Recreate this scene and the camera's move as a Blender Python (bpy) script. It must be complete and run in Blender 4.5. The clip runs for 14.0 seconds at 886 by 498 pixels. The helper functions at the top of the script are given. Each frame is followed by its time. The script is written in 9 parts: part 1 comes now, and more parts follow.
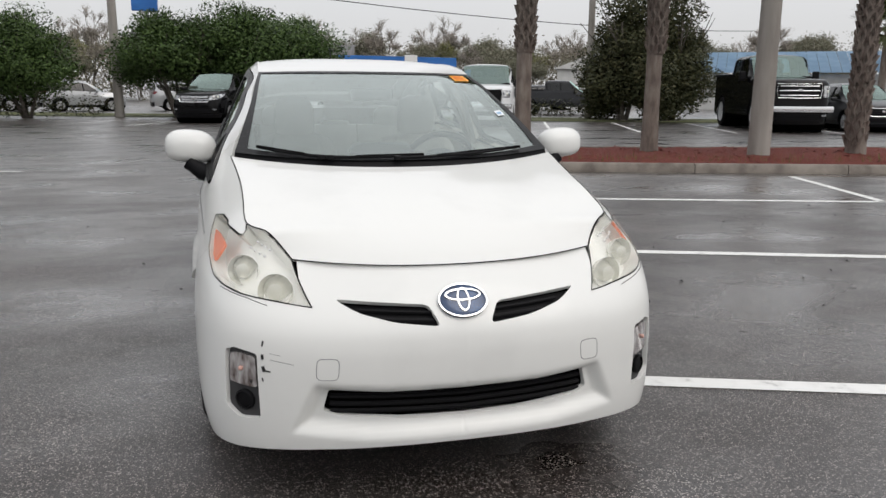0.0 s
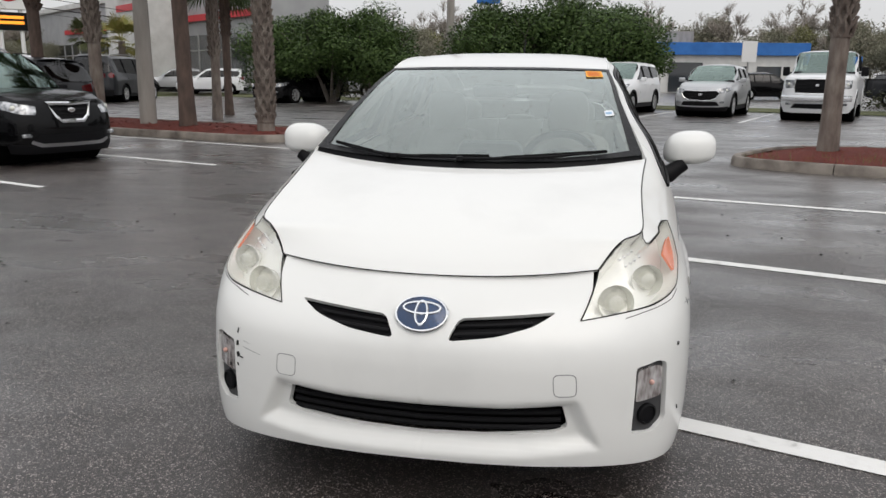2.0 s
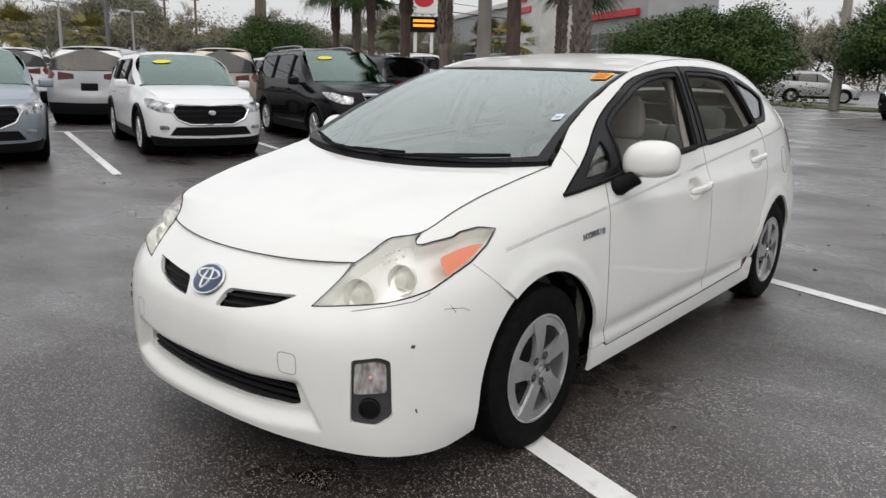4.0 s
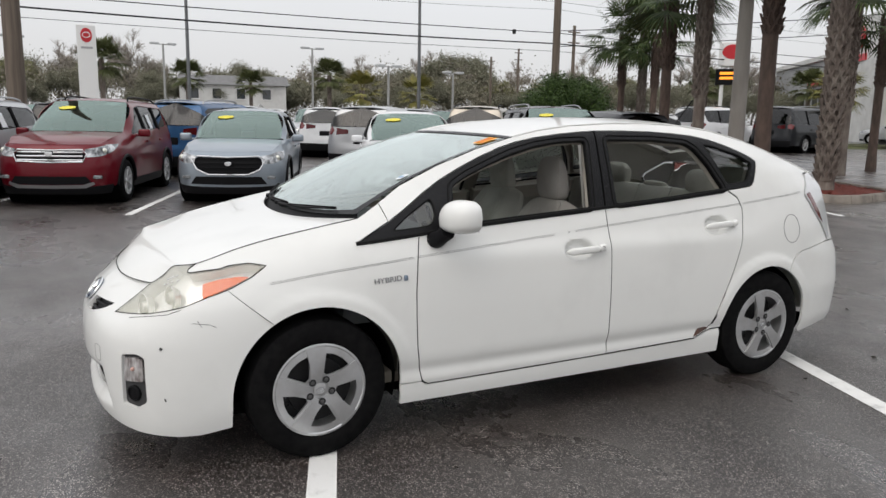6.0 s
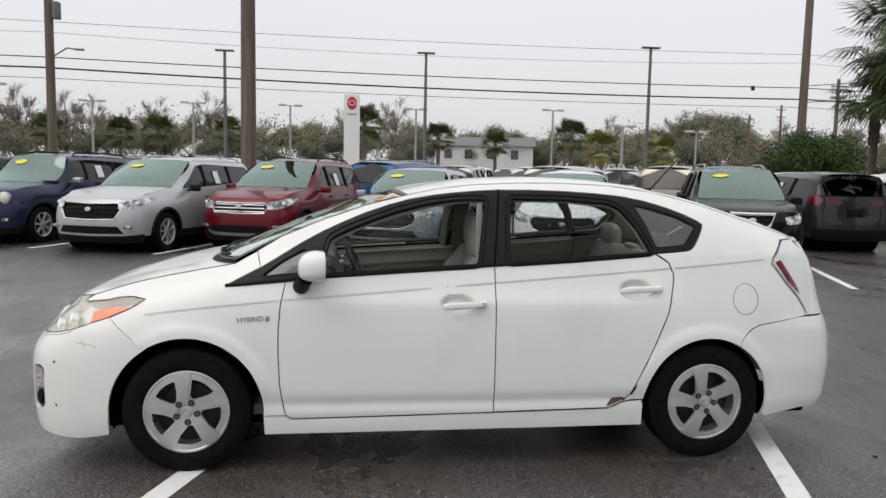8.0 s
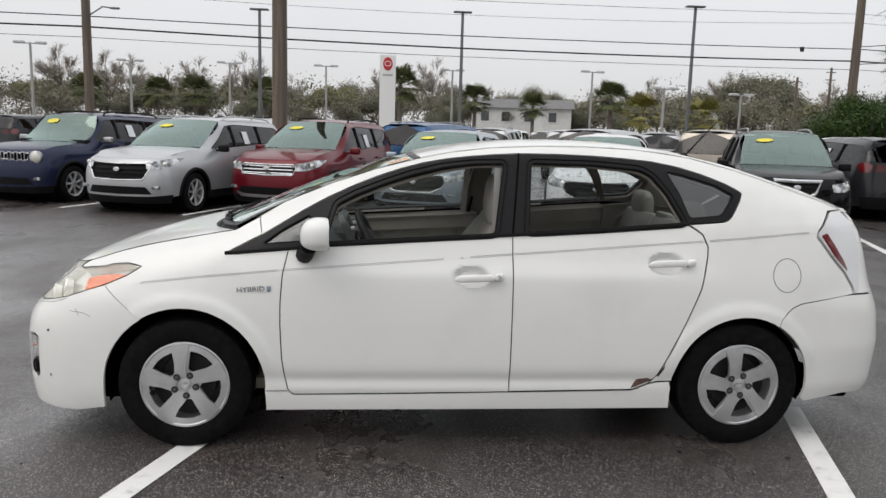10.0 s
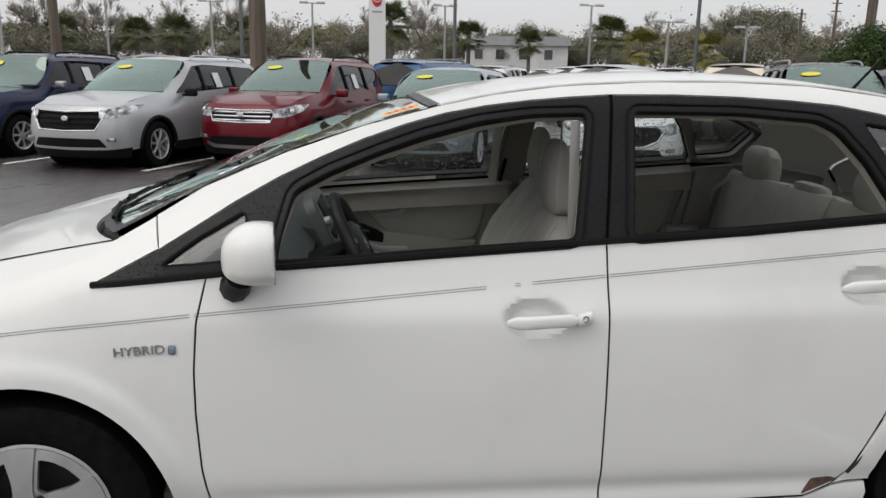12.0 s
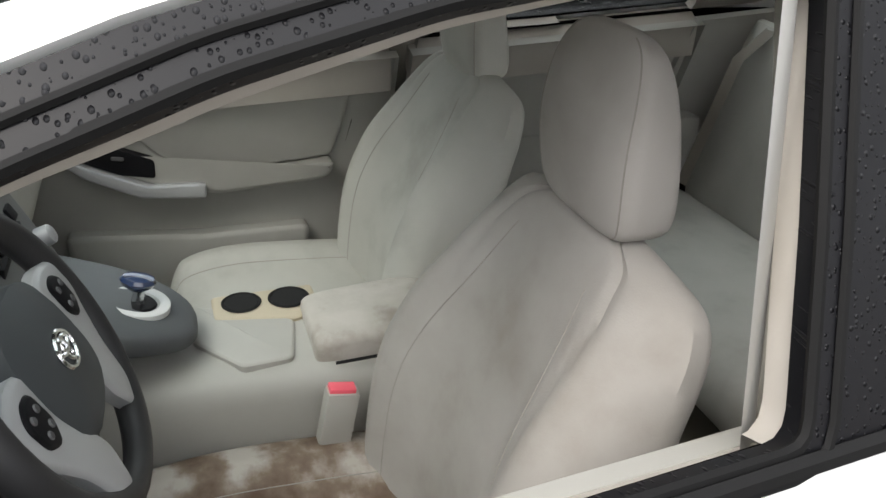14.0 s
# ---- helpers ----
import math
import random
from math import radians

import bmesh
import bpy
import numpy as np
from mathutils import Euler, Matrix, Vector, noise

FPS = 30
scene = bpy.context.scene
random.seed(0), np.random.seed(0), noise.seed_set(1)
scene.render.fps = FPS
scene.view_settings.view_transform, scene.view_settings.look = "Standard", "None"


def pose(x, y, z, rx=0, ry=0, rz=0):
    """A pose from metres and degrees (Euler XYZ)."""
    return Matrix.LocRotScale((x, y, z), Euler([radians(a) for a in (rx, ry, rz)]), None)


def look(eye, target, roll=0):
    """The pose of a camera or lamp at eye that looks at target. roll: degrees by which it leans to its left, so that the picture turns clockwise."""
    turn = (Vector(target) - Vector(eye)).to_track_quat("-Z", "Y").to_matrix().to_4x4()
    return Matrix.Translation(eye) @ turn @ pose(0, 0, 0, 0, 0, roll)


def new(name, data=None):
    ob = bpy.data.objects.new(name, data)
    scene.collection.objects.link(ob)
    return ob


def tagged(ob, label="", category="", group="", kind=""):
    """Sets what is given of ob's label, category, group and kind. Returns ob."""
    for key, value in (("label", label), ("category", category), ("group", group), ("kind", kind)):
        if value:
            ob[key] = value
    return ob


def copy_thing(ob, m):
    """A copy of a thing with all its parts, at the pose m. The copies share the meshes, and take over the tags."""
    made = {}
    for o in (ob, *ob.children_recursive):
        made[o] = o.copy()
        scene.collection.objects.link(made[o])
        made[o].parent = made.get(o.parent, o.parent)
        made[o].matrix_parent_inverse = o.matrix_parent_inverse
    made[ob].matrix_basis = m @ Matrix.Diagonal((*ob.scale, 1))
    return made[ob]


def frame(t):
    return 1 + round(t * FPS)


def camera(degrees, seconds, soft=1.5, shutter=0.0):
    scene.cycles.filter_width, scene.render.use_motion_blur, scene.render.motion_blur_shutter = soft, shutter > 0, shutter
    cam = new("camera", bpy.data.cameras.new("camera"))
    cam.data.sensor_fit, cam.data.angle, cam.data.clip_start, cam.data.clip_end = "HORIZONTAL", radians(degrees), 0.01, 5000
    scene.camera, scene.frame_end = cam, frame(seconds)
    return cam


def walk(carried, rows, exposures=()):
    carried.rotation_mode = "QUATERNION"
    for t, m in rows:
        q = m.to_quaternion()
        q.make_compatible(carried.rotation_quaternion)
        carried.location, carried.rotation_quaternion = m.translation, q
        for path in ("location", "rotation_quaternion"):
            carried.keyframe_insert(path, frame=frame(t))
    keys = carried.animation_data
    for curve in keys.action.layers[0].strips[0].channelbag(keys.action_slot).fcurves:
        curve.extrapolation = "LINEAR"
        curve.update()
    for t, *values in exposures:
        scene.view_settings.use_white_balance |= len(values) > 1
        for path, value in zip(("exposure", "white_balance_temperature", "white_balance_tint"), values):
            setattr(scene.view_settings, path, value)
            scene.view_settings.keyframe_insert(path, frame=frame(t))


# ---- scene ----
cam = camera(60.2, 14.0)
METRES, EYE, TILT, LEAN, TURN = 10.76, 1.31, 0.0, 0.0, -14.5
ROWS = [
    (0.0, 0.0, 0.0, 0.0, 0.08, -11.74, -0.38),
    (0.5, 0.027, 0.0032, 0.0001, 6.08, -11.75, -0.3),
    (1.0, 0.0377, 0.0074, 0.0001, 11.84, -11.82, -0.29),
    (1.5, 0.0571, 0.0174, 0.0003, 17.95, -12.27, -0.31),
    (2.0, 0.0962, 0.0337, 0.0045, 24.84, -12.79, -0.5),
    (2.5, 0.1421, 0.0513, 0.0056, 32.44, -13.26, -0.85),
    (3.0, 0.1774, 0.0773, 0.0045, 40.11, -13.48, -1.21),
    (5.5, 0.3325, 0.2483, 0.0159, 72.01, -11.15, -0.95),
    (6.0, 0.3589, 0.2954, 0.0173, 77.84, -9.95, -0.99),
    (6.5, 0.373, 0.3434, 0.0159, 83.61, -8.71, -1.11),
    (7.0, 0.3852, 0.3939, 0.0179, 89.09, -7.52, -1.15),
    (7.5, 0.386, 0.4364, 0.0174, 93.72, -6.54, -1.18),
    (8.0, 0.3861, 0.467, 0.0203, 97.06, -5.93, -1.21),
    (10.5, 0.3385, 0.4682, 0.0199, 100.2, -9.38, -1.61),
    (11.0, 0.3069, 0.4592, 0.0173, 100.3, -10.38, -1.33),
    (11.5, 0.262, 0.4483, 0.0171, 100.24, -11.47, -1.03),
    (12.0, 0.2136, 0.4366, 0.0163, 99.2, -13.1, -0.84),
    (12.5, 0.1669, 0.4281, 0.0156, 96.89, -15.41, -0.7),
    (13.0, 0.1229, 0.4161, 0.0132, 92.98, -18.65, -1.0),
    (13.5, 0.0871, 0.4105, 0.0132, 88.97, -22.9, -1.77),
    (14.0, 0.0625, 0.4094, 0.0121, 85.58, -27.65, -2.65),
]
walk(cam, [(t, pose(-0.645, -4.42, EYE, TILT, LEAN, TURN) @ pose(METRES * x, METRES * y, METRES * z, 90 + pitch, roll, yaw)) for t, x, y, z, yaw, pitch, roll in ROWS],
     [(0, -0.2), (3, -0.2), (6, -0.12), (7.5, -0.14), (11, -0.14), (12, -0.24), (12.6, -0.3), (13.0, -0.14), (13.4, 0.38), (13.7, 0.9), (14.0, 1.32)])

# ---- light: an overcast, rainy day ----
world = bpy.data.worlds.new("overcast_sky")
scene.world = world
world.use_nodes = True
wn, wl = world.node_tree.nodes, world.node_tree.links
wn.clear()
w_out, w_bg = wn.new("ShaderNodeOutputWorld"), wn.new("ShaderNodeBackground")
w_sky = wn.new("ShaderNodeTexSky")
w_sky.sky_type, w_sky.sun_disc = "NISHITA", False
w_sky.sun_elevation, w_sky.sun_rotation = radians(52), radians(150)
w_sky.dust_density = 6.0
w_co, w_sep = wn.new("ShaderNodeTexCoord"), wn.new("ShaderNodeSeparateXYZ")
w_ramp = wn.new("ShaderNodeMapRange")          # cloud cover: brighter overhead than at the horizon
w_ramp.inputs["From Min"].default_value, w_ramp.inputs["From Max"].default_value = 0.0, 0.9
w_ramp.inputs["To Min"].default_value, w_ramp.inputs["To Max"].default_value = 0.77, 1.3
w_noise = wn.new("ShaderNodeTexNoise")
w_noise.inputs["Scale"].default_value, w_noise.inputs["Detail"].default_value = 2.2, 5.0
w_nr = wn.new("ShaderNodeMapRange")
w_nr.inputs["To Min"].default_value, w_nr.inputs["To Max"].default_value = 0.93, 1.07
w_mul, w_col, w_mix = wn.new("ShaderNodeMath"), wn.new("ShaderNodeVectorMath"), wn.new("ShaderNodeMixRGB")
w_mul.operation, w_col.operation = "MULTIPLY", "SCALE"
w_col.inputs[0].default_value = (0.985, 0.985, 1.0)
w_mix.inputs["Fac"].default_value = 0.03
wl.new(w_co.outputs["Generated"], w_sep.inputs[0])
wl.new(w_co.outputs["Generated"], w_noise.inputs["Vector"])
wl.new(w_sep.outputs["Z"], w_ramp.inputs["Value"])
wl.new(w_noise.outputs["Fac"], w_nr.inputs["Value"])
wl.new(w_ramp.outputs[0], w_mul.inputs[0])
wl.new(w_nr.outputs[0], w_mul.inputs[1])
wl.new(w_mul.outputs[0], w_col.inputs["Scale"])
wl.new(w_col.outputs[0], w_mix.inputs["Color1"])
wl.new(w_sky.outputs[0], w_mix.inputs["Color2"])
wl.new(w_mix.outputs[0], w_bg.inputs["Color"])
w_bg.inputs["Strength"].default_value = 1.0
wl.new(w_bg.outputs[0], w_out.inputs["Surface"])

sun = new("sun", bpy.data.lights.new("sun", "SUN"))
sun.data.energy, sun.data.angle, sun.data.color = 0.6, radians(40), (1.0, 0.98, 0.95)
sun.matrix_basis = look((6, -8, 14), (0, 0, 0))
scene.view_settings.exposure = 0.0

# ---- materials ----
def mat(name, color, rough=0.5, metal=0.0, coat=0.0, spec=0.5, trans=0.0, ior=1.45, emit=None, alpha=1.0):
    m = bpy.data.materials.new(name)
    m.use_nodes = True
    b = m.node_tree.nodes["Principled BSDF"]
    b.inputs["Base Color"].default_value = (*color, 1)
    b.inputs["Roughness"].default_value = rough
    b.inputs["Metallic"].default_value = metal
    b.inputs["Coat Weight"].default_value = coat
    b.inputs["Coat Roughness"].default_value = 0.04
    b.inputs["Specular IOR Level"].default_value = spec
    b.inputs["Transmission Weight"].default_value = trans
    b.inputs["IOR"].default_value = ior
    b.inputs["Alpha"].default_value = alpha
    if emit:
        b.inputs["Emission Color"].default_value = (*emit[0], 1)
        b.inputs["Emission Strength"].default_value = emit[1]
    return m


def nodes_of(m):
    return m.node_tree.nodes, m.node_tree.links, m.node_tree.nodes["Principled BSDF"]


def texture(m, kind, scale, detail=4.0, stretch=(1, 1, 1), rough=0.55):
    n, l, _ = nodes_of(m)
    co, mp = n.new("ShaderNodeTexCoord"), n.new("ShaderNodeMapping")
    mp.inputs["Scale"].default_value = stretch
    l.new(co.outputs["Object"], mp.inputs["Vector"])
    tx = n.new("ShaderNodeTexNoise" if kind == "noise" else "ShaderNodeTexVoronoi")
    tx.inputs["Scale"].default_value = scale
    if kind == "noise":
        tx.inputs["Detail"].default_value, tx.inputs["Roughness"].default_value = detail, rough
    l.new(mp.outputs[0], tx.inputs["Vector"])
    return tx


def vary(m, colors, scale, detail=5.0, stretch=(1, 1, 1), span=(0.3, 0.7), rough_span=None, bump=0.0, bump_scale=None, bump_dist=0.002, per_object=0.0):
    """Colour from a ramp over noise, and gloss and fine relief with it."""
    n, l, b = nodes_of(m)
    tx = texture(m, "noise", scale, detail, stretch)
    ramp = n.new("ShaderNodeValToRGB")
    els = ramp.color_ramp.elements
    while len(els) < len(colors):
        els.new(0.5)
    for i, c in enumerate(colors):
        els[i].position = span[0] + (span[1] - span[0]) * i / (len(colors) - 1)
        els[i].color = (*c, 1)
    l.new(tx.outputs["Fac"], ramp.inputs[0])
    last = ramp.outputs[0]
    if per_object:
        info, hs, mr = n.new("ShaderNodeObjectInfo"), n.new("ShaderNodeHueSaturation"), n.new("ShaderNodeMapRange")
        mr.inputs["To Min"].default_value, mr.inputs["To Max"].default_value = 1 - per_object, 1 + per_object
        l.new(info.outputs["Random"], mr.inputs["Value"])
        l.new(mr.outputs[0], hs.inputs["Value"])
        l.new(last, hs.inputs["Color"])
        last = hs.outputs[0]
    l.new(last, b.inputs["Base Color"])
    if rough_span:
        rr = n.new("ShaderNodeMapRange")
        rr.inputs["From Min"].default_value, rr.inputs["From Max"].default_value = span
        rr.inputs["To Min"].default_value, rr.inputs["To Max"].default_value = rough_span
        l.new(tx.outputs["Fac"], rr.inputs["Value"])
        l.new(rr.outputs[0], b.inputs["Roughness"])
    if bump:
        t2 = texture(m, "noise", bump_scale or scale * 6, 4.0, stretch)
        bp = n.new("ShaderNodeBump")
        bp.inputs["Strength"].default_value, bp.inputs["Distance"].default_value = bump, bump_dist
        l.new(t2.outputs["Fac"], bp.inputs["Height"])
        l.new(bp.outputs[0], b.inputs["Normal"])
    return m


def flat_cells(m, scale, axes="YZ"):
    """Voronoi cells drawn flat on a panel."""
    n, l = m.node_tree.nodes, m.node_tree.links
    co, sp, cb, vo = (n.new(k) for k in ("ShaderNodeTexCoord", "ShaderNodeSeparateXYZ", "ShaderNodeCombineXYZ", "ShaderNodeTexVoronoi"))
    l.new(co.outputs["Object"], sp.inputs[0])
    l.new(sp.outputs[axes[0]], cb.inputs[0])
    l.new(sp.outputs[axes[1]], cb.inputs[1])
    vo.voronoi_dimensions = "2D"
    vo.inputs["Scale"].default_value = scale
    l.new(cb.outputs[0], vo.inputs["Vector"])
    return vo


def drops(m, scale=90.0, share=0.35, height=0.0025):
    """Rain beads: rounded bumps in some of a voronoi pattern's cells."""
    n, l, b = nodes_of(m)
    vo = flat_cells(m, scale)
    sep = n.new("ShaderNodeSeparateColor")
    l.new(vo.outputs["Color"], sep.inputs[0])
    size = n.new("ShaderNodeMapRange")
    size.inputs["From Min"].default_value, size.inputs["From Max"].default_value = 1 - share, 1.0
    size.inputs["To Min"].default_value, size.inputs["To Max"].default_value = 0.0, 0.40
    l.new(sep.outputs[0], size.inputs["Value"])
    sub, clamp, root = n.new("ShaderNodeMath"), n.new("ShaderNodeMath"), n.new("ShaderNodeMath")
    sub.operation, clamp.operation, root.operation = "SUBTRACT", "MAXIMUM", "SQRT"
    l.new(size.outputs[0], sub.inputs[0])
    l.new(vo.outputs["Distance"], sub.inputs[1])
    l.new(sub.outputs[0], clamp.inputs[0])
    clamp.inputs[1].default_value = 0.0
    l.new(clamp.outputs[0], root.inputs[0])
    bp = n.new("ShaderNodeBump")
    bp.inputs["Strength"].default_value, bp.inputs["Distance"].default_value = 1.0, height
    l.new(root.outputs[0], bp.inputs["Height"])
    l.new(bp.outputs[0], b.inputs["Normal"])
    l.new(bp.outputs[0], b.inputs["Coat Normal"])
    return m


def paint(name, color, metal=0.0, rough=0.35, coat=0.55):
    m = mat(name, color, rough, metal, coat=coat, spec=0.12 if coat > 0.5 else 0.05)
    d = tuple(c * 0.93 for c in color)
    vary(m, [d, color, color], 2.3, 4.0, span=(0.25, 0.7))
    return m


def glass(name, tint, clear=0.6, rough=0.02, gloss=1.6, base=0.02, sheen=(1, 1, 1)):
    """Car glass: part clear, part mirror, with the tint of the pane."""
    m = bpy.data.materials.new(name)
    m.use_nodes = True
    n, l = m.node_tree.nodes, m.node_tree.links
    n.clear()
    out, mix, tr, gl, fr, add = (n.new(k) for k in ("ShaderNodeOutputMaterial", "ShaderNodeMixShader", "ShaderNodeBsdfTransparent", "ShaderNodeBsdfGlossy", "ShaderNodeFresnel", "ShaderNodeMath"))
    tr.inputs["Color"].default_value = (*(c * clear for c in tint), 1)
    gl.inputs["Roughness"].default_value = rough
    gl.inputs["Color"].default_value = (*sheen, 1)
    fr.inputs["IOR"].default_value = 1.5
    add.operation = "MULTIPLY_ADD"
    add.inputs[1].default_value, add.inputs[2].default_value = gloss, base
    add.use_clamp = True
    l.new(fr.outputs[0], add.inputs[0])
    l.new(add.outputs[0], mix.inputs[0])
    l.new(tr.outputs[0], mix.inputs[1])
    l.new(gl.outputs[0], mix.inputs[2])
    l.new(mix.outputs[0], out.inputs["Surface"])
    return m


def rain_glass(name, tint, clear=0.6, scale=70.0, share=0.5, gloss=1.6, base=0.02, sheen=(0.92, 1.0, 0.97), axes="XY"):
    """The same pane with beads of rain on it."""
    m = glass(name, tint, clear, 0.02, gloss, base, sheen)
    n, l = m.node_tree.nodes, m.node_tree.links
    vo = flat_cells(m, scale, axes)
    sep, size, sub, mx, rt, bp = (n.new(k) for k in ("ShaderNodeSeparateColor", "ShaderNodeMapRange", "ShaderNodeMath", "ShaderNodeMath", "ShaderNodeMath", "ShaderNodeBump"))
    l.new(vo.outputs["Color"], sep.inputs[0])
    size.inputs["From Min"].default_value, size.inputs["From Max"].default_value = 1 - share, 1.0
    size.inputs["To Min"].default_value, size.inputs["To Max"].default_value = 0.0, 0.45
    l.new(sep.outputs[0], size.inputs["Value"])
    sub.operation, mx.operation, rt.operation = "SUBTRACT", "MAXIMUM", "SQRT"
    l.new(size.outputs[0], sub.inputs[0])
    l.new(vo.outputs["Distance"], sub.inputs[1])
    l.new(sub.outputs[0], mx.inputs[0])
    mx.inputs[1].default_value = 0.0
    l.new(mx.outputs[0], rt.inputs[0])
    bp.inputs["Distance"].default_value = 0.004
    l.new(rt.outputs[0], bp.inputs["Height"])
    for node in list(n):
        if node.type in ("BSDF_GLOSSY", "FRESNEL"):
            l.new(bp.outputs[0], node.inputs["Normal"])
    bead, mix2, gt = n.new("ShaderNodeBsdfGlass"), n.new("ShaderNodeMixShader"), n.new("ShaderNodeMath")
    bead.inputs["IOR"].default_value, bead.inputs["Roughness"].default_value = 1.33, 0.05
    l.new(bp.outputs[0], bead.inputs["Normal"])
    gt.operation, gt.inputs[1].default_value = "GREATER_THAN", 0.02
    l.new(mx.outputs[0], gt.inputs[0])
    out = next(x for x in n if x.type == "OUTPUT_MATERIAL")
    first = out.inputs["Surface"].links[0].from_socket
    l.new(gt.outputs[0], mix2.inputs[0])
    l.new(first, mix2.inputs[1])
    l.new(bead.outputs[0], mix2.inputs[2])
    l.new(mix2.outputs[0], out.inputs["Surface"])
    return m


M_WHITE = paint("white_paint", (0.745, 0.75, 0.728), 0.0, 0.3, 0.7)
M_BLACKTRIM = drops(mat("wet_black_trim", (0.005, 0.005, 0.006), 0.36, spec=0.26), 170.0, 0.75, 0.003)
M_BLACK = mat("black_plastic", (0.007, 0.007, 0.008), 0.5, spec=0.14)
M_RUBBER = vary(mat("tyre_rubber", (0.006, 0.006, 0.006), 0.75, spec=0.1), [(0.003, 0.003, 0.0035), (0.008, 0.008, 0.008)], 30, bump=0.2, bump_dist=0.001)
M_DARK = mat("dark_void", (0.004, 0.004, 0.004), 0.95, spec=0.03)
M_SEAL = mat("rubber_seal", (0.007, 0.007, 0.007), 0.6, spec=0.15)
M_GREYPLASTIC = mat("grey_plastic", (0.08, 0.08, 0.082), 0.55)
M_CHROME = mat("chrome", (0.75, 0.76, 0.77), 0.12, 1.0)
M_ALLOY = vary(mat("silver_wheel", (0.5, 0.51, 0.52), 0.36, 0.75), [(0.44, 0.44, 0.44), (0.58, 0.59, 0.60)], 9, rough_span=(0.42, 0.28))
M_RIMDARK = mat("dark_rim_gap", (0.02, 0.02, 0.021), 0.6)
M_ORANGE = mat("amber_lens", (0.78, 0.12, 0.004), 0.25, coat=0.6)
M_RED = mat("red_lens", (0.13, 0.006, 0.008), 0.12, coat=1.0)
M_CLEARLENS = mat("clear_rear_lens", (0.62, 0.63, 0.64), 0.1, coat=1.0)
M_HAZE = vary(mat("hazed_lamp_lens", (0.8, 0.8, 0.75), 0.2, coat=0.6, alpha=0.2), [(0.70, 0.69, 0.58), (0.82, 0.82, 0.78)], 7)
M_LAMPCHROME = mat("lamp_reflector", (0.85, 0.85, 0.80), 0.2, 0.6)
M_LAMPGLASS = mat("lamp_projector", (0.62, 0.62, 0.55), 0.08, 0.3, coat=1.0)
M_BLUE = vary(mat("blue_emblem", (0.01, 0.06, 0.2), 0.15, 0.4, coat=1.0), [(0.003, 0.014, 0.05), (0.008, 0.05, 0.14)], 12)
M_GLASS = glass("window_glass", (0.86, 0.92, 0.90), 0.82)
M_WINDSHIELD = rain_glass("windshield_glass", (0.80, 0.90, 0.87), 0.78, 140.0, 0.16, 1.8, 0.11)
M_RAINGLASS = rain_glass("rainy_window_glass", (0.86, 0.92, 0.90), 0.85, 120.0, 0.6, axes="YZ")
M_TINT = glass("dark_window_glass", (0.30, 0.33, 0.33), 0.2, 0.02, 0.8, 0.01)
M_HATCH = glass("hatch_glass", (0.86, 0.92, 0.90), 0.7)
M_QUARTER = glass("quarter_glass", (0.80, 0.88, 0.86), 0.5)
M_MIDGLASS = glass("car_windscreen_glass", (0.5, 0.68, 0.62), 0.55, 0.03, 1.7, 0.10, (0.80, 1.0, 0.92))

# ---- building helpers ----
from mathutils.geometry import delaunay_2d_cdt


def part(name, bm, material, parent, label="", smooth=True):
    """Link a bmesh (or a ready mesh) as one object under a thing or a part."""
    if isinstance(bm, bmesh.types.BMesh):
        me = bpy.data.meshes.new(name)
        bm.to_mesh(me)
        bm.free()
    else:
        me = bm
    if material and not me.materials:
        me.materials.append(material)
    if smooth:
        me.polygons.foreach_set("use_smooth", [True] * len(me.polygons))
        me.set_sharp_from_angle(angle=radians(38))
    ob = new(name, me)
    if parent:
        ob.parent = parent
    if label:
        ob["label"] = label
    return ob


def thing(name, label, category, group="", kind="", at=None):
    ob = new(name)
    ob.empty_display_size = 0.1
    if at is not None:
        ob.matrix_basis = at
    return tagged(ob, label, category, group, kind)


def mesh_of(verts, faces, name="m"):
    me = bpy.data.meshes.new(name)
    me.from_pydata([tuple(v) for v in verts], [], [tuple(f) for f in faces])
    me.update()
    return me


def box(bm, size, m=None, bevel=0.0, seg=2):
    r = bmesh.ops.create_cube(bm, size=1.0)
    vs = r["verts"]
    bmesh.ops.scale(bm, vec=size, verts=vs)
    if bevel:
        es = list({e for v in vs for e in v.link_edges})
        rb = bmesh.ops.bevel(bm, geom=es, offset=bevel, segments=seg, affect="EDGES", profile=0.6)
        vs = list({v for f in rb["faces"] for v in f.verts} | {v for v in vs if v.is_valid})
    if m is not None:
        bmesh.ops.transform(bm, matrix=m, verts=vs)
    return vs


def tube(bm, pts, radii, seg=8, caps=True):
    """A round bar along points, with a radius at each."""
    pts = [Vector(p) for p in pts]
    if not hasattr(radii, "__len__"):
        radii = [radii] * len(pts)
    rings, up = [], None
    for i, p in enumerate(pts):
        t = (pts[min(i + 1, len(pts) - 1)] - pts[max(i - 1, 0)]).normalized()
        if up is None:
            up = t.orthogonal().normalized()
        up = (up - t * up.dot(t))
        up = up.normalized() if up.length > 1e-6 else t.orthogonal().normalized()
        side = t.cross(up)
        rings.append([bm.verts.new(p + (up * math.cos(a) + side * math.sin(a)) * radii[i]) for a in (2 * math.pi * k / seg for k in range(seg))])
    for a, b in zip(rings, rings[1:]):
        for k in range(seg):
            bm.faces.new((a[k], a[(k + 1) % seg], b[(k + 1) % seg], b[k]))
    if caps:
        bm.faces.new(rings[0][::-1])
        bm.faces.new(rings[-1])
    return rings


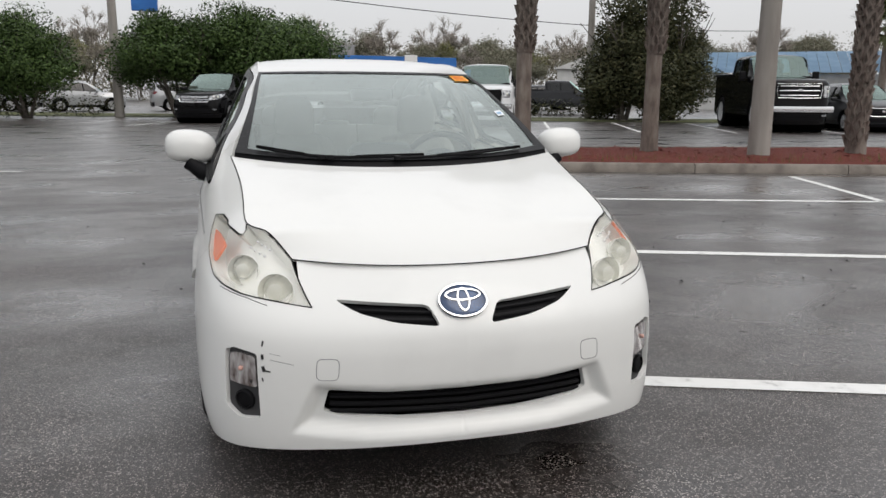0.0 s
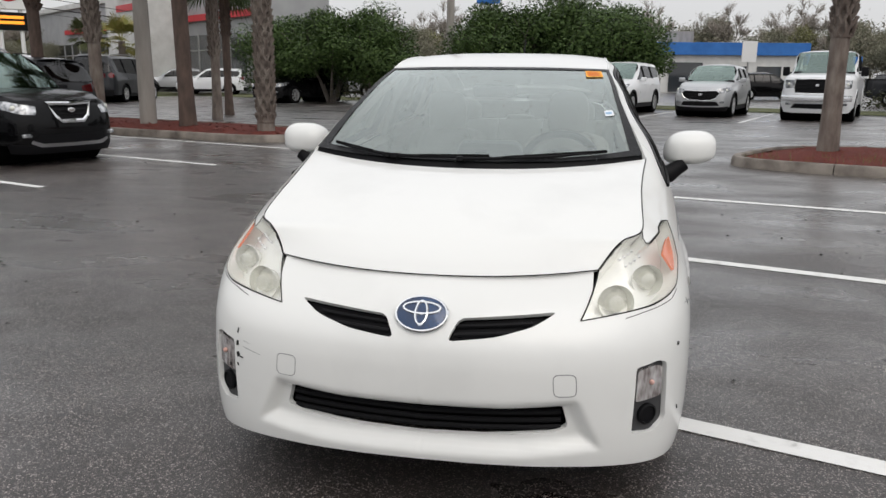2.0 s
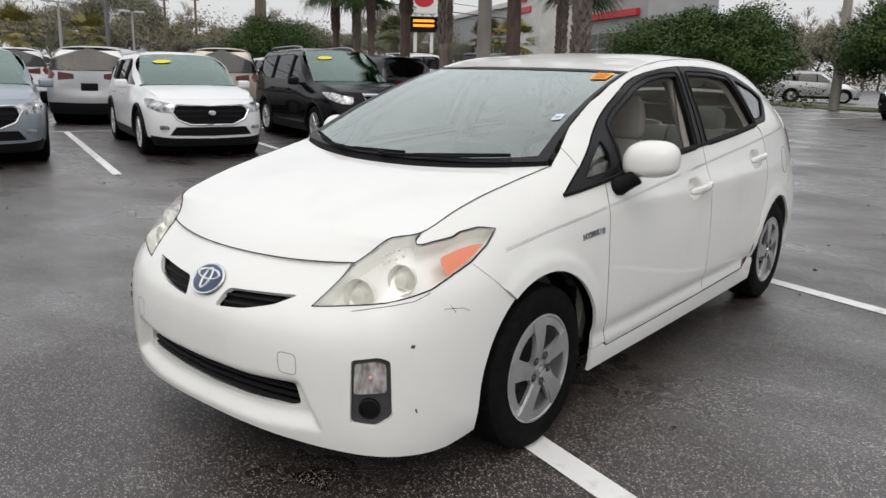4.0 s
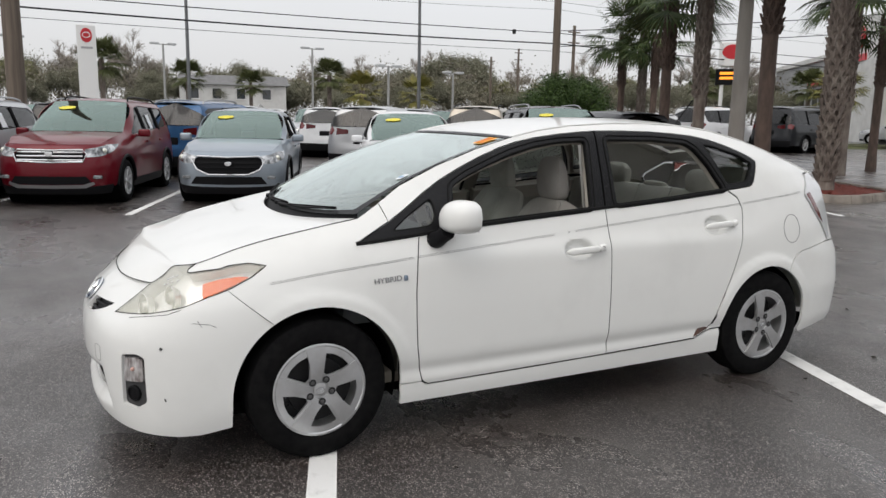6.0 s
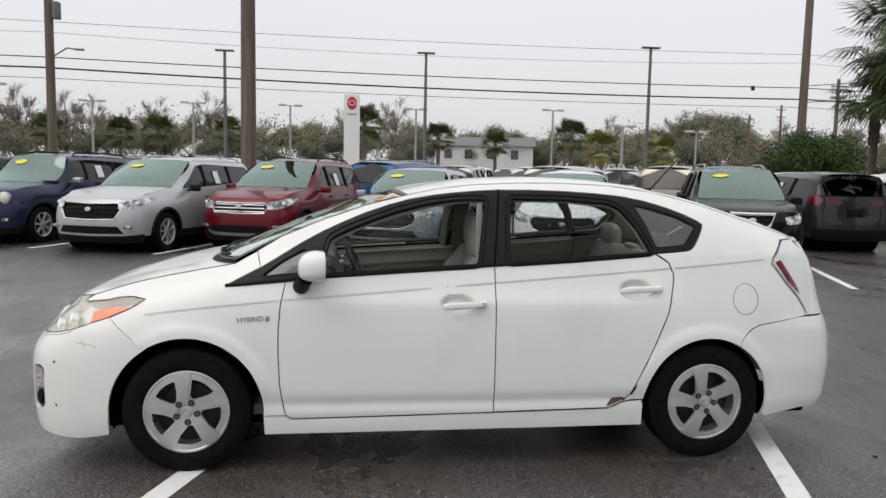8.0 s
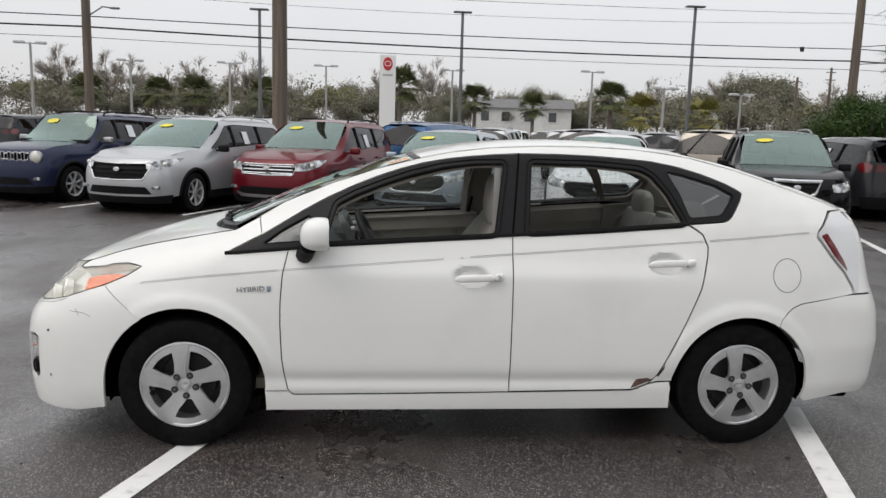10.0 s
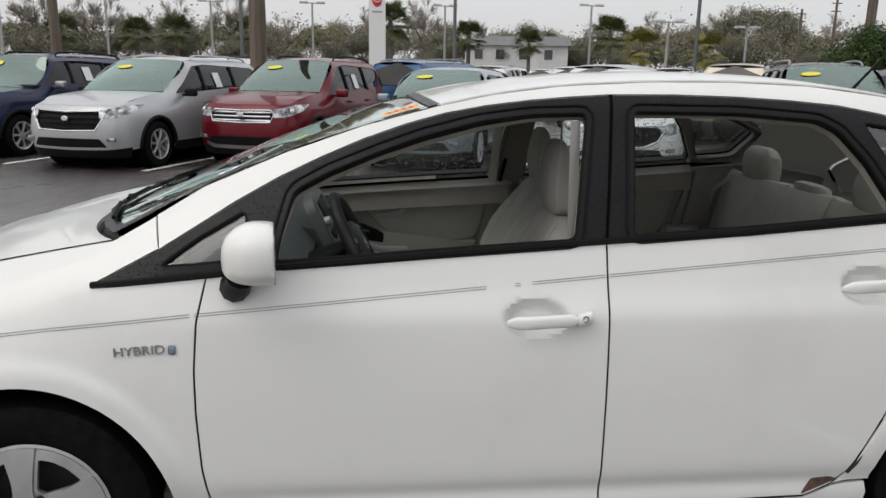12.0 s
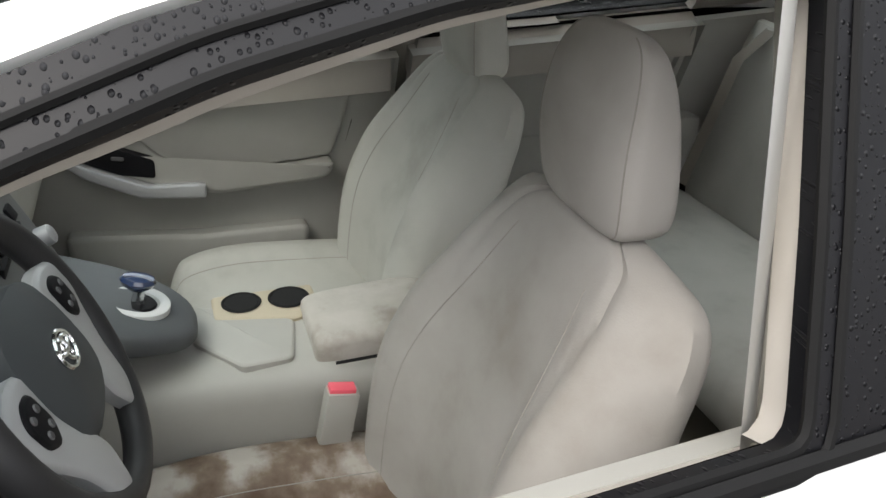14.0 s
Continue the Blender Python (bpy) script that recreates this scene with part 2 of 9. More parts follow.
def lathe(bm, profile, seg=32, m=None):
    """Turn a profile of (radius, height) round the z axis."""
    rings = []
    for r, h in profile:
        rings.append([bm.verts.new((r * math.cos(2 * math.pi * k / seg), r * math.sin(2 * math.pi * k / seg), h)) for k in range(seg)] if r > 1e-6 else [bm.verts.new((0, 0, h))])
    for a, b in zip(rings, rings[1:]):
        for k in range(seg):
            q = [a[k % len(a)], a[(k + 1) % len(a)], b[(k + 1) % len(b)], b[k % len(b)]]
            q = list(dict.fromkeys(q))
            if len(q) > 2:
                bm.faces.new(q)
    if m is not None:
        bmesh.ops.transform(bm, matrix=m, verts=[v for r in rings for v in r])
    return rings


def spline(pts, n):
    """Catmull-Rom through points, n samples, as an array."""
    p = np.array(pts, float)
    p = np.vstack([2 * p[0] - p[1], p, 2 * p[-1] - p[-2]])
    k = len(p) - 3
    out = []
    for u in np.linspace(0, k - 1e-9, n):
        i, f = int(u), u - int(u)
        a, b, c, d = p[i:i + 4]
        out.append(0.5 * (2 * b + (c - a) * f + (2 * a - 5 * b + 4 * c - d) * f * f + (3 * b - a - 3 * c + d) * f ** 3))
    return np.array(out)


def resample(pts, step, closed=True):
    p = [np.array(q, float) for q in pts]
    out = []
    for a, b in zip(p, p[1:] + p[:1] if closed else p[1:]):
        n = max(1, int(round(np.linalg.norm(b - a) / step)))
        out += [a + (b - a) * i / n for i in range(n)]
    if not closed:
        out.append(p[-1])
    return np.array(out)


def inside(pts, poly):
    x, y = pts[:, 0], pts[:, 1]
    c = np.zeros(len(pts), bool)
    for (x0, y0), (x1, y1) in zip(poly, np.roll(poly, -1, 0)):
        hit = (y0 > y) != (y1 > y)
        c ^= hit & (x < (x1 - x0) * (y - y0) / (y1 - y0 + 1e-15) + x0)
    return c


def rounded(pts, r, n=4):
    """Round the corners of a polygon."""
    p = [np.array(q, float) for q in pts]
    out = []
    for i, b in enumerate(p):
        a, c = p[i - 1], p[(i + 1) % len(p)]
        la, lc = np.linalg.norm(a - b), np.linalg.norm(c - b)
        k = min(r, la * 0.45, lc * 0.45)
        q0, q1 = b + (a - b) / la * k, b + (c - b) / lc * k
        out += [(1 - f) ** 2 * q0 + 2 * f * (1 - f) * b + f * f * q1 for f in np.linspace(0, 1, n)]
    return np.array(out)


def inset(poly, d):
    """Move a dense outline inwards by d."""
    area = np.sum(poly[:, 0] * np.roll(poly[:, 1], -1) - np.roll(poly[:, 0], -1) * poly[:, 1])
    t = np.roll(poly, -1, 0) - np.roll(poly, 1, 0)
    t /= np.linalg.norm(t, axis=1)[:, None] + 1e-12
    return poly + np.stack([-t[:, 1], t[:, 0]], 1) * d * (1 if area > 0 else -1)


def flat_mesh(outline, holes, step, gap=0.0):
    """Triangles that fill an outline less its holes, with points about every step."""
    loops = [resample(outline, step)] + [resample(h, step) for h in holes]
    if gap:
        loops = [inset(loops[0], gap)] + loops[1:]
    lo, hi = loops[0].min(0), loops[0].max(0)
    gx, gy = np.meshgrid(np.arange(lo[0] + step / 2, hi[0], step), np.arange(lo[1] + step / 2, hi[1], step))
    g = np.stack([gx.ravel(), gy.ravel()], 1)
    g = g[inside(g, loops[0])]
    for h in loops[1:]:
        g = g[~inside(g, h)]
    rim = np.vstack(loops)
    if len(g):
        near = np.min(np.linalg.norm(g[:, None] - rim[None], axis=2), axis=1)
        g = g[near > step * 0.45]
    edges, k = [], 0
    for lp in loops:
        edges += [(k + i, k + (i + 1) % len(lp)) for i in range(len(lp))]
        k += len(lp)
    vs, _, fs, *_ = delaunay_2d_cdt([Vector(p) for p in np.vstack([rim, g])], edges, [], 0, 1e-6)
    v = np.array([(p[0], p[1]) for p in vs])
    cen = np.array([v[list(f)].mean(0) for f in fs])
    keep = inside(cen, loops[0])
    for h in loops[1:]:
        keep &= ~inside(cen, h)
    return v, [tuple(f) for f, ok in zip(fs, keep) if ok]


def thick(v3, faces, normals, depth):
    """A panel: the sheet, and a flange of the given depth round its rim."""
    v3, faces = np.array(v3), [tuple(f) for f in faces]
    used = sorted({i for f in faces for i in f})
    remap = {o: k for k, o in enumerate(used)}
    v3, normals = v3[used], np.array(normals)[used]
    faces = [tuple(remap[i] for i in f) for f in faces]
    a, b, c = v3[faces[0][0]], v3[faces[0][1]], v3[faces[0][2]]
    if np.dot(np.cross(b - a, c - a), normals[faces[0][0]]) < 0:
        faces = [f[::-1] for f in faces]
    if depth:
        seen = {}
        for f in faces:
            for i, j in zip(f, f[1:] + f[:1]):
                seen[(i, j)] = True
        rim = [(i, j) for i, j in seen if (j, i) not in seen]
        extra, top, low = [], {}, {}
        for i, j in rim:
            for q in (i, j):
                if q not in top:
                    top[q] = len(v3) + len(extra)
                    extra.append(v3[q])
                    low[q] = len(v3) + len(extra)
                    extra.append(v3[q] - normals[q] * depth)
            faces.append((top[j], top[i], low[i], low[j]))
        v3 = np.vstack([v3, extra])
    return v3, faces


def mirrored(v3, faces):
    w = np.array(v3) * np.array([-1, 1, 1])
    return w, [f[::-1] for f in faces]


def joined(*pairs):
    vs, fs, k = [], [], 0
    for v, f in pairs:
        vs.append(v)
        fs += [tuple(i + k for i in q) for q in f]
        k += len(v)
    return np.vstack(vs), fs


class Shell:
    """A car's skin: a plan curve from the nose round one side to the tail, drawn in by a depth that depends on place and height."""

    def __init__(self, plan, stations, zmin=0.1, zmax=1.6, smooth=2):
        raw = spline(plan, 600)
        leng = np.concatenate([[0], np.cumsum(np.linalg.norm(np.diff(raw, axis=0), axis=1))])
        self.s = np.linspace(0, leng[-1], 400)
        self.c = np.stack([np.interp(self.s, leng, raw[:, 0]), np.interp(self.s, leng, raw[:, 1])], 1)
        t = np.gradient(self.c, axis=0)
        t /= np.linalg.norm(t, axis=1)[:, None]
        self.n = np.stack([t[:, 1], -t[:, 0]], 1)
        self.z = np.arange(zmin, zmax, 0.01)
        ys = [st[0] for st in stations]
        tab = np.array([np.interp(self.z, [q[0] for q in st[1]], [q[1] for q in st[1]]) for st in stations])
        # past the last height given, go on at the last slope
        for i, (_, prof) in enumerate(stations):
            (z0, d0), (z1, d1) = prof[-2:]
            over = self.z > z1
            tab[i, over] = d1 + (self.z[over] - z1) * (d1 - d0) / (z1 - z0)
        at = np.interp(ys, self.c[:, 1], self.s)
        at[0] = 0
        self.d = np.array([np.interp(self.s, at, tab[:, j]) for j in range(len(self.z))]).T
        k = np.array([1, 4, 6, 4, 1]) / 16
        for _ in range(smooth):
            self.d = np.apply_along_axis(lambda r: np.convolve(np.pad(r, 2, "edge"), k, "valid"), 1, self.d)
        k2 = np.ones(17) / 17
        for _ in range(2):
            self.d = np.apply_along_axis(lambda r: np.convolve(np.pad(r, 8, "reflect"), k2, "valid"), 0, self.d)
        self.len = leng[-1]

    def at(self, sz, off=0.0):
        sz = np.atleast_2d(np.array(sz, float))
        s, z = np.clip(sz[:, 0], 0, self.len - 1e-6), np.clip(sz[:, 1], self.z[0], self.z[-1] - 1e-6)
        fs, fz = s / self.s[1], (z - self.z[0]) / 0.01
        i, j = np.minimum(fs.astype(int), len(self.s) - 2), np.minimum(fz.astype(int), len(self.z) - 2)
        a, b = fs - i, fz - j
        d = (self.d[i, j] * (1 - a) + self.d[i + 1, j] * a) * (1 - b) + (self.d[i, j + 1] * (1 - a) + self.d[i + 1, j + 1] * a) * b
        c = self.c[i] * (1 - a)[:, None] + self.c[i + 1] * a[:, None]
        n = self.n[i] * (1 - a)[:, None] + self.n[i + 1] * a[:, None]
        p = c - n * d[:, None]
        out = np.stack([p[:, 0], p[:, 1], sz[:, 1]], 1)
        if np.any(off):
            out = out + self.normal(sz) * (np.array(off)[:, None] if np.ndim(off) else off)
        return out

    def normal(self, sz, h=0.012):
        sz = np.atleast_2d(np.array(sz, float))
        n = np.cross(self.at(sz + [h, 0]) - self.at(sz - [h, 0]), self.at(sz + [0, h]) - self.at(sz - [0, h]))
        return n / (np.linalg.norm(n, axis=1)[:, None] + 1e-12)

    def sy(self, y, z):
        """The place along the skin at which it lies at y (sides)."""
        line = self.at(np.stack([self.s, np.full(len(self.s), z)], 1))
        keep = self.s > 0.35
        return float(np.interp(y, line[keep, 1], self.s[keep]))

    def sx(self, x, z):
        """The place along the skin at which it lies at x (the front)."""
        line = self.at(np.stack([self.s, np.full(len(self.s), z)], 1))
        keep = (line[:, 1] < -0.4) & (self.s < 1.35)
        return float(np.interp(abs(x), np.maximum.accumulate(line[keep, 0]), self.s[keep]))

    def side(self, pts):
        return [(self.sy(y, z), z) for y, z in pts]

    def front(self, pts):
        return [(self.sx(x, z), z) for x, z in pts]

    def panel(self, outline, holes=(), step=0.03, gap=0.0028, depth=0.014, off=0.0, bulge=None):
        v, f = flat_mesh(outline, holes, step, gap)
        o = np.full(len(v), off) + (bulge(v) if bulge else 0)
        return thick(self.at(v, o), f, self.normal(v), depth)


def sheet(centre, edge, nu=17, nv=21, power=2.0, depth=0.012, u_range=(-1, 1), off=0.0):
    """A crowned sheet between a middle line and its mirrored edges (hood, windscreen, roof)."""
    c, e = spline(centre, nv), spline(edge, nv)
    us = np.linspace(*u_range, nu)
    v = []
    for k in range(nv):
        for u in us:
            w = abs(u) ** power
            v.append((e[k][0] * u, c[k][1] * (1 - w) + e[k][1] * w, c[k][2] * (1 - w) + e[k][2] * w))
    v = np.array(v).reshape(nv, nu, 3)
    n = np.cross(np.gradient(v, axis=1), np.gradient(v, axis=0))
    n /= np.linalg.norm(n, axis=2)[:, :, None]
    if n[nv // 2, nu // 2, 2] < 0:
        n = -n
    v = v + n * off
    f = [(k * nu + i, k * nu + i + 1, (k + 1) * nu + i + 1, (k + 1) * nu + i) for k in range(nv - 1) for i in range(nu - 1)]
    return thick(v.reshape(-1, 3), f, n.reshape(-1, 3), depth)


def arch(cy, cz, r, a0, a1, n=14):
    return [(cy + r * math.cos(radians(a)), cz + r * math.sin(radians(a))) for a in np.linspace(a0, a1, n)]


def solid(v, f, name="m"):
    return mesh_of(v, f, name)

# ---- the white hatchback ----
# nose towards -y, tail towards +y, its left side towards +x, middle of the wheelbase at the origin
PLAN = [(0, -2.238), (0.2, -2.231), (0.4, -2.203), (0.58, -2.146), (0.71, -2.062), (0.788, -1.937), (0.832, -1.76), (0.85, -1.5), (0.864, -1.15), (0.870, -0.6), (0.872, 0.0), (0.871, 0.6), (0.866, 1.1), (0.856, 1.45), (0.838, 1.72), (0.805, 1.95), (0.74, 2.11), (0.60, 2.19), (0.3, 2.225), (0, 2.235)]
LOW = [(0.1, 0.09), (0.17, 0.045), (0.24, 0.032), (0.29, 0.012), (0.315, 0.012), (0.345, 0.024), (0.375, 0.006), (0.42, 0.001), (0.50, 0.0), (0.62, 0.0), (0.72, 0.004), (0.80, 0.010), (0.848, 0.015), (0.862, 0.019), (0.92, 0.046)]
STATIONS = [
    (-2.238, [(0.1, 0.08), (0.17, 0.035), (0.2, 0.02), (0.25, 0.008), (0.32, 0.0), (0.45, -0.008), (0.52, -0.008), (0.58, 0.002), (0.62, 0.026), (0.66, 0.052), (0.70, 0.088), (0.757, 0.158), (0.8, 0.25)]),
    (-2.175, [(0.1, 0.06), (0.17, 0.025), (0.2, 0.012), (0.25, 0.003), (0.32, -0.004), (0.45, -0.008), (0.52, -0.006), (0.58, 0.006), (0.62, 0.03), (0.66, 0.07), (0.70, 0.115), (0.773, 0.205), (0.83, 0.30)]),
    (-1.95, [(0.1, 0.03), (0.17, 0.004), (0.2, -0.002), (0.25, -0.008), (0.32, -0.011), (0.45, -0.009), (0.56, -0.003), (0.64, 0.01), (0.70, 0.03), (0.76, 0.07), (0.82, 0.125), (0.87, 0.185), (0.92, 0.26)]),
    (-1.5, [(0.1, 0.09), (0.2, 0.035), (0.28, 0.012), (0.45, 0.0), (0.60, 0.0), (0.72, 0.01), (0.80, 0.04), (0.86, 0.072), (0.92, 0.13), (0.962, 0.178), (1.0, 0.235)]),
    (-1.15, [(0.1, 0.09), (0.17, 0.04), (0.3, 0.012), (0.45, 0.0), (0.66, 0.005), (0.78, 0.02), (0.86, 0.036), (0.93, 0.06), (1.0, 0.12), (1.035, 0.162), (1.08, 0.215)]),
    (-0.9, LOW + [(0.97, 0.062), (1.05, 0.10), (1.10, 0.14), (1.17, 0.215), (1.2, 0.25)]),
    (-0.47, LOW + [(1.0, 0.070), (1.1, 0.11), (1.2, 0.165), (1.29, 0.23), (1.335, 0.28), (1.36, 0.315)]),
    (0.0, LOW + [(1.02, 0.078), (1.2, 0.155), (1.405, 0.26), (1.445, 0.31), (1.46, 0.34)]),
    (0.6, LOW + [(1.06, 0.088), (1.2, 0.15), (1.424, 0.255), (1.466, 0.30), (1.48, 0.33)]),
    (1.0, LOW + [(1.09, 0.095), (1.2, 0.15), (1.385, 0.24), (1.44, 0.30), (1.455, 0.33)]),
    (1.35, [(0.1, 0.09), (0.17, 0.05), (0.3, 0.01), (0.5, -0.004), (0.66, 0.0), (0.8, 0.02), (0.92, 0.045), (1.1, 0.092), (1.2, 0.135), (1.27, 0.165), (1.33, 0.215), (1.37, 0.265)]),
    (1.7, [(0.1, 0.09), (0.2, 0.04), (0.3, 0.01), (0.5, 0.0), (0.7, 0.012), (0.86, 0.035), (1.0, 0.07), (1.1, 0.105), (1.2, 0.17), (1.265, 0.25)]),
    (1.93, [(0.1, 0.1), (0.2, 0.05), (0.3, 0.01), (0.5, 0.0), (0.7, 0.02), (0.83, 0.062), (1.0, 0.11), (1.1, 0.15), (1.175, 0.22)]),
    (2.235, [(0.1, 0.2), (0.2, 0.1), (0.3, 0.04), (0.5, 0.0), (0.65, 0.01), (0.72, 0.04), (0.8, 0.09), (1.0, 0.12), (1.175, 0.18)]),
]
skin = Shell(PLAN, STATIONS)
car = thing("hatchback_car", "white five-door hybrid hatchback with scuffed bumper, parked askew on wet asphalt", "car")


def both(name, vf, material, label="", sides=True, parent=None):
    """The left panel, and its mirror image as an object of its own."""
    v, f = vf
    a = part(name, solid(v, f, name), material, parent or car, label)
    b = None
    if sides:
        b = part(name, solid(*mirrored(v, f), name), material, parent or car, label)
    return a, b


TIES = {"front_bumper": [(s_ * x_, y_, z_) for s_ in (-1, 1) for x_, y_, z_ in ((0.391, -2.12, 0.673), (0.738, -2.03, 0.34))]}


def whole(name, vf, material, label=""):
    """Both halves of a panel that runs across the car."""
    ob = part(name, solid(*joined(vf, mirrored(*vf)), name), material, car, label)
    bm = bmesh.new()
    bm.from_mesh(ob.data)
    bmesh.ops.delete(bm, geom=[q for q in bm.faces if all(abs(v_.co.x) < 0.0025 for v_ in q.verts)], context="FACES_ONLY")
    bmesh.ops.remove_doubles(bm, verts=[v_ for v_ in bm.verts if abs(v_.co.x) < 0.002], dist=0.003)
    # tie the flange of each opening to the sheet at one corner
    main, flange = [v_ for v_ in bm.verts if not v_.is_boundary], [v_ for v_ in bm.verts if v_.is_boundary and abs(v_.co.x) > 0.01]
    for box_ in TIES.get(name, ()):
        near = [v_ for v_ in flange if v_.is_valid and (v_.co - Vector(box_)).length < 0.05]
        if near:
            pick = min(near, key=lambda v_: (v_.co - Vector(box_)).length)
            bmesh.ops.remove_doubles(bm, verts=[v_ for v_ in near if v_.is_valid and (v_.co - pick.co).length < 0.0002], dist=0.0003)
    bm.to_mesh(ob.data)
    bm.free()
    return ob


def p3(sz, off=0.0):
    return skin.at([sz], off)[0]


# seams
HOOD_SEAM = [(-1.985, 0.773), (-1.93, 0.815), (-1.86, 0.85), (-1.80, 0.873), (-1.65, 0.925), (-1.5, 0.962), (-1.3, 1.003), (-1.13, 1.036)]
SCREEN_SEAM = [(-1.13, 1.05), (-0.9, 1.172), (-0.68, 1.263), (-0.47, 1.335), (-0.25, 1.393)]
ROOF_SEAM = [(-0.25, 1.393), (-0.1, 1.425), (0.1, 1.451), (0.35, 1.465), (0.6, 1.468), (0.85, 1.459), (1.1, 1.429), (1.35, 1.37), (1.6, 1.295), (1.8, 1.232), (1.95, 1.18)]
HOOD_NOSE = [(0.603, 0.776), (0.655, 0.803), (0.735, 0.832), (0.84, 0.857), (0.985, 0.8725)]
hood_sz, screen_sz, roof_sz = skin.side(HOOD_SEAM), skin.side(SCREEN_SEAM), skin.side(ROOF_SEAM)
hood_sz[:4] = HOOD_NOSE
hood_edge = [tuple(p3(q)) for q in hood_sz]
screen_edge = [tuple(p3(q)) for q in screen_sz]
roof_edge = [tuple(p3(q)) for q in roof_sz]
hood_mid = [(0, -2.078, 0.757), (0, -2.03, 0.797), (0, -1.96, 0.838), (0, -1.88, 0.873), (0, -1.73, 0.92), (0, -1.6, 0.95), (0, -1.46, 0.978), (0, -1.335, 1.0)]
part("hood", solid(*sheet(hood_mid, hood_edge, 25, 33, 2.2, 0.012), "hood"), M_WHITE, car, "plain white hood")

# windscreen, dark border, cowl
screen_mid = [(0, -1.29, 1.022), (0, -1.03, 1.135), (0, -0.77, 1.238), (0, -0.51, 1.325), (0, -0.27, 1.402)]
ws = part("windshield", solid(*sheet(screen_mid, screen_edge, 21, 25, 2.4, 0.0), "windshield"), M_WINDSHIELD, car, "greenish windscreen beaded with rain")
ws.visible_shadow = False
c_, e_ = spline(screen_mid, 41), spline(screen_edge, 41)


def screen_at(u, v, off=0.0):
    k = min(max(v, 0), 1) * 40
    i = min(int(k), 39)
    f = k - i
    c, e = c_[i] * (1 - f) + c_[i + 1] * f, e_[i] * (1 - f) + e_[i + 1] * f
    w = abs(u) ** 2.4
    return np.array([e[0] * u, c[1] * (1 - w) + e[1] * w, c[2] * (1 - w) + e[2] * w]) + np.array([0, -0.37, 0.93]) * off


def screen_strip(name, uvs, material, off, label=""):
    """A quilt of quads on the windscreen: rows of (u, v)."""
    v, f = [], []
    w = len(uvs[0])
    for row in uvs:
        v += [screen_at(a, b, off) for a, b in row]
    for r in range(len(uvs) - 1):
        f += [(r * w + i, r * w + i + 1, (r + 1) * w + i + 1, (r + 1) * w + i) for i in range(w - 1)]
    return part(name, solid(v, f, name), material, ws, label)


us = np.linspace(-1, 1, 21)
screen_strip("bottom_border", [[(u, 0.0) for u in us], [(u, 0.022 + 0.02 * abs(u) ** 3) for u in us]], M_BLACKTRIM, 0.003, "black ceramic border")
screen_strip("top_border", [[(u, 0.965) for u in us], [(u, 1.0) for u in us]], M_BLACKTRIM, 0.003, "wet black top border")
for sgn in (-1, 1):
    vs_ = np.linspace(0, 1, 21)
    screen_strip("side_border", [[(sgn * (0.972 - 0.04 * (1 - b) ** 3), b) for b in vs_], [(sgn * 1.0, b) for b in vs_]], M_BLACKTRIM, 0.003)
M_STICKER = vary(mat("orange_sticker", (0.9, 0.32, 0.02), 0.6), [(0.85, 0.36, 0.03), (0.92, 0.48, 0.06)], 40)
stk = [[(0.785 + 0.14 * i / 6, 0.83 + 0.115 * j) for i in range(7)] for j in range(2)]
screen_strip("service_sticker", stk, M_STICKER, 0.005, "orange paper sticker with printed lines")
for r in range(4):
    screen_strip("print_line", [[(0.80 + (0.11 - 0.02 * (r % 2)) * i / 4, 0.845 + 0.024 * r + 0.011 * j) for i in range(5)] for j in range(2)], mat("sticker_ink", (0.62, 0.10, 0.02), 0.6), 0.0065)
M_LABEL = mat("white_label", (0.75, 0.78, 0.8), 0.6)
lab = [[(0.86 + 0.06 * i / 3, 0.315 + 0.055 * j) for i in range(4)] for j in range(2)]
screen_strip("inspection_label", lab, M_LABEL, 0.004, "small white label")
screen_strip("label_bar", [[(0.868 + 0.04 * i / 3, 0.33 + 0.02 * j) for i in range(4)] for j in range(2)], mat("label_blue", (0.25, 0.42, 0.6), 0.6), 0.0055)

# cowl and wipers
cowl_v, cowl_f = [], []
for k, (t, drop) in enumerate(((0.0, -0.012), (0.3, -0.03), (0.7, -0.02), (1.0, 0.0))):
    for u in us:
        w = abs(u) ** 2.3
        a = np.array([hood_edge[-1][0] * u, -1.335 * (1 - w) + hood_edge[-1][1] * w, 1.0 * (1 - w) + hood_edge[-1][2] * w])
        b = screen_at(u, 0.01)
        cowl_v.append(a * (1 - t) + b * t + np.array([0, 0, drop]))
n_ = len(us)
cowl_f = [(k * n_ + i, k * n_ + i + 1, (k + 1) * n_ + i + 1, (k + 1) * n_ + i) for k in range(3) for i in range(n_ - 1)]
part("cowl", solid(cowl_v, cowl_f, "cowl"), M_BLACK, car, "black plastic cowl under the windscreen")


def wiper(points):
    bm = bmesh.new()
    tube(bm, points, [0.009] + [0.007] * (len(points) - 2) + [0.004], 6)
    w = part("wiper", bm, M_BLACK, car, "black wiper arm and blade")
    bm = bmesh.new()
    lathe(bm, [(0, 0.012), (0.014, 0.010), (0.016, -0.006)], 12, Matrix.Translation(points[0]))
    part("pivot", bm, M_BLACK, w)
    bm = bmesh.new()
    a, b = Vector(points[1]), Vector(points[-1])
    tube(bm, [a.lerp(b, f) + Vector((0, -0.002, 0.004)) for f in (0, 0.5, 1)], 0.006, 6)
    part("blade", bm, M_RUBBER, w)


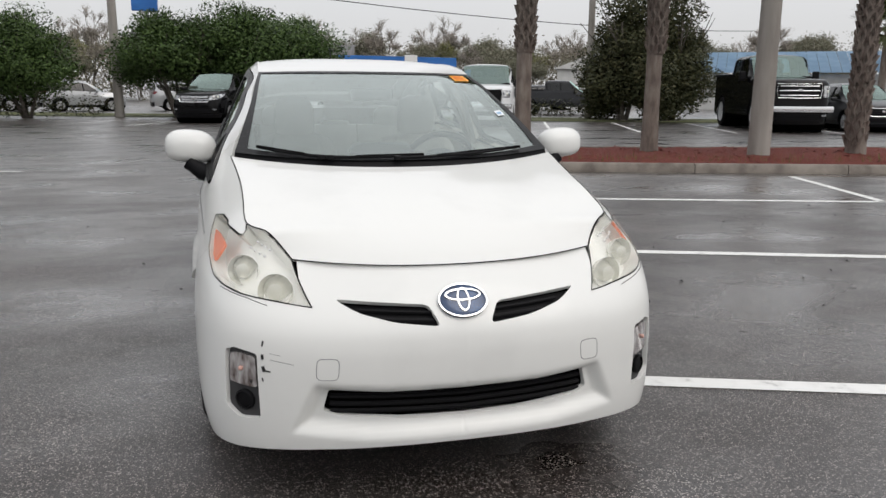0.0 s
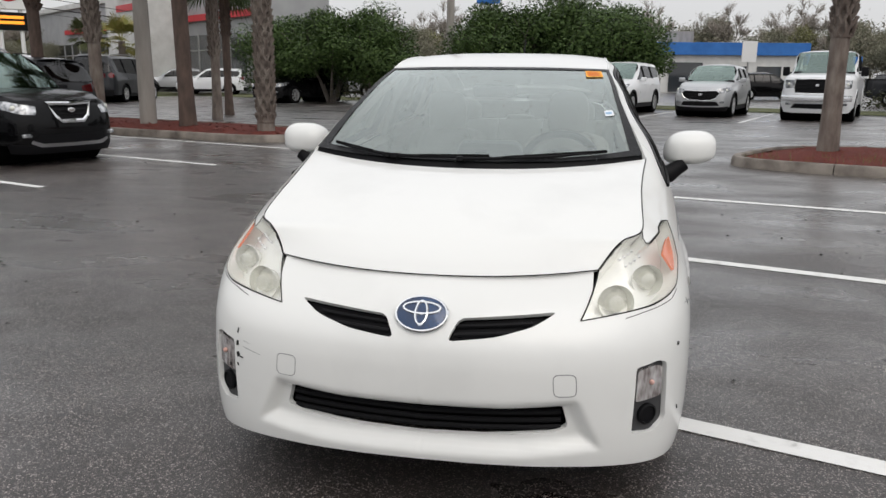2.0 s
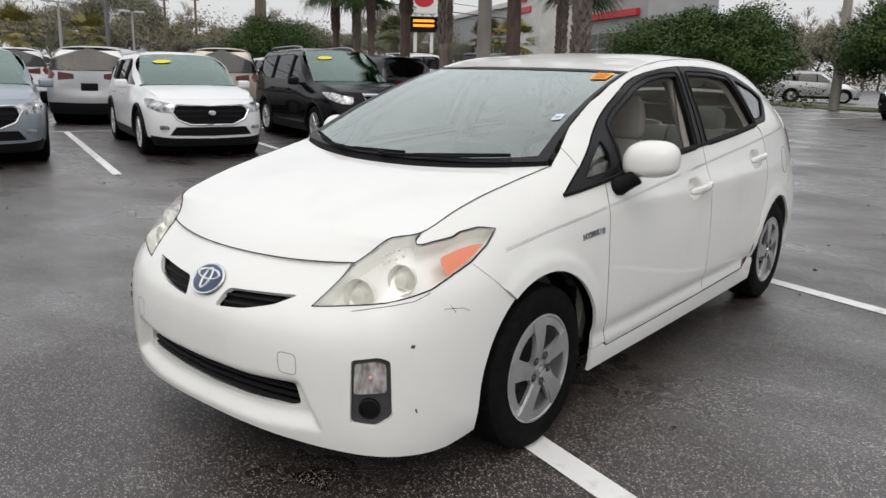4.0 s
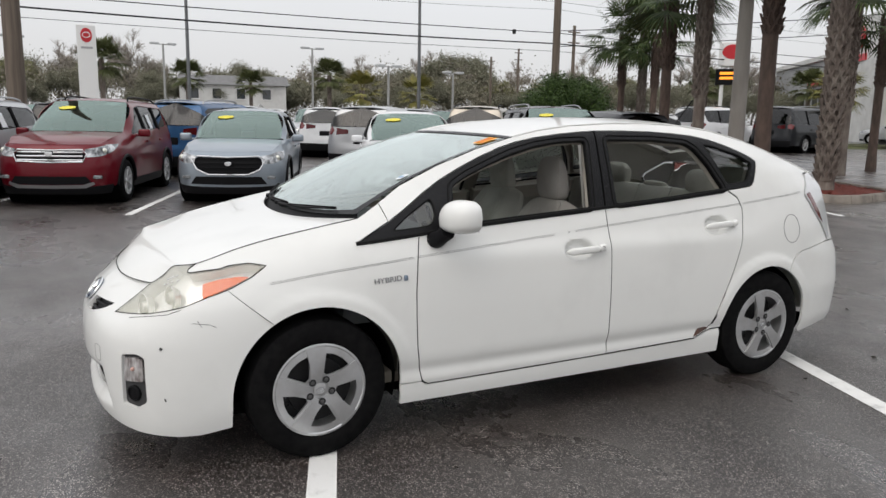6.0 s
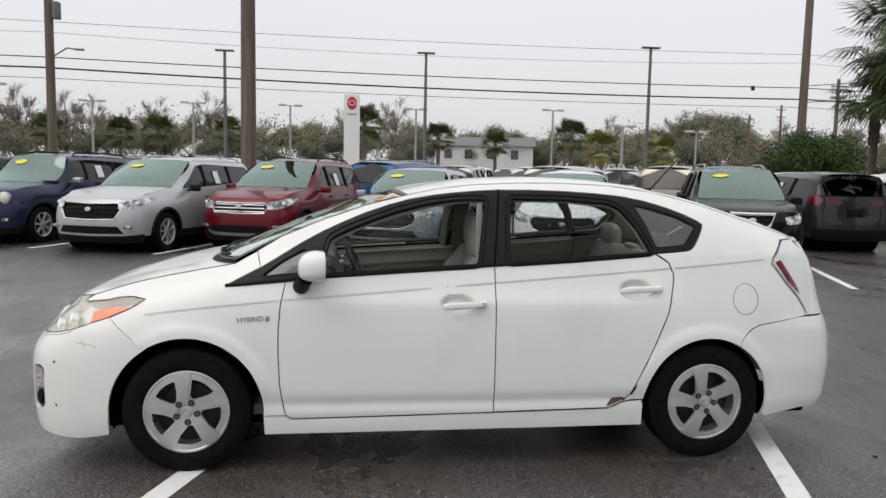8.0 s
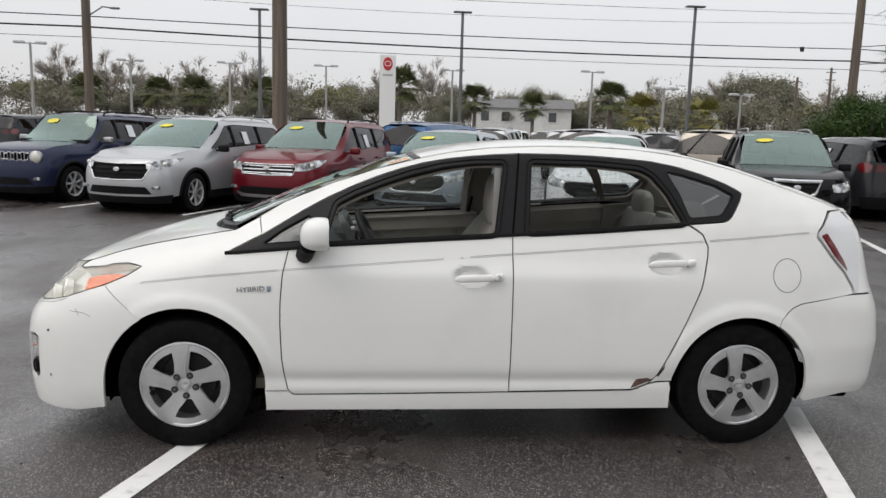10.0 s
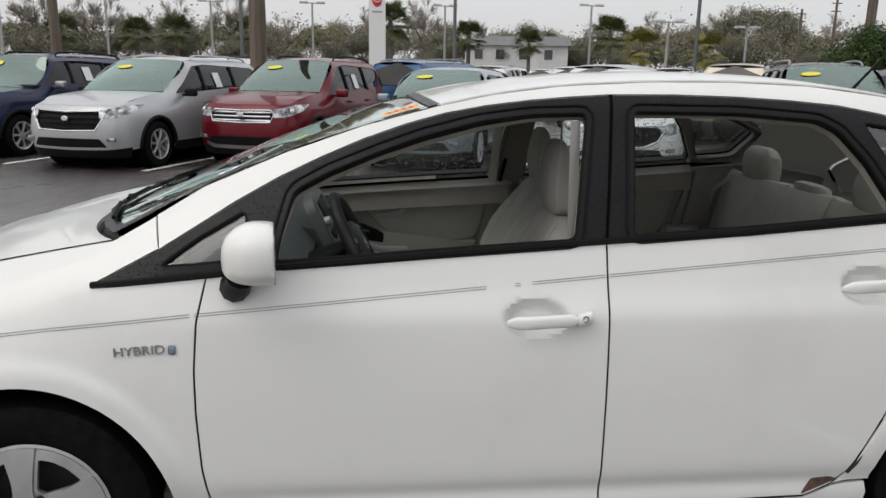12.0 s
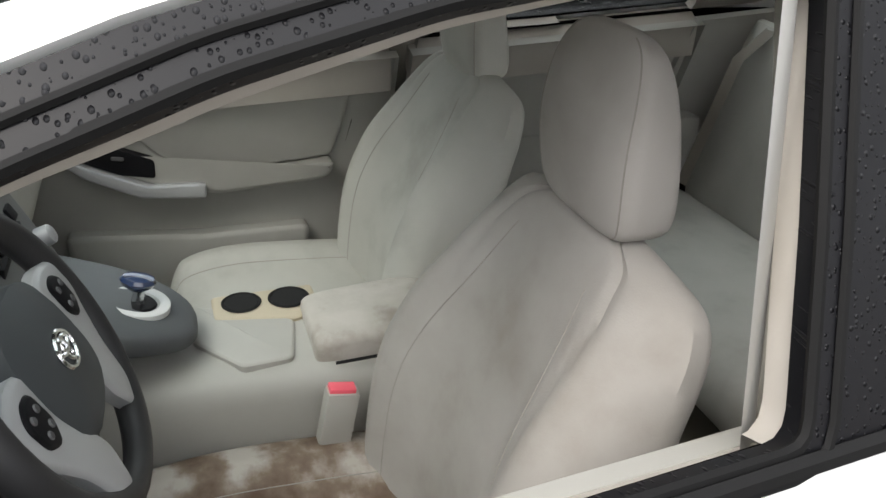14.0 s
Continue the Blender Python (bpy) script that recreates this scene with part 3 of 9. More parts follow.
def along_glass(us_, v0, v1, off=0.012):
    """Points that lie along the foot of the windscreen."""
    k = len(us_) - 1
    return [tuple(screen_at(u, v0 + (v1 - v0) * i / k, off)) for i, u in enumerate(us_)]


wiper(along_glass([-0.05, 0.2, 0.45, 0.80], 0.0, 0.028))
wiper(along_glass([-0.5, -0.3, -0.1, 0.12], 0.0, 0.02))
wiper(along_glass([-0.45, -0.6, -0.75, -0.88], 0.0, 0.04))

# roof
roof_mid = [(0, -0.27, 1.404), (0, -0.1, 1.437), (0, 0.1, 1.47), (0, 0.35, 1.49), (0, 0.6, 1.495), (0, 0.85, 1.486), (0, 1.1, 1.459), (0, 1.35, 1.413), (0, 1.6, 1.345), (0, 1.8, 1.285), (0, 1.97, 1.225)]
part("roof", solid(*sheet(roof_mid[:7], roof_edge[:7], 21, 25, 3.2, 0.014), "roof"), M_WHITE, car, "white roof")
part("hatch_glass", solid(*sheet(roof_mid[6:10], roof_edge[6:10], 13, 15, 3.2, 0.0, (-0.84, 0.84), -0.004), "hatch_glass"), M_HATCH, car, "rear hatch glass").visible_shadow = False
part("hatch_edge", solid(*sheet(roof_mid[9:], roof_edge[9:], 17, 7, 3.2, 0.014), "hatch_edge"), M_WHITE, car)
for rng in ((0.84, 1.0), (-1.0, -0.84)):
    part("hatch_rail", solid(*sheet(roof_mid[6:10], roof_edge[6:10], 5, 15, 3.2, 0.014, rng), "hatch_rail"), M_WHITE, car)
bm = bmesh.new()
tube(bm, [(0, 1.32, 1.42), (0, 1.33, 1.435)], [0.03, 0.016], 10)
tube(bm, [(0, 1.33, 1.43), (0, 1.50, 1.62)], [0.006, 0.003], 6)
part("aerial", bm, M_BLACK, car, "short black roof aerial")

M_GAP = mat("panel_gap", (0.004, 0.004, 0.004), 0.9)
front_seam = [(hood_edge[0][0] * u, -2.078 * (1 - abs(u) ** 2.2) + hood_edge[0][1] * abs(u) ** 2.2 - 0.004, 0.757 * (1 - abs(u) ** 2.2) + 0.776 * abs(u) ** 2.2) for u in np.linspace(-1, 1, 31)]
bm = bmesh.new()
tube(bm, front_seam, 0.0021, 6)
part("hood_gap", bm, M_GAP, car)
for sgn in (-1, 1):
    for line in (hood_edge, roof_edge):
        bm = bmesh.new()
        tube(bm, [(sgn * q[0], q[1], q[2]) for q in spline(line, 40)], 0.0018 if line is hood_edge else 0.005, 6)
        part("hood_gap" if line is hood_edge else "roof_ditch", bm, M_GAP if line is hood_edge else M_WHITE, car)

# front bumper with its openings
SX, SY = skin.front, skin.side
LAMP_OUT = (-1.72, 0.775)
lamp_low = [(0.488, 0.652), (0.56, 0.660), (0.65, 0.671), (0.76, 0.684), (0.855, 0.700), (0.93, 0.716)] + SY([(-1.80, 0.75), LAMP_OUT, (-1.62, 0.82), (-1.553, 0.862)])
lamp_top = SY([(-1.553, 0.862), (-1.62, 0.872), (-1.70, 0.864)]) + [(1.09, 0.853), (1.0, 0.844), (0.955, 0.838), (0.932, 0.840), (0.94, 0.853), (0.972, 0.868)] + HOOD_NOSE[3::-1]
lamp_in = [HOOD_NOSE[0], (0.55, 0.72), lamp_low[0]]
k_low = next(i for i, q in enumerate(lamp_low) if abs(q[1] - 0.775) < 1e-6)
FA, RA = (-1.35, 0.31), (1.35, 0.31)
AR, AR2 = 0.372, 0.352
front_arch_bumper = SY(arch(*FA, AR, 122, 180, 14)) + SY([(-1.724, 0.2)])
bump = [(0.0, 0.757)] + SX([(0.2, 0.758), (0.35, 0.762), (0.5, 0.774)]) + lamp_in[1:] + lamp_low[1:k_low + 1] + front_arch_bumper + SY([(-1.85, 0.18), (-1.93, 0.18)]) + SX([(0.69, 0.192), (0.58, 0.199), (0.45, 0.204), (0.25, 0.206)]) + [(0.0, 0.206)]
slot = SX([(0.112, 0.655), (0.25, 0.664), (0.40, 0.674), (0.33, 0.638), (0.22, 0.61), (0.08, 0.594)])
slot = rounded(slot, 0.02)
lower_c = np.array([(0.0, 0.385)] + SX([(0.25, 0.388)]) + [tuple(q) for q in rounded(SX([(0.25, 0.388), (0.434, 0.40), (0.455, 0.322), (0.40, 0.303), (0.2, 0.285)]), 0.014)[4:16]] + SX([(0.2, 0.285)]) + [(0.0, 0.279)])
fog = rounded(SX([(0.638, 0.515), (0.705, 0.528), (0.732, 0.515), (0.738, 0.33), (0.70, 0.298), (0.634, 0.305)]), 0.012)
RECESS = np.array([(0.0, 0.41)] + SX([(0.25, 0.413), (0.475, 0.43), (0.55, 0.262), (0.3, 0.232)]) + [(0.0, 0.228)])


def dish(v):
    """The bumper is drawn in round the lower opening and beside the fog lamps."""
    d = np.zeros(len(v))
    hit = inside(v, RECESS)
    rim = resample(RECESS, 0.01)
    rim = rim[rim[:, 0] > 0.004]
    near = np.min(np.linalg.norm(v[:, None] - rim[None], axis=2), axis=1)
    w = np.clip(near[hit] / 0.045, 0, 1)
    d[hit] -= w * w * (3 - 2 * w) * 0.038
    return d


# the half opening in the middle is cut by letting the outline run round it
bump_out = bump[:-1] + [(0.0, 0.206), (0.0, 0.279)] + [tuple(q) for q in lower_c[::-1][1:]]
fb = skin.panel(bump_out, [slot, fog], 0.011, 0.0, 0.02, 0.0, dish)
bumper = whole("front_bumper", fb, M_WHITE, "white front bumper with scuffs and cracks")
# dark linings behind the openings
v, f = flat_mesh(resample(slot, 0.02), [], 0.02)
both("upper_grille", thick(skin.at(v, -0.03), f, skin.normal(v), 0), M_BLACK, "black slotted upper grille")
v, f = flat_mesh(resample(lower_c, 0.02), [], 0.02)
whole("lower_grille", thick(skin.at(v, -0.085), f, skin.normal(v), 0), M_DARK, "black slatted lower grille")
lgr = car.children[-1]
for k in range(4):
    z = 0.302 + 0.026 * k
    xs = np.linspace(-0.435, 0.435, 25)
    pts = [tuple(p3((skin.sx(x, z + 0.012 * abs(x) / 0.43), z + 0.012 * abs(x) / 0.43), -0.055) * np.array([1 if x >= 0 else -1, 1, 1])) for x in xs]
    bm = bmesh.new()
    tube(bm, pts, 0.0085, 6)
    part("grille_slat", bm, M_BLACK, lgr)
for sgn in (-1, 1):
    for k in range(2):
        pts = [tuple(p3((skin.sx(x, 0.618 + 0.022 * k + 0.06 * (x - 0.12)), 0.618 + 0.022 * k + 0.06 * (x - 0.12)), -0.018) * np.array([sgn, 1, 1])) for x in np.linspace(0.1, 0.35 - 0.02 * k, 9)]
        bm = bmesh.new()
        tube(bm, pts, 0.006, 6)
        part("grille_bar", bm, M_BLACK, car)

# fog lamps
for sgn in (-1, 1):
    v, f = flat_mesh(resample(fog, 0.015), [], 0.015)
    vf = thick(skin.at(v, -0.016), f, skin.normal(v), 0)
    if sgn < 0:
        vf = mirrored(*vf)
    fg = part("fog_lamp", solid(*vf, "fog"), mat("dark_grey_fog_plastic", (0.045, 0.045, 0.047), 0.55), car, "clear turn lamp above a round black fog blank")
    ring = rounded(SX([(0.648, 0.502), (0.70, 0.512), (0.724, 0.503), (0.727, 0.412), (0.645, 0.403)]), 0.01)
    v, f = flat_mesh(resample(ring, 0.012), [], 0.012)
    vf = thick(skin.at(v, -0.006), f, skin.normal(v), 0.01)
    if sgn < 0:
        vf = mirrored(*vf)
    # the lens's dark and pale mottling is reflection put into its colour
    part("turn_lens", solid(*vf, "lens"), vary(mat("fog_lens_reflections", (0.5, 0.48, 0.47), 0.1, 0.6, coat=1.0), [(0.16, 0.12, 0.11), (0.5, 0.47, 0.46), (0.8, 0.79, 0.78)], 40, 2.0, (1, 1, 0.4)), fg, "clear ribbed lens with painted-in reflections")
    c = p3((skin.sx(0.686, 0.357), 0.357), -0.012) * np.array([sgn, 1, 1])
    nn = skin.normal([(skin.sx(0.686, 0.357), 0.357)])[0] * np.array([sgn, 1, 1])
    bm = bmesh.new()
    lathe(bm, [(0.034, -0.005), (0.034, 0.006), (0.028, 0.009), (0.026, 0.003), (0.0, 0.006)], 24, Matrix.Translation(c) @ Vector(nn).to_track_quat("Z", "Y").to_matrix().to_4x4())
    part("fog_blank", bm, M_BLACK, fg)
    # pink bead imitates the reddish reflection in the turn lens
    b = p3((skin.sx(0.69, 0.462), 0.462), -0.002) * np.array([sgn, 1, 1])
    bm = bmesh.new()
    bmesh.ops.create_uvsphere(bm, u_segments=10, v_segments=6, radius=0.008, matrix=Matrix.Translation(b))
    part("bulb", bm, mat("pink_glint", (0.55, 0.33, 0.28), 0.2), fg)

# emblem
ec = p3((0.0, 0.660), 0.0)
en = Vector(skin.normal([(0.03, 0.664)])[0] * np.array([0, 1, 1])).normalized()
EM = Matrix.Translation(ec) @ en.to_track_quat("Z", "Y").to_matrix().to_4x4()
bm = bmesh.new()
lathe(bm, [(0.0, 0.012), (0.05, 0.011), (0.066, 0.006), (0.068, -0.02)], 40, EM @ Matrix.Diagonal((1.17, 0.86, 1, 1)))
emblem = part("badge", bm, M_BLUE, car, "blue oval badge ringed in chrome")


def oval(a, b, cx, cy, r, z=0.012, n=36):
    bm = bmesh.new()
    pts = [EM @ Vector((cx + a * math.cos(t), cy + b * math.sin(t), z)) for t in np.linspace(0, 2 * math.pi, n)]
    tube(bm, pts, r, 6, False)
    part("chrome_ring", bm, M_CHROME, emblem)


oval(0.078, 0.056, 0, 0, 0.0045, 0.006)
oval(0.056, 0.019, 0, 0.016, 0.0046)
oval(0.018, 0.038, 0, 0.0, 0.0044)

# headlamps
lamp = lamp_in[::-1][:-1] + lamp_top[::-1][:-1] + lamp_low[::-1][:-1]
lamp = np.array(lamp)
lamp_d = resample(lamp, 0.02)
for sgn in (-1, 1):
    def flip(vf):
        return vf if sgn > 0 else mirrored(*vf)
    v, f = flat_mesh(lamp_d, [], 0.02, 0.003)
    back = flip(thick(skin.at(v, -0.06), f, skin.normal(v), -0.055))
    hl = part("headlight", solid(*back, "headlight"), mat("lamp_bowl", (0.86, 0.86, 0.82), 0.25, 0.3), car, "hazy yellowed headlamp with amber corner")
    lens = part("lens", solid(*flip(thick(skin.at(v, 0.004), f, skin.normal(v), 0.012)), "lens"), M_HAZE, hl, "hazed clear lens")
    lens.visible_shadow = False
    for (px, pz), r, how in (((0.575, 0.715), 0.056, "x"), ((0.69, 0.765), 0.05, "x")):
        q = (skin.sx(px, pz), pz) if how == "x" else (skin.sy(px, pz), pz)
        c = p3(q, -0.048) * np.array([sgn, 1, 1])
        d = Vector((0.25 * sgn, -1, 0.08)).normalized()
        m4 = Matrix.Translation(c) @ d.to_track_quat("Z", "Y").to_matrix().to_4x4()
        bm = bmesh.new()
        lathe(bm, [(r * 1.02, 0.02), (r, 0.024), (r * 0.9, 0.01), (r * 0.8, -0.01), (r * 0.72, 0.0), (r * 0.4, 0.02), (0, 0.028)], 28, m4)
        part("projector", bm, M_LAMPCHROME, hl, "round reflector behind the lens")
        bm = bmesh.new()
        lathe(bm, [(r * 0.6, 0.012), (r * 0.45, 0.03), (0, 0.038)], 24, m4)
        part("projector_glass", bm, M_LAMPGLASS, hl)
    amber = np.array(SY([(-1.82, 0.75), (-1.755, 0.772), (-1.69, 0.797), (-1.625, 0.826), (-1.67, 0.828), (-1.74, 0.820), (-1.81, 0.804)]))
    v, f = flat_mesh(resample(rounded(amber, 0.012), 0.015), [], 0.015)
    part("amber_corner", solid(*flip(thick(skin.at(v, -0.010), f, skin.normal(v), 0.008)), "amber"), M_ORANGE, hl, "orange turn-signal corner")
    for row_ in range(2):
        for k in range(4):
            q = (0.735 + 0.04 * k + 0.012 * row_, 0.812 + 0.0075 * k - 0.017 * row_)
            bm = bmesh.new()
            bmesh.ops.create_uvsphere(bm, u_segments=8, v_segments=5, radius=0.0055, matrix=Matrix.Translation(p3(q, -0.022) * np.array([sgn, 1, 1])))
            part("marker_lamp", bm, M_CHROME, hl)
    rim = np.vstack([lamp_d, lamp_d[:1]])
    bm = bmesh.new()
    tube(bm, [tuple(q * np.array([sgn, 1, 1])) for q in skin.at(rim, 0.0005)], 0.0019, 5, False)
    part("lamp_gasket", bm, M_SEAL, hl)

# raised lips round the wheel arches
def flare(c, r, high=0.011, wide=0.075):
    def f(v):
        p = skin.at(v)
        q = np.hypot(p[:, 1] - c[0], p[:, 2] - c[1])
        w = np.clip((r + wide - q) / 0.03, 0, 1)
        return high * w * w * (3 - 2 * w) * np.clip((p[:, 2] - 0.36) / 0.12, 0, 1)
    return f


# fenders
DOOR_F = [(-0.872, 0.955), (-0.895, 0.85), (-0.905, 0.72), (-0.905, 0.6), (-0.898, 0.45), (-0.885, 0.36), (-0.872, 0.3)]
fender = [(0.976, 0.8695)] + hood_sz[4:] + SY([(-1.02, 1.098), (-1.0, 1.022), (-1.09, 0.975), (-1.168, 0.934), (-0.872, 0.96)]) + SY(DOOR_F[1:]) + SY([(-0.868, 0.289), (-0.93, 0.288)]) + SY(arch(*FA, AR, -3.4, 122, 26)) + [lamp_low[k_low]] + lamp_low[k_low + 1:] + lamp_top[1:9]
both("fender", skin.panel(fender, [], 0.02, bulge=flare(FA, AR)), M_WHITE)

# doors
BELT_F, BELT_R = [(-0.872, 0.962), (-0.69, 0.981), (-0.3, 1.009), (0.187, 1.041)], [(0.187, 1.041), (0.58, 1.066), (1.04, 1.104)]
door_f = SY(BELT_F) + SY([(0.187, 0.285), (-0.84, 0.270), (-0.862, 0.285)]) + SY(DOOR_F[1:])[::-1]
DOOR_R = [(1.06, 1.104), (1.13, 1.06), (1.155, 1.0), (1.15, 0.95), (1.115, 0.80), (1.03, 0.60), (0.965, 0.46), (0.92, 0.37), (0.885, 0.33), (0.80, 0.297)]
door_r = SY(BELT_R[:-1]) + SY(DOOR_R) + SY([(0.187, 0.287)])


def cup(cy, cz):
    """The oval hollow behind a door handle, with a crisp rim."""
    def f(v):
        s0 = skin.sy(cy - 0.012, cz)
        r = np.sqrt(((v[:, 0] - s0) / 0.094) ** 2 + ((v[:, 1] - cz - 0.004) / 0.052) ** 2)
        w = np.clip((1.04 - r) / 0.42, 0, 1)
        return -0.034 * w * w * (3 - 2 * w)
    return f


fd = both("front_door", skin.panel(door_f, [], 0.0115, bulge=cup(0.0, 0.845)), M_WHITE)
rd = both("rear_door", skin.panel(door_r, [], 0.0115, bulge=cup(0.955, 0.916)), M_WHITE)


def bar(y0, y1, cz, sgn, lift, name, parent, label=""):
    """A bar of rounded section that leaves the door at its front end."""
    rings = []
    for t in np.linspace(0, 1, 15):
        y, z = y0 + (y1 - y0) * t, cz + 0.007 * (t - 0.5)
        up, thick_ = lift(t)
        b = p3((skin.sy(y, z), z), up) * np.array([sgn, 1, 1])
        end = min(1, 0.35 + 6 * t, 0.5 + 8 * (1 - t))
        rings.append([Vector((b[0] + sgn * thick_ * math.copysign(abs(math.sin(k)) ** 0.7, math.sin(k)), b[1], b[2] + 0.0175 * end * math.copysign(abs(math.cos(k)) ** 0.7, math.cos(k)))) for k in np.linspace(0, 2 * math.pi, 17)[:-1]])
    bm = bmesh.new()
    vr = [[bm.verts.new(q) for q in r] for r in rings]
    for a_, b_ in zip(vr, vr[1:]):
        for k in range(16):
            bm.faces.new((a_[k], a_[(k + 1) % 16], b_[(k + 1) % 16], b_[k]))
    bm.faces.new(vr[0])
    bm.faces.new(vr[-1][::-1])
    bmesh.ops.recalc_face_normals(bm, faces=bm.faces)
    return part(name, bm, M_WHITE, parent, label)


for sgn in (-1, 1):
    for cy, cz, door in ((0.02, 0.842, fd), (0.965, 0.916, rd)):
        own = door[0 if sgn > 0 else 1]
        bar(cy - 0.112, cy + 0.072, cz, sgn, lambda t: (0.004 + 0.018 * min(1, t * 3.5), 0.007 + 0.005 * min(1, t * 4)), "door_handle", own, "white bar handle")
        bar(cy + 0.0735, cy + 0.114, cz + 0.006, sgn, lambda t: (0.016, 0.018 - 0.005 * t * t), "handle_cap", own, "white cap at the end of the handle")
    b = p3((skin.sy(0.113, 0.848), 0.848), 0.0325) * np.array([sgn, 1, 1])
    bm = bmesh.new()
    lathe(bm, [(0.0095, -0.002), (0.0085, 0.0015), (0.006, 0.001), (0.0055, -0.0004), (0.0, -0.0004)], 18, Matrix.Translation(b) @ pose(0, 0, 0, 0, 90 * sgn, 0))
    part("key_lock", bm, mat("dull_lock_metal", (0.2, 0.2, 0.2), 0.4, 0.5), fd[0 if sgn > 0 else 1])

for sgn in (-1, 1):
    for own, pts in ((fd, DOOR_F), (fd, [(0.187, 1.03), (0.187, 0.8), (0.187, 0.55), (0.187, 0.285)]), (rd, DOOR_R), (fd, [(-0.84, 0.269), (-0.3, 0.274), (0.187, 0.283)]), (rd, [(0.187, 0.283), (0.80, 0.294)])):
        bm = bmesh.new()
        tube(bm, [tuple(q * np.array([sgn, 1, 1])) for q in skin.at(resample(SY(pts), 0.03, False), -0.0025)], 0.0024, 5)
        part("door_gap", bm, M_GAP, own[0 if sgn > 0 else 1])

# rocker, quarter panel with pillar and rail
rocker = SY([(-0.979, 0.284), (-0.93, 0.285), (-0.870, 0.286), (-0.845, 0.266), (0.187, 0.281), (0.80, 0.292), (0.885, 0.325), (0.93, 0.332), (0.988, 0.334), (0.996, 0.300), (0.996, 0.196), (-0.975, 0.19)])
both("rocker_panel", skin.panel(rocker, [], 0.025, bulge=lambda v: 0.012 * np.clip((0.27 - v[:, 1]) / 0.03, 0, 1)), M_WHITE)
DLO_TOP = [(-1.0, 1.02), (-0.924, 1.066), (-0.81, 1.136), (-0.698, 1.197), (-0.58, 1.252), (-0.47, 1.298), (-0.35, 1.339), (-0.24, 1.369), (-0.12, 1.392), (0.0, 1.408), (0.12, 1.419), (0.233, 1.426), (0.42, 1.428), (0.6, 1.424), (0.76, 1.416), (0.91, 1.403), (1.04, 1.38), (1.16, 1.347), (1.26, 1.31), (1.325, 1.28)]
DLO_LOW = [(1.355, 1.26), (1.34, 1.225), (1.29, 1.15), (1.265, 1.128), (1.24, 1.121), (1.05, 1.106), (0.58, 1.066), (0.187, 1.043), (-0.3, 1.011), (-0.69, 0.983), (-0.866, 0.964), (-1.10, 0.94), (-1.165, 0.935)]
tail_edge = SY([(1.93, 1.175), (1.855, 1.175), (1.757, 1.08), (1.745, 1.05), (1.822, 0.953), (1.90, 0.87), (1.945, 0.80), (1.95, 0.768)])
quarter = [skin.side([(-1.02, 1.10)])[0]] + screen_sz[1:] + roof_sz[1:] + tail_edge[1:] + SY([(1.65, 0.73), (1.60, 0.71), (1.535, 0.652)]) + SY(arch(*RA, AR2, 60, 175.4, 24)) + SY([(0.992, 0.338), (0.93, 0.336), (0.887, 0.329), (0.922, 0.37), (0.967, 0.46), (1.032, 0.60), (1.117, 0.80), (1.152, 0.95), (1.157, 1.0), (1.132, 1.061), (1.07, 1.106)]) + SY(DLO_LOW[:5])[::-1] + SY(DLO_TOP)[::-1]
both("body_side", skin.panel(quarter, [], 0.02, bulge=flare(RA, AR2)), M_WHITE, "white quarter panel, pillar and roof rail")
# rear bumper, tail and hatch
rbump = SY(arch(*RA, AR2, 60, -12, 14)) + SY([(1.72, 0.215), (1.93, 0.25)]) + [(skin.len - 0.3, 0.24), (skin.len, 0.24), (skin.len, 0.74), (skin.len - 0.45, 0.76)] + SY([(1.95, 0.766), (1.9, 0.765), (1.65, 0.7295), (1.60, 0.708), (1.535, 0.650)])
whole("rear_bumper", skin.panel(rbump, [], 0.025, bulge=flare(RA, AR2)), M_WHITE)
hatch = SY([(1.955, 0.769)]) + [(skin.len - 0.45, 0.766), (skin.len, 0.746), (skin.len, 1.17), (skin.len - 0.55, 1.17)] + SY([(1.97, 1.10)])
whole("tailgate", skin.panel(hatch, [], 0.05), M_WHITE)
top_h = [tuple(q) for q in skin.at([(s, 1.17) for s in np.linspace(skin.len, skin.sy(1.93, 1.17), 9)])]
bm = bmesh.new()
va = [bm.verts.new(q) for q in top_h] + [bm.verts.new((-q[0], q[1], q[2])) for q in top_h[::-1][:-1]]
vb = [bm.verts.new((v_.co.x * 0.97, 1.965, 1.222 - 0.05 * (v_.co.x / 0.7) ** 2)) for v_ in va]
for i in range(len(va) - 1):
    bm.faces.new((va[i], va[i + 1], vb[i + 1], vb[i]))
part("spoiler", bm, M_WHITE, car)
tail = SY([(1.93, 1.172), (1.862, 1.170), (1.765, 1.08), (1.753, 1.052), (1.83, 0.955), (1.907, 0.872), (1.953, 0.80), (1.958, 0.774)]) + SY([(1.985, 0.78), (2.0, 0.95), (1.99, 1.1)])
for sgn in (-1, 1):
    vf = skin.panel(rounded(tail, 0.01), [], 0.025, 0.002, 0.02, 0.006)
    tl = part("tail_light", solid(*(vf if sgn > 0 else mirrored(*vf)), "tail"), M_CLEARLENS, car, "clear tail lamp with a red strip")
    red = rounded(SY([(1.768, 1.058), (1.803, 1.068), (1.895, 0.93), (1.915, 0.882), (1.838, 0.958)]), 0.008)
    vf = skin.panel(red, [], 0.02, 0.0, 0.004, 0.010)
    part("red_strip", solid(*(vf if sgn > 0 else mirrored(*vf)), "red"), M_RED, tl)

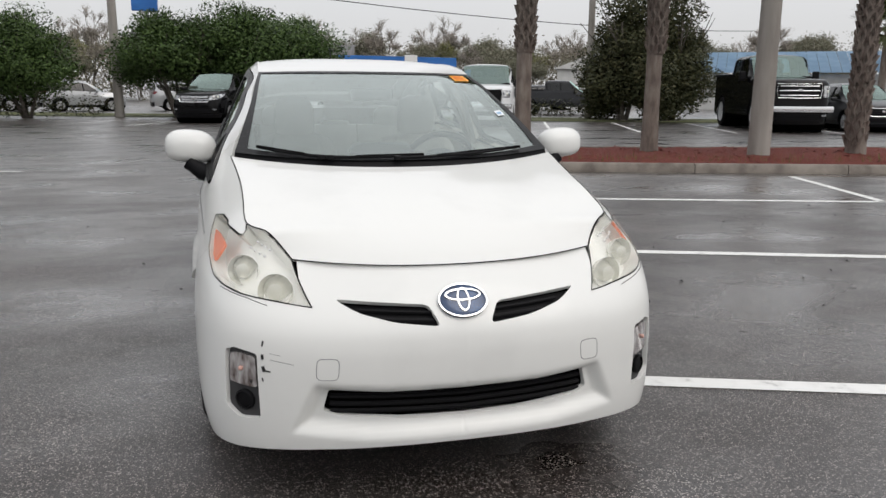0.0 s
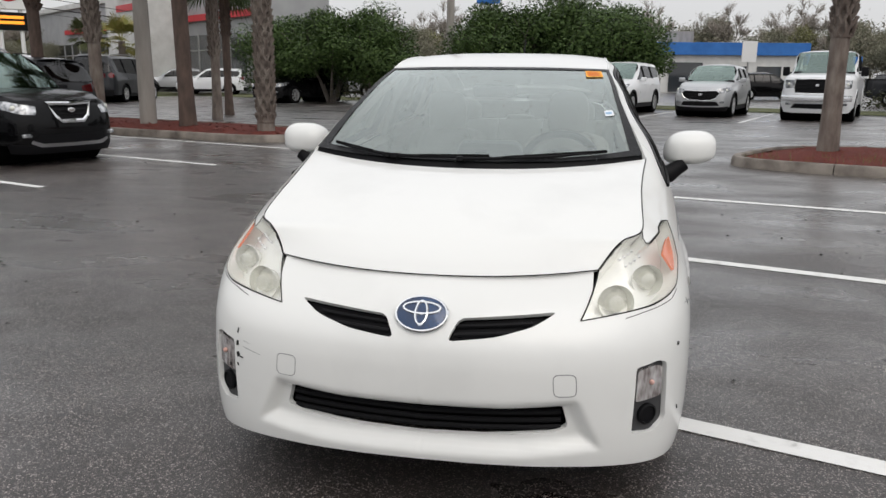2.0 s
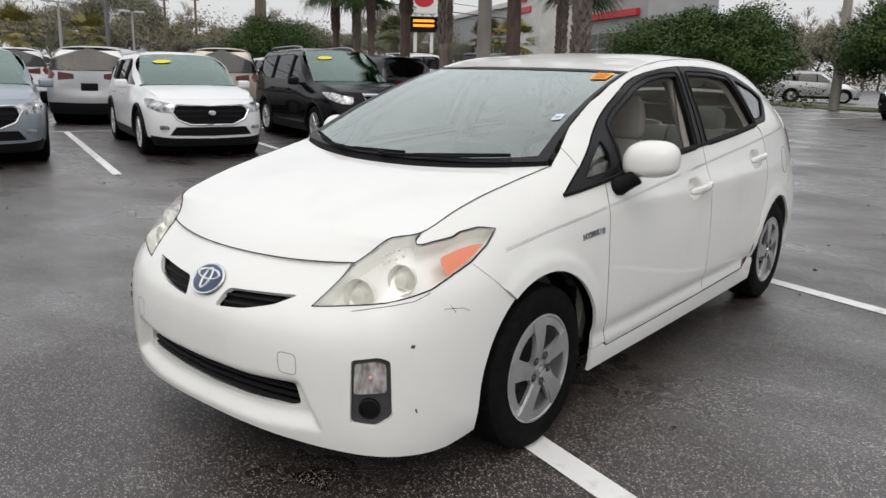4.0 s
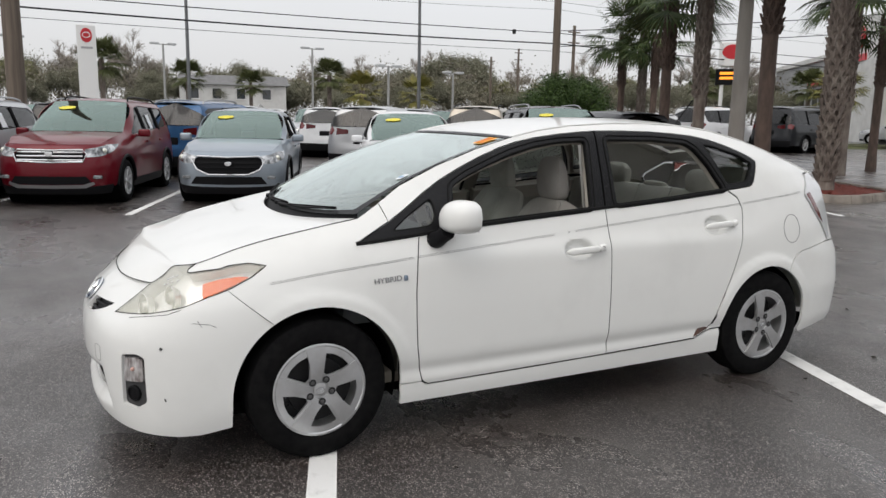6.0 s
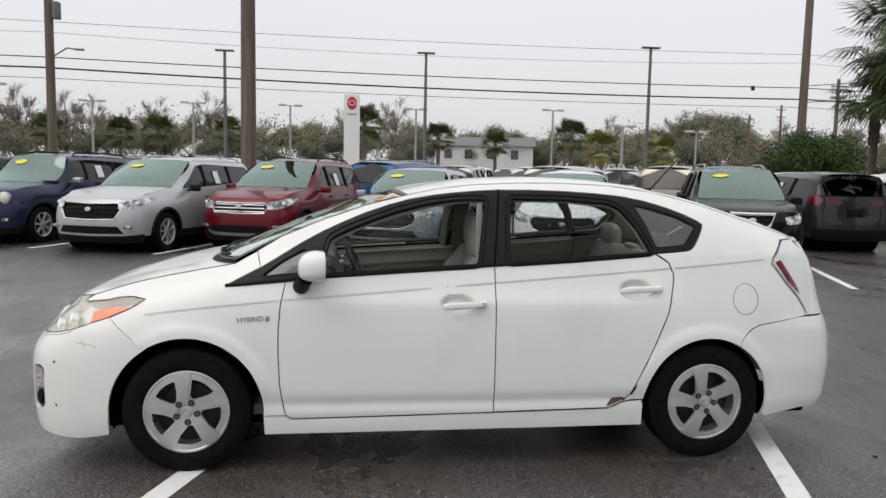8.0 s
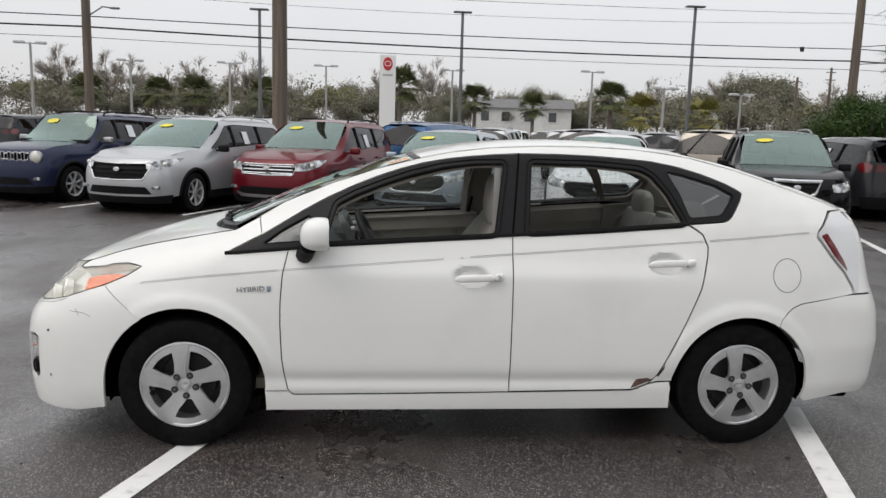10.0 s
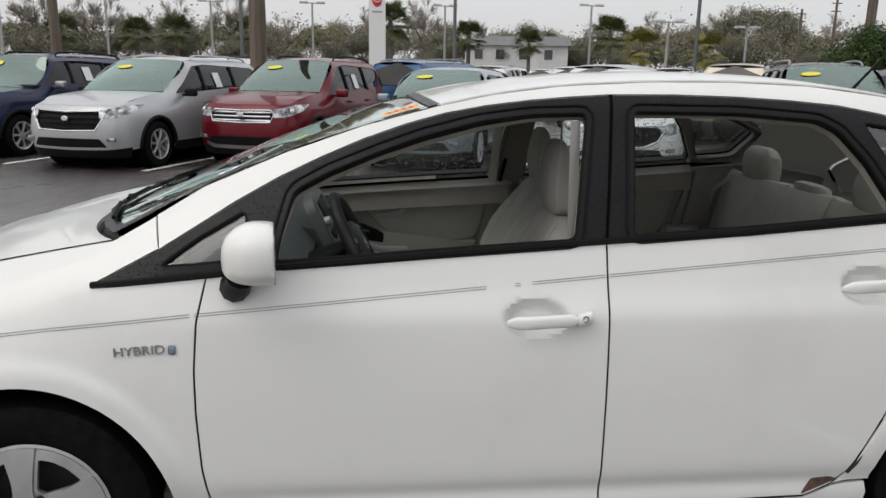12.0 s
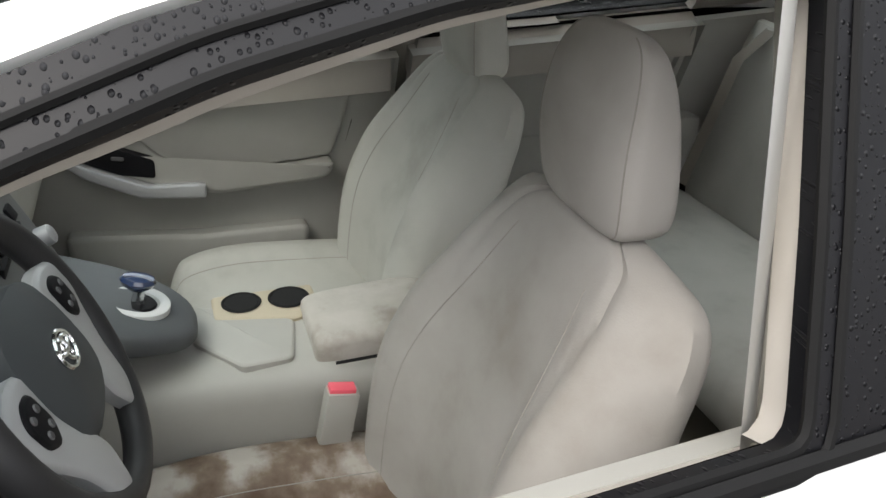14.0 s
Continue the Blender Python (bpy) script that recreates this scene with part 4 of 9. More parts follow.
# dark frame of the side windows, with openings
dlo = SY(DLO_TOP + DLO_LOW)
op_vent = rounded(SY([(-1.0, 0.98), (-0.80, 0.998), (-0.768, 1.05), (-0.775, 1.122), (-0.90, 1.052)]), 0.025)
op_front = rounded(SY([(-0.70, 0.995), (-0.3, 1.022), (0.105, 1.046), (0.13, 1.21), (0.160, 1.379), (0.0, 1.373), (-0.14, 1.353), (-0.30, 1.313), (-0.42, 1.272), (-0.56, 1.217), (-0.655, 1.168), (-0.675, 1.10)]), 0.022)
op_rear = rounded(SY([(0.262, 1.056), (0.6, 1.078), (1.03, 1.112), (1.035, 1.128), (0.97, 1.25), (0.90, 1.335), (0.84, 1.365), (0.6, 1.383), (0.29, 1.385)]), 0.02)
op_quart = rounded(SY([(1.07, 1.135), (1.235, 1.15), (1.315, 1.25), (1.22, 1.30), (1.05, 1.348), (0.97, 1.36), (1.03, 1.25)]), 0.022)
fr = skin.panel(dlo, [op_vent, op_front, op_rear, op_quart], 0.02, 0.003, 0.03, 0.001)
frames = both("window_frame", fr, M_BLACKTRIM, "black window surround beaded with rain")
for k, (op, openl) in enumerate(((op_vent, True), (op_front, False), (op_rear, False), (op_quart, True))):
    v, f = flat_mesh(resample(op, 0.03), [], 0.03)
    vf = thick(skin.at(v, -0.008), f, skin.normal(v), 0)
    if openl:
        g = part("fixed_pane", solid(*vf, "pane"), M_GLASS if k == 0 else M_QUARTER, frames[0])
        g.visible_shadow = False
    g = part("side_pane", solid(*mirrored(*vf), "pane"), M_RAINGLASS if k else M_GLASS, frames[1], "window glass beaded with rain")
    g.visible_shadow = False
    bm = bmesh.new()
    loop = resample(op, 0.03)
    tube(bm, [tuple(q) for q in skin.at(np.vstack([loop, loop[:1]]), -0.004)], 0.006, 6, False)
    part("seal", bm, M_SEAL, frames[0])
    if k in (1, 2):
        bm = bmesh.new()
        tube(bm, [tuple(q) for q in skin.at(np.vstack([inset(loop, -0.018), inset(loop, -0.018)[:1]]), 0.002)], 0.0045, 6, False)
        part("run_channel", bm, M_SEAL, frames[0], "black rubber run channel")
# raised seam of the two door frames and the belt strip
pts = [tuple(p3((skin.sy(0.187 + 0.045 * f, 1.04 + 0.385 * f), 1.04 + 0.385 * f), -0.001)) for f in np.linspace(0, 1, 12)]
bm = bmesh.new()
tube(bm, pts, 0.006, 5)
part("pillar_seam", bm, M_DARK, frames[0])
belt = SY(DLO_LOW[5:][::-1])
for sgn in (-1, 1):
    bm = bmesh.new()
    tube(bm, [tuple(q * np.array([sgn, 1, 1])) for q in skin.at(resample(belt, 0.05, False), 0.003)], 0.009, 6)
    part("belt_strip", bm, M_SEAL, frames[0 if sgn > 0 else 1])

# black sheet added behind the panels, so that their gaps look shaded
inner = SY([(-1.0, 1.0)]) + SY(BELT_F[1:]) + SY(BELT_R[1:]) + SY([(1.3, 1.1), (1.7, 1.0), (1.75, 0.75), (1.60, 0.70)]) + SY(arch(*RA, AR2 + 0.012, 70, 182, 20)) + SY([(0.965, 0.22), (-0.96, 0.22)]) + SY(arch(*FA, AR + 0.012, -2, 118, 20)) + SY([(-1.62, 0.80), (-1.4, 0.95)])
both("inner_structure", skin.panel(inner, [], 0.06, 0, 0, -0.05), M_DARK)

# pinstripes, badge, fuel flap, scuffs
M_INK = mat("stripe_ink", (0.03, 0.03, 0.035), 0.4)
M_SCAR = mat("bare_black_scar", (0.012, 0.012, 0.012), 0.7)


def line_on(name, pts, r, material, parent, off=0.0008, sgn=1, label=""):
    bm = bmesh.new()
    q = skin.at(resample(pts, 0.03, False), off) * np.array([sgn, 1, 1])
    tube(bm, [tuple(w) for w in q], r, 5)
    return part(name, bm, material, parent, label)


PIN = [(-1.58, 0.785), (-1.3, 0.822), (-0.91, 0.864), (-0.5, 0.896), (0.19, 0.951), (1.09, 1.021), (1.86, 1.085)]


def pin(y0, y1, dz):
    ys = np.linspace(y0, y1, max(3, int((y1 - y0) / 0.06)))
    return SY([(y, float(np.interp(y, [q[0] for q in PIN], [q[1] for q in PIN])) + dz) for y in ys])


for dz in (0.0, 0.0062):
    line_on("pinstripe", pin(-1.55, -0.912, dz), 0.00065, M_INK, car)
    line_on("pinstripe", pin(-0.90, -0.145, dz), 0.00065, M_INK, car)
    line_on("pinstripe", pin(-0.066, -0.052, dz), 0.00065, M_INK, car)
    line_on("pinstripe", pin(-0.02, 0.183, dz), 0.00065, M_INK, car)
    line_on("pinstripe", pin(0.192, 1.145, dz), 0.00065, M_INK, car)
    line_on("pinstripe", pin(1.165, 1.70, dz), 0.00065, M_INK, car)
    line_on("pinstripe", pin(-1.55, 1.70, dz), 0.00065, M_INK, car, sgn=-1)
fu = [(1.565 + 0.074 * math.cos(a), 0.868 + 0.082 * math.sin(a)) for a in np.linspace(0, 2 * math.pi, 33)]
line_on("fuel_flap", SY(fu), 0.0022, mat("seam_shadow", (0.12, 0.12, 0.12), 0.8), car, -0.0006)
for sgn in (-1, 1):
    t = rounded(SX([(0.395, 0.508), (0.462, 0.508), (0.466, 0.44), (0.40, 0.44)]), 0.018)
    line_on("tow_cover", np.vstack([t, t[:1]]), 0.0016, mat("cover_seam", (0.25, 0.25, 0.25), 0.8), bumper, -0.0004, sgn)


def letters(text, size, m, material, parent, name="lettering", depth=0.002):
    cu = bpy.data.curves.new(name, "FONT")
    cu.body, cu.size, cu.extrude, cu.resolution_u = text, size, depth, 3
    ob = new(name, cu)
    ob.matrix_basis = m
    me = bpy.data.meshes.new_from_object(ob.evaluated_get(bpy.context.evaluated_depsgraph_get()))
    me.transform(m)
    bpy.data.objects.remove(ob)
    return part(name, me, material, parent, smooth=False)


def on_side(y, z, off=0.003):
    """A frame on the left side: x runs aft, y up, z outwards."""
    q = (skin.sy(y, z), z)
    n = Vector(skin.normal([q])[0])
    ax = Vector((0, 1, 0)) - n * n.y
    ax.normalize()
    up = n.cross(ax)
    m = Matrix((ax, up, n)).transposed().to_4x4()
    return Matrix.Translation(p3(q, off)) @ m


letters("HYBRID", 0.033, on_side(-1.105, 0.762) @ pose(0, 0, 0, 0, 0, 4) @ Matrix.Diagonal((1.15, 1, 1, 1)), mat("badge_metal", (0.3, 0.3, 0.31), 0.22, 0.9), car, "model_lettering")
bm = bmesh.new()
box(bm, (0.018, 0.024, 0.004), on_side(-0.957, 0.781), 0.004)
part("drive_badge", bm, mat("steel_blue_badge", (0.25, 0.3, 0.38), 0.25, 0.7), car, "small chrome and blue badge")
# damage: black cracks and rubs
for k, (x0, z0, x1, z1, r) in enumerate([(0.618, 0.557, 0.622, 0.54, 0.003), (0.622, 0.515, 0.622, 0.50, 0.005), (0.622, 0.478, 0.618, 0.462, 0.006), (0.616, 0.464, 0.60, 0.462, 0.0025), (0.625, 0.44, 0.622, 0.43, 0.003), (0.60, 0.52, 0.57, 0.515, 0.0006), (0.6, 0.50, 0.53, 0.488, 0.0006), (0.66, 0.43, 0.658, 0.42, 0.003)]):
    line_on("scuff_mark", SX([(x0, z0), (x1, z1)]), r, M_SCAR, bumper, 0.0, -1)
line_on("bumper_crack", SX([(0.60, 0.655), (0.66, 0.669)]) + SY([(-1.95, 0.688), (-1.90, 0.707)]), 0.0014, M_SCAR, bumper, 0.0, 1)
line_on("bumper_crack", SX([(0.60, 0.655), (0.66, 0.673)]) + SY([(-1.95, 0.693)]), 0.0012, M_SCAR, bumper, 0.0, -1)
for a, b in (((-1.87, 0.655), (-1.80, 0.648)), ((-1.845, 0.665), (-1.83, 0.638)), ((-1.80, 0.648), (-1.775, 0.635))):
    line_on("paint_crack", SY([a, b]), 0.0009, M_SCAR, bumper)
for y, z in ((-1.985, 0.55), (-1.99, 0.552)):
    line_on("stone_chip", SY([(y, z), (y + 0.006, z + 0.009)]), 0.0025, M_SCAR, bumper)
line_on("stone_chip", SY([(-1.98, 0.35), (-1.975, 0.337)]), 0.0025, M_SCAR, bumper)
tri = rounded(SY([(0.79, 0.303), (0.90, 0.345), (0.875, 0.355), (0.82, 0.35)]), 0.006)
vf = skin.panel(tri, [], 0.02, 0, 0.002, 0.003)
part("rust_patch", solid(*vf, "rust"), vary(mat("rusty_bare_metal", (0.09, 0.055, 0.045), 0.8), [(0.05, 0.04, 0.04), (0.14, 0.07, 0.05)], 60), car, "bare rusty patch at the door corner")
line_on("torn_seam", SY([(0.925, 0.365), (0.975, 0.455), (1.01, 0.535)]), 0.006, M_SCAR, car, -0.002)

# mirrors
for sgn in (-1, 1):
    bm = bmesh.new()
    bmesh.ops.create_uvsphere(bm, u_segments=28, v_segments=18, radius=1.0)
    for v_ in bm.verts:
        x, y, z = v_.co
        if y > 0:
            r = math.hypot(x, z) ** 0.8
            x, z = (x / r, z / r) if r > 1e-6 else (0, 0)
        rise = 0.082 * z ** 0.85 if z > 0 else -0.068 * (-z) ** 0.55
        v_.co = (0.114 * math.copysign(abs(x) ** 0.75, x), min(y * (0.085 if y < 0 else 0.06), 0.040), rise + 0.01 * x)
    bmesh.ops.transform(bm, matrix=Matrix.Translation((sgn * (0.925 if sgn > 0 else 0.885), -0.722, 1.045)) @ Matrix.Diagonal((sgn, 1, 1, 1)) @ pose(0, 0, 0, 0, 0, 6), verts=bm.verts)
    bmesh.ops.recalc_face_normals(bm, faces=bm.faces)
    mi = part("door_mirror", bm, M_WHITE, car, "white door mirror on a black foot")
    bm = bmesh.new()
    box(bm, (0.15, 0.004, 0.11), Matrix.Translation((sgn * (0.925 if sgn > 0 else 0.885), -0.681, 1.045)) @ pose(0, 0, 0, 0, 0, 6 * sgn), 0.0018)
    part("mirror_glass", bm, M_CHROME, mi)
    bm = bmesh.new()
    tube(bm, [(sgn * 0.80, -0.80, 0.935), (sgn * 0.835, -0.795, 0.94), (sgn * 0.865, -0.78, 0.962), (sgn * 0.89, -0.77, 0.985)], [0.04, 0.04, 0.034, 0.038], 10)
    part("mirror_foot", bm, M_BLACK, mi)


# wheels
def turned(pts, k):
    a = radians(72 * k)
    return [(x * math.cos(a) - y * math.sin(a), x * math.sin(a) + y * math.cos(a)) for x, y in pts]


def blade_wheel(rim_r, w, R, metal, wh):
    """A cover of five broad blades with five windows between them; x right and y up on its face."""
    window = [(0.135, 0.80), (0.31, 0.76), (0.48, 0.66), (0.65, 0.485), (0.50, 0.40), (0.17, 0.30), (0.08, 0.36)]
    blade = [(-0.24, 0.18), (-0.205, 0.40), (-0.225, 0.55), (-0.30, 0.92), (-0.1, 0.968), (0.115, 0.962), (0.075, 0.70), (0.03, 0.34), (0.05, 0.20)]

    def face(p2, lift):
        rr = np.linalg.norm(p2, axis=1)
        h = w * (0.86 + 0.13 * np.clip(1 - ((rr - 0.62) / 0.62) ** 2, 0, 1)) + lift
        return [R @ Vector((-y * rim_r, x * rim_r, z)) for (x, y), z in zip(p2, h)]

    ring = np.array([(0.985 * math.cos(t), 0.985 * math.sin(t)) for t in np.linspace(0, 2 * math.pi, 61)[:-1]])
    v, f = flat_mesh(ring, [rounded(turned(window, k), 0.035) for k in range(5)], 0.08)
    out = R.to_3x3() @ Vector((0, 0, 1))
    n3 = np.array([tuple(out)] * len(v))
    part("wheel_cover", solid(*thick(np.array([tuple(q) for q in face(v, 0.0)]), f, n3, 0.012), "cover"), metal, wh, "silver five-blade wheel cover")
    for k in range(5):
        v, f = flat_mesh(resample(rounded(turned(blade, k), 0.03), 0.06), [], 0.06)
        part("blade", solid(*thick(np.array([tuple(q) for q in face(v, 0.0065)]), f, np.array([tuple(out)] * len(v)), 0.006), "blade"), metal, wh)
        c = turned([(0.255 * math.cos(radians(61)), 0.255 * math.sin(radians(61)))], k)
        p0 = face(np.array(c), 0.0068)[0]
        m4 = Matrix.Translation(p0) @ R.to_3x3().to_4x4()
        bm = bmesh.new()
        lathe(bm, [(0.0165, 0.0005), (0.0155, 0.002), (0.0125, 0.0012), (0.0, 0.001)], 16, m4)
        hole = part("nut_hole", bm, M_RIMDARK, wh)
        bm = bmesh.new()
        lathe(bm, [(0.009, 0.0), (0.0085, 0.004), (0.005, 0.0052), (0.0, 0.0045)], 6, m4)
        part("wheel_nut", bm, M_GREYPLASTIC, wh)
    m4 = Matrix.Translation(face(np.array([(0.0, 0.0)]), 0.0065)[0]) @ R.to_3x3().to_4x4()
    bm = bmesh.new()
    lathe(bm, [(0.031, -0.002), (0.03, 0.003), (0.027, 0.004), (0.0, 0.0065)], 28, m4)
    part("hub_cap", bm, metal, wh)
    bm = bmesh.new()
    for a_, b_, cy in ((0.019, 0.014, 0), (0.014, 0.005, 0.004), (0.005, 0.01, 0)):
        tube(bm, [m4 @ Vector((-cy - b_ * math.sin(t), a_ * math.cos(t), 0.0068)) for t in np.linspace(0, 2 * math.pi, 21)], 0.0016, 5, False)
    part("hub_badge", bm, M_CHROME, wh)
    m4 = Matrix.Translation(face(np.array([(-0.73, -0.19)]), 0.001)[0]) @ R.to_3x3().to_4x4()
    bm = bmesh.new()
    lathe(bm, [(0.013, 0.0), (0.012, 0.0015), (0.006, 0.0015), (0.005, 0.01), (0.0, 0.011)], 14, m4)
    part("valve", bm, M_BLACK, wh)


def wheel(radius, rim_r, width, style, parent, m, metal=None, far=False):
    """A tyre, a rim with spokes, a hub and nuts; the axle along x, the outer face towards +x."""
    metal = metal or M_ALLOY
    R = m @ pose(0, 0, 0, 0, 90, 0)
    bm = bmesh.new()
    w = width / 2
    lathe(bm, [(rim_r - 0.01, -w * 0.9), (rim_r + 0.015, -w), (radius - 0.035, -w * 1.02), (radius - 0.008, -w * 0.85), (radius, -w * 0.6), (radius, w * 0.6), (radius - 0.008, w * 0.85), (radius - 0.035, w * 1.02), (rim_r + 0.03, w * 1.01), (rim_r + 0.012, w * 0.96), (rim_r - 0.004, w * 0.9)], 56, R)
    wh = part("wheel", bm, None, parent)
    wh.data.materials.append(M_RUBBER)
    bm = bmesh.new()
    lathe(bm, [(rim_r + 0.004, w * 0.97), (rim_r - 0.004, w * 0.99), (rim_r - 0.018, w * 0.9), (rim_r - 0.03, w * 0.3), (rim_r - 0.035, -w * 0.8)], 56, R)
    rim = part("rim", bm, metal, wh)
    if far:
        bm = bmesh.new()
        lathe(bm, [(rim_r - 0.02, w * 0.6), (0.06, w * 0.85), (0, w * 0.85)], 14, R)
        part("wheel_face", bm, metal, wh)
        return wh
    bm = bmesh.new()
    lathe(bm, [(rim_r - 0.03, w * 0.05), (rim_r * 0.66, w * 0.1), (rim_r * 0.64, w * 0.22), (0.05, w * 0.22), (0, w * 0.22)], 40, R)
    part("brake_disc", bm, M_RIMDARK, wh)
    if style == "five":
        blade_wheel(rim_r, w, R, metal, wh)
        return wh
    for k in range(7 if style == "seven" else 0):
        a0 = 2 * math.pi * k / 7 + math.pi / 2
        bm = bmesh.new()
        prof = [(0.04, 0.02, 0.84), (rim_r * 0.5, 0.016, 0.88), (rim_r * 0.8, 0.022, 0.92), (rim_r - 0.012, 0.03, 0.92)]
        top, low = [], []
        for r, hw, h in prof:
            top.append([bm.verts.new((r * math.cos(a0) - q * hw * math.sin(a0), r * math.sin(a0) + q * hw * math.cos(a0), w * h - (0.009, 0.0, 0.005, 0.0, 0.009)[j_])) for j_, q in enumerate((-1, -0.72, 0.0, 0.72, 1))])
            low.append([bm.verts.new((r * math.cos(a0) - q * hw * math.sin(a0), r * math.sin(a0) + q * hw * math.cos(a0), w * h - 0.03)) for q in (-1, 1)])
        for i in range(len(prof) - 1):
            for q in range(4):
                bm.faces.new((top[i][q], top[i + 1][q], top[i + 1][q + 1], top[i][q + 1]))
            bm.faces.new((top[i][0], low[i][0], low[i + 1][0], top[i + 1][0]))
            bm.faces.new((top[i][4], top[i + 1][4], low[i + 1][1], low[i][1]))
        bmesh.ops.recalc_face_normals(bm, faces=bm.faces)
        bmesh.ops.transform(bm, matrix=R, verts=bm.verts)
        part("spoke", bm, metal, wh)
    bm = bmesh.new()
    lathe(bm, [(0.062, w * 0.78), (0.058, w * 0.90), (0.034, w * 0.93), (0.032, w * 0.97), (0.0, w * 0.985)], 28, R)
    part("hub_cap", bm, metal, wh)
    return wh


for sgn in (-1, 1):
    for y in (-1.35, 1.35):
        wheel(0.315, 0.204, 0.195, "five", car, Matrix.Translation((sgn * 0.744, y, 0.313)) @ (pose(0, 0, 0, 0, 0, 0) if sgn > 0 else pose(0, 0, 0, 0, 0, 180)) @ pose(0, 0, 0, 0 if y < 0 else 6, 0, 0))
        bm = bmesh.new()
        prof = [((AR if y < 0 else AR2) + 0.002, a) for a in np.linspace(-15, 195, 24)]
        ra, rb = [], []
        for r, a in prof:
            yy, zz = y + r * math.cos(radians(a)), 0.31 + r * math.sin(radians(a))
            ra.append(bm.verts.new((sgn * 0.785, yy, zz)))
            rb.append(bm.verts.new((sgn * 0.5, yy, zz)))
        for i in range(len(ra) - 1):
            bm.faces.new((ra[i], ra[i + 1], rb[i + 1], rb[i]))
        bm.faces.new(rb)
        part("wheel_liner", bm, M_DARK, car)
# underside
bm = bmesh.new()
box(bm, (1.40, 4.0, 0.06), Matrix.Translation((0, 0.02, 0.23)), 0.02)
part("underbody", bm, M_DARK, car)
bm = bmesh.new()
box(bm, (1.0, 0.5, 0.40), Matrix.Translation((0, -1.72, 0.48)), 0.05)
part("engine_bay", bm, M_DARK, car)

# ---- the hatchback's cabin ----
M_FABRIC = vary(mat("beige_seat_fabric", (0.395, 0.395, 0.357), 0.9), [(0.327, 0.323, 0.289), (0.403, 0.403, 0.365), (0.433, 0.433, 0.395)], 5, 7.0, span=(0.28, 0.6), bump=0.35, bump_scale=420, bump_dist=0.0008)
# driver's cloth: browner with wear, and darkened to offset the light it catches
M_WORNDARK = vary(mat("worn_darkened_seat_fabric", (0.328, 0.311, 0.286), 0.9), [(0.26, 0.237, 0.21), (0.328, 0.311, 0.286), (0.37, 0.353, 0.328)], 5, 7.0, span=(0.28, 0.6), bump=0.35, bump_scale=420, bump_dist=0.0008)
M_STAINED = vary(mat("stained_seat_fabric", (0.3, 0.26, 0.21), 0.9), [(0.10, 0.066, 0.045), (0.18, 0.135, 0.10), (0.40, 0.37, 0.33)], 7, 6.0, span=(0.36, 0.56), bump=0.35, bump_scale=420, bump_dist=0.0008)
M_BEIGE = vary(mat("beige_cabin_plastic", (0.38, 0.376, 0.342), 0.6), [(0.35, 0.346, 0.312), (0.403, 0.399, 0.365)], 4, 6.0, bump=0.15, bump_scale=300, bump_dist=0.0006)
M_DASH = vary(mat("dark_grey_dash", (0.09, 0.098, 0.102), 0.6), [(0.08, 0.087, 0.091), (0.102, 0.11, 0.114)], 8, bump=0.2, bump_scale=260, bump_dist=0.0006)
M_BEIGEDARK = mat("shaded_beige_plastic", (0.14, 0.13, 0.11), 0.7)
M_BELT = mat("rear_belt_webbing", (0.24, 0.22, 0.19), 0.8)
M_STITCH = mat("pale_stitching", (0.296, 0.28, 0.252), 0.9)
M_TRIM = vary(mat("tan_window_trim", (0.384, 0.36, 0.32), 0.6), [(0.352, 0.328, 0.288), (0.408, 0.384, 0.344)], 5, bump=0.15, bump_scale=300, bump_dist=0.0006)
M_LINER = vary(mat("pale_headliner", (0.627, 0.617, 0.58), 0.9), [(0.589, 0.58, 0.541), (0.646, 0.636, 0.598)], 30)
M_SILVERP = mat("silver_plastic", (0.42, 0.43, 0.435), 0.38, 0.35)
M_CARPET = mat("dark_beige_carpet", (0.16, 0.145, 0.12), 0.95)


def loft(rings, name, material, parent, label="", caps=True):
    bm = bmesh.new()
    vr = [[bm.verts.new(q) for q in r] for r in rings]
    n = len(vr[0])
    for a, b in zip(vr, vr[1:]):
        for k in range(n):
            bm.faces.new((a[k], a[(k + 1) % n], b[(k + 1) % n], b[k]))
    if caps:
        bm.faces.new(vr[0][::-1])
        bm.faces.new(vr[-1])
    bmesh.ops.recalc_face_normals(bm, faces=bm.faces)
    return part(name, bm, material, parent, label)


def plate(name, poly, m, thick_, bevel, material, parent, label=""):
    """A flat plate with a rounded upper edge, drawn in the plane of m."""
    o = resample(rounded(poly, bevel * 2.0), 0.012)
    rings = [[m @ Vector((q[0], q[1], -thick_)) for q in o], [m @ Vector((q[0], q[1], -bevel * 0.6)) for q in o], [m @ Vector((q[0], q[1], -bevel * 0.15)) for q in inset(o, bevel * 0.45)], [m @ Vector((q[0], q[1], 0)) for q in inset(o, bevel)]]
    return loft(rings, name, material, parent, label)


def pad_ring(c, ax, ay, w, d, n=28, p=2.8, front=0.0, bolster=0.0):
    """A rounded-square ring; the front face is hollowed between two bolsters."""
    c, ax, ay = Vector(c), Vector(ax).normalized(), Vector(ay).normalized()
    out = []
    for k in range(n):
        t = 2 * math.pi * k / n
        x = math.copysign(abs(math.cos(t)) ** (2 / p), math.cos(t)) * w
        y = math.copysign(abs(math.sin(t)) ** (2 / p), math.sin(t)) * d
        if y > 0:
            y += bolster * (min(abs(x) / w, 1) ** 2) - bolster * 0.35
        out.append(c + ax * x + ay * y)
    return out


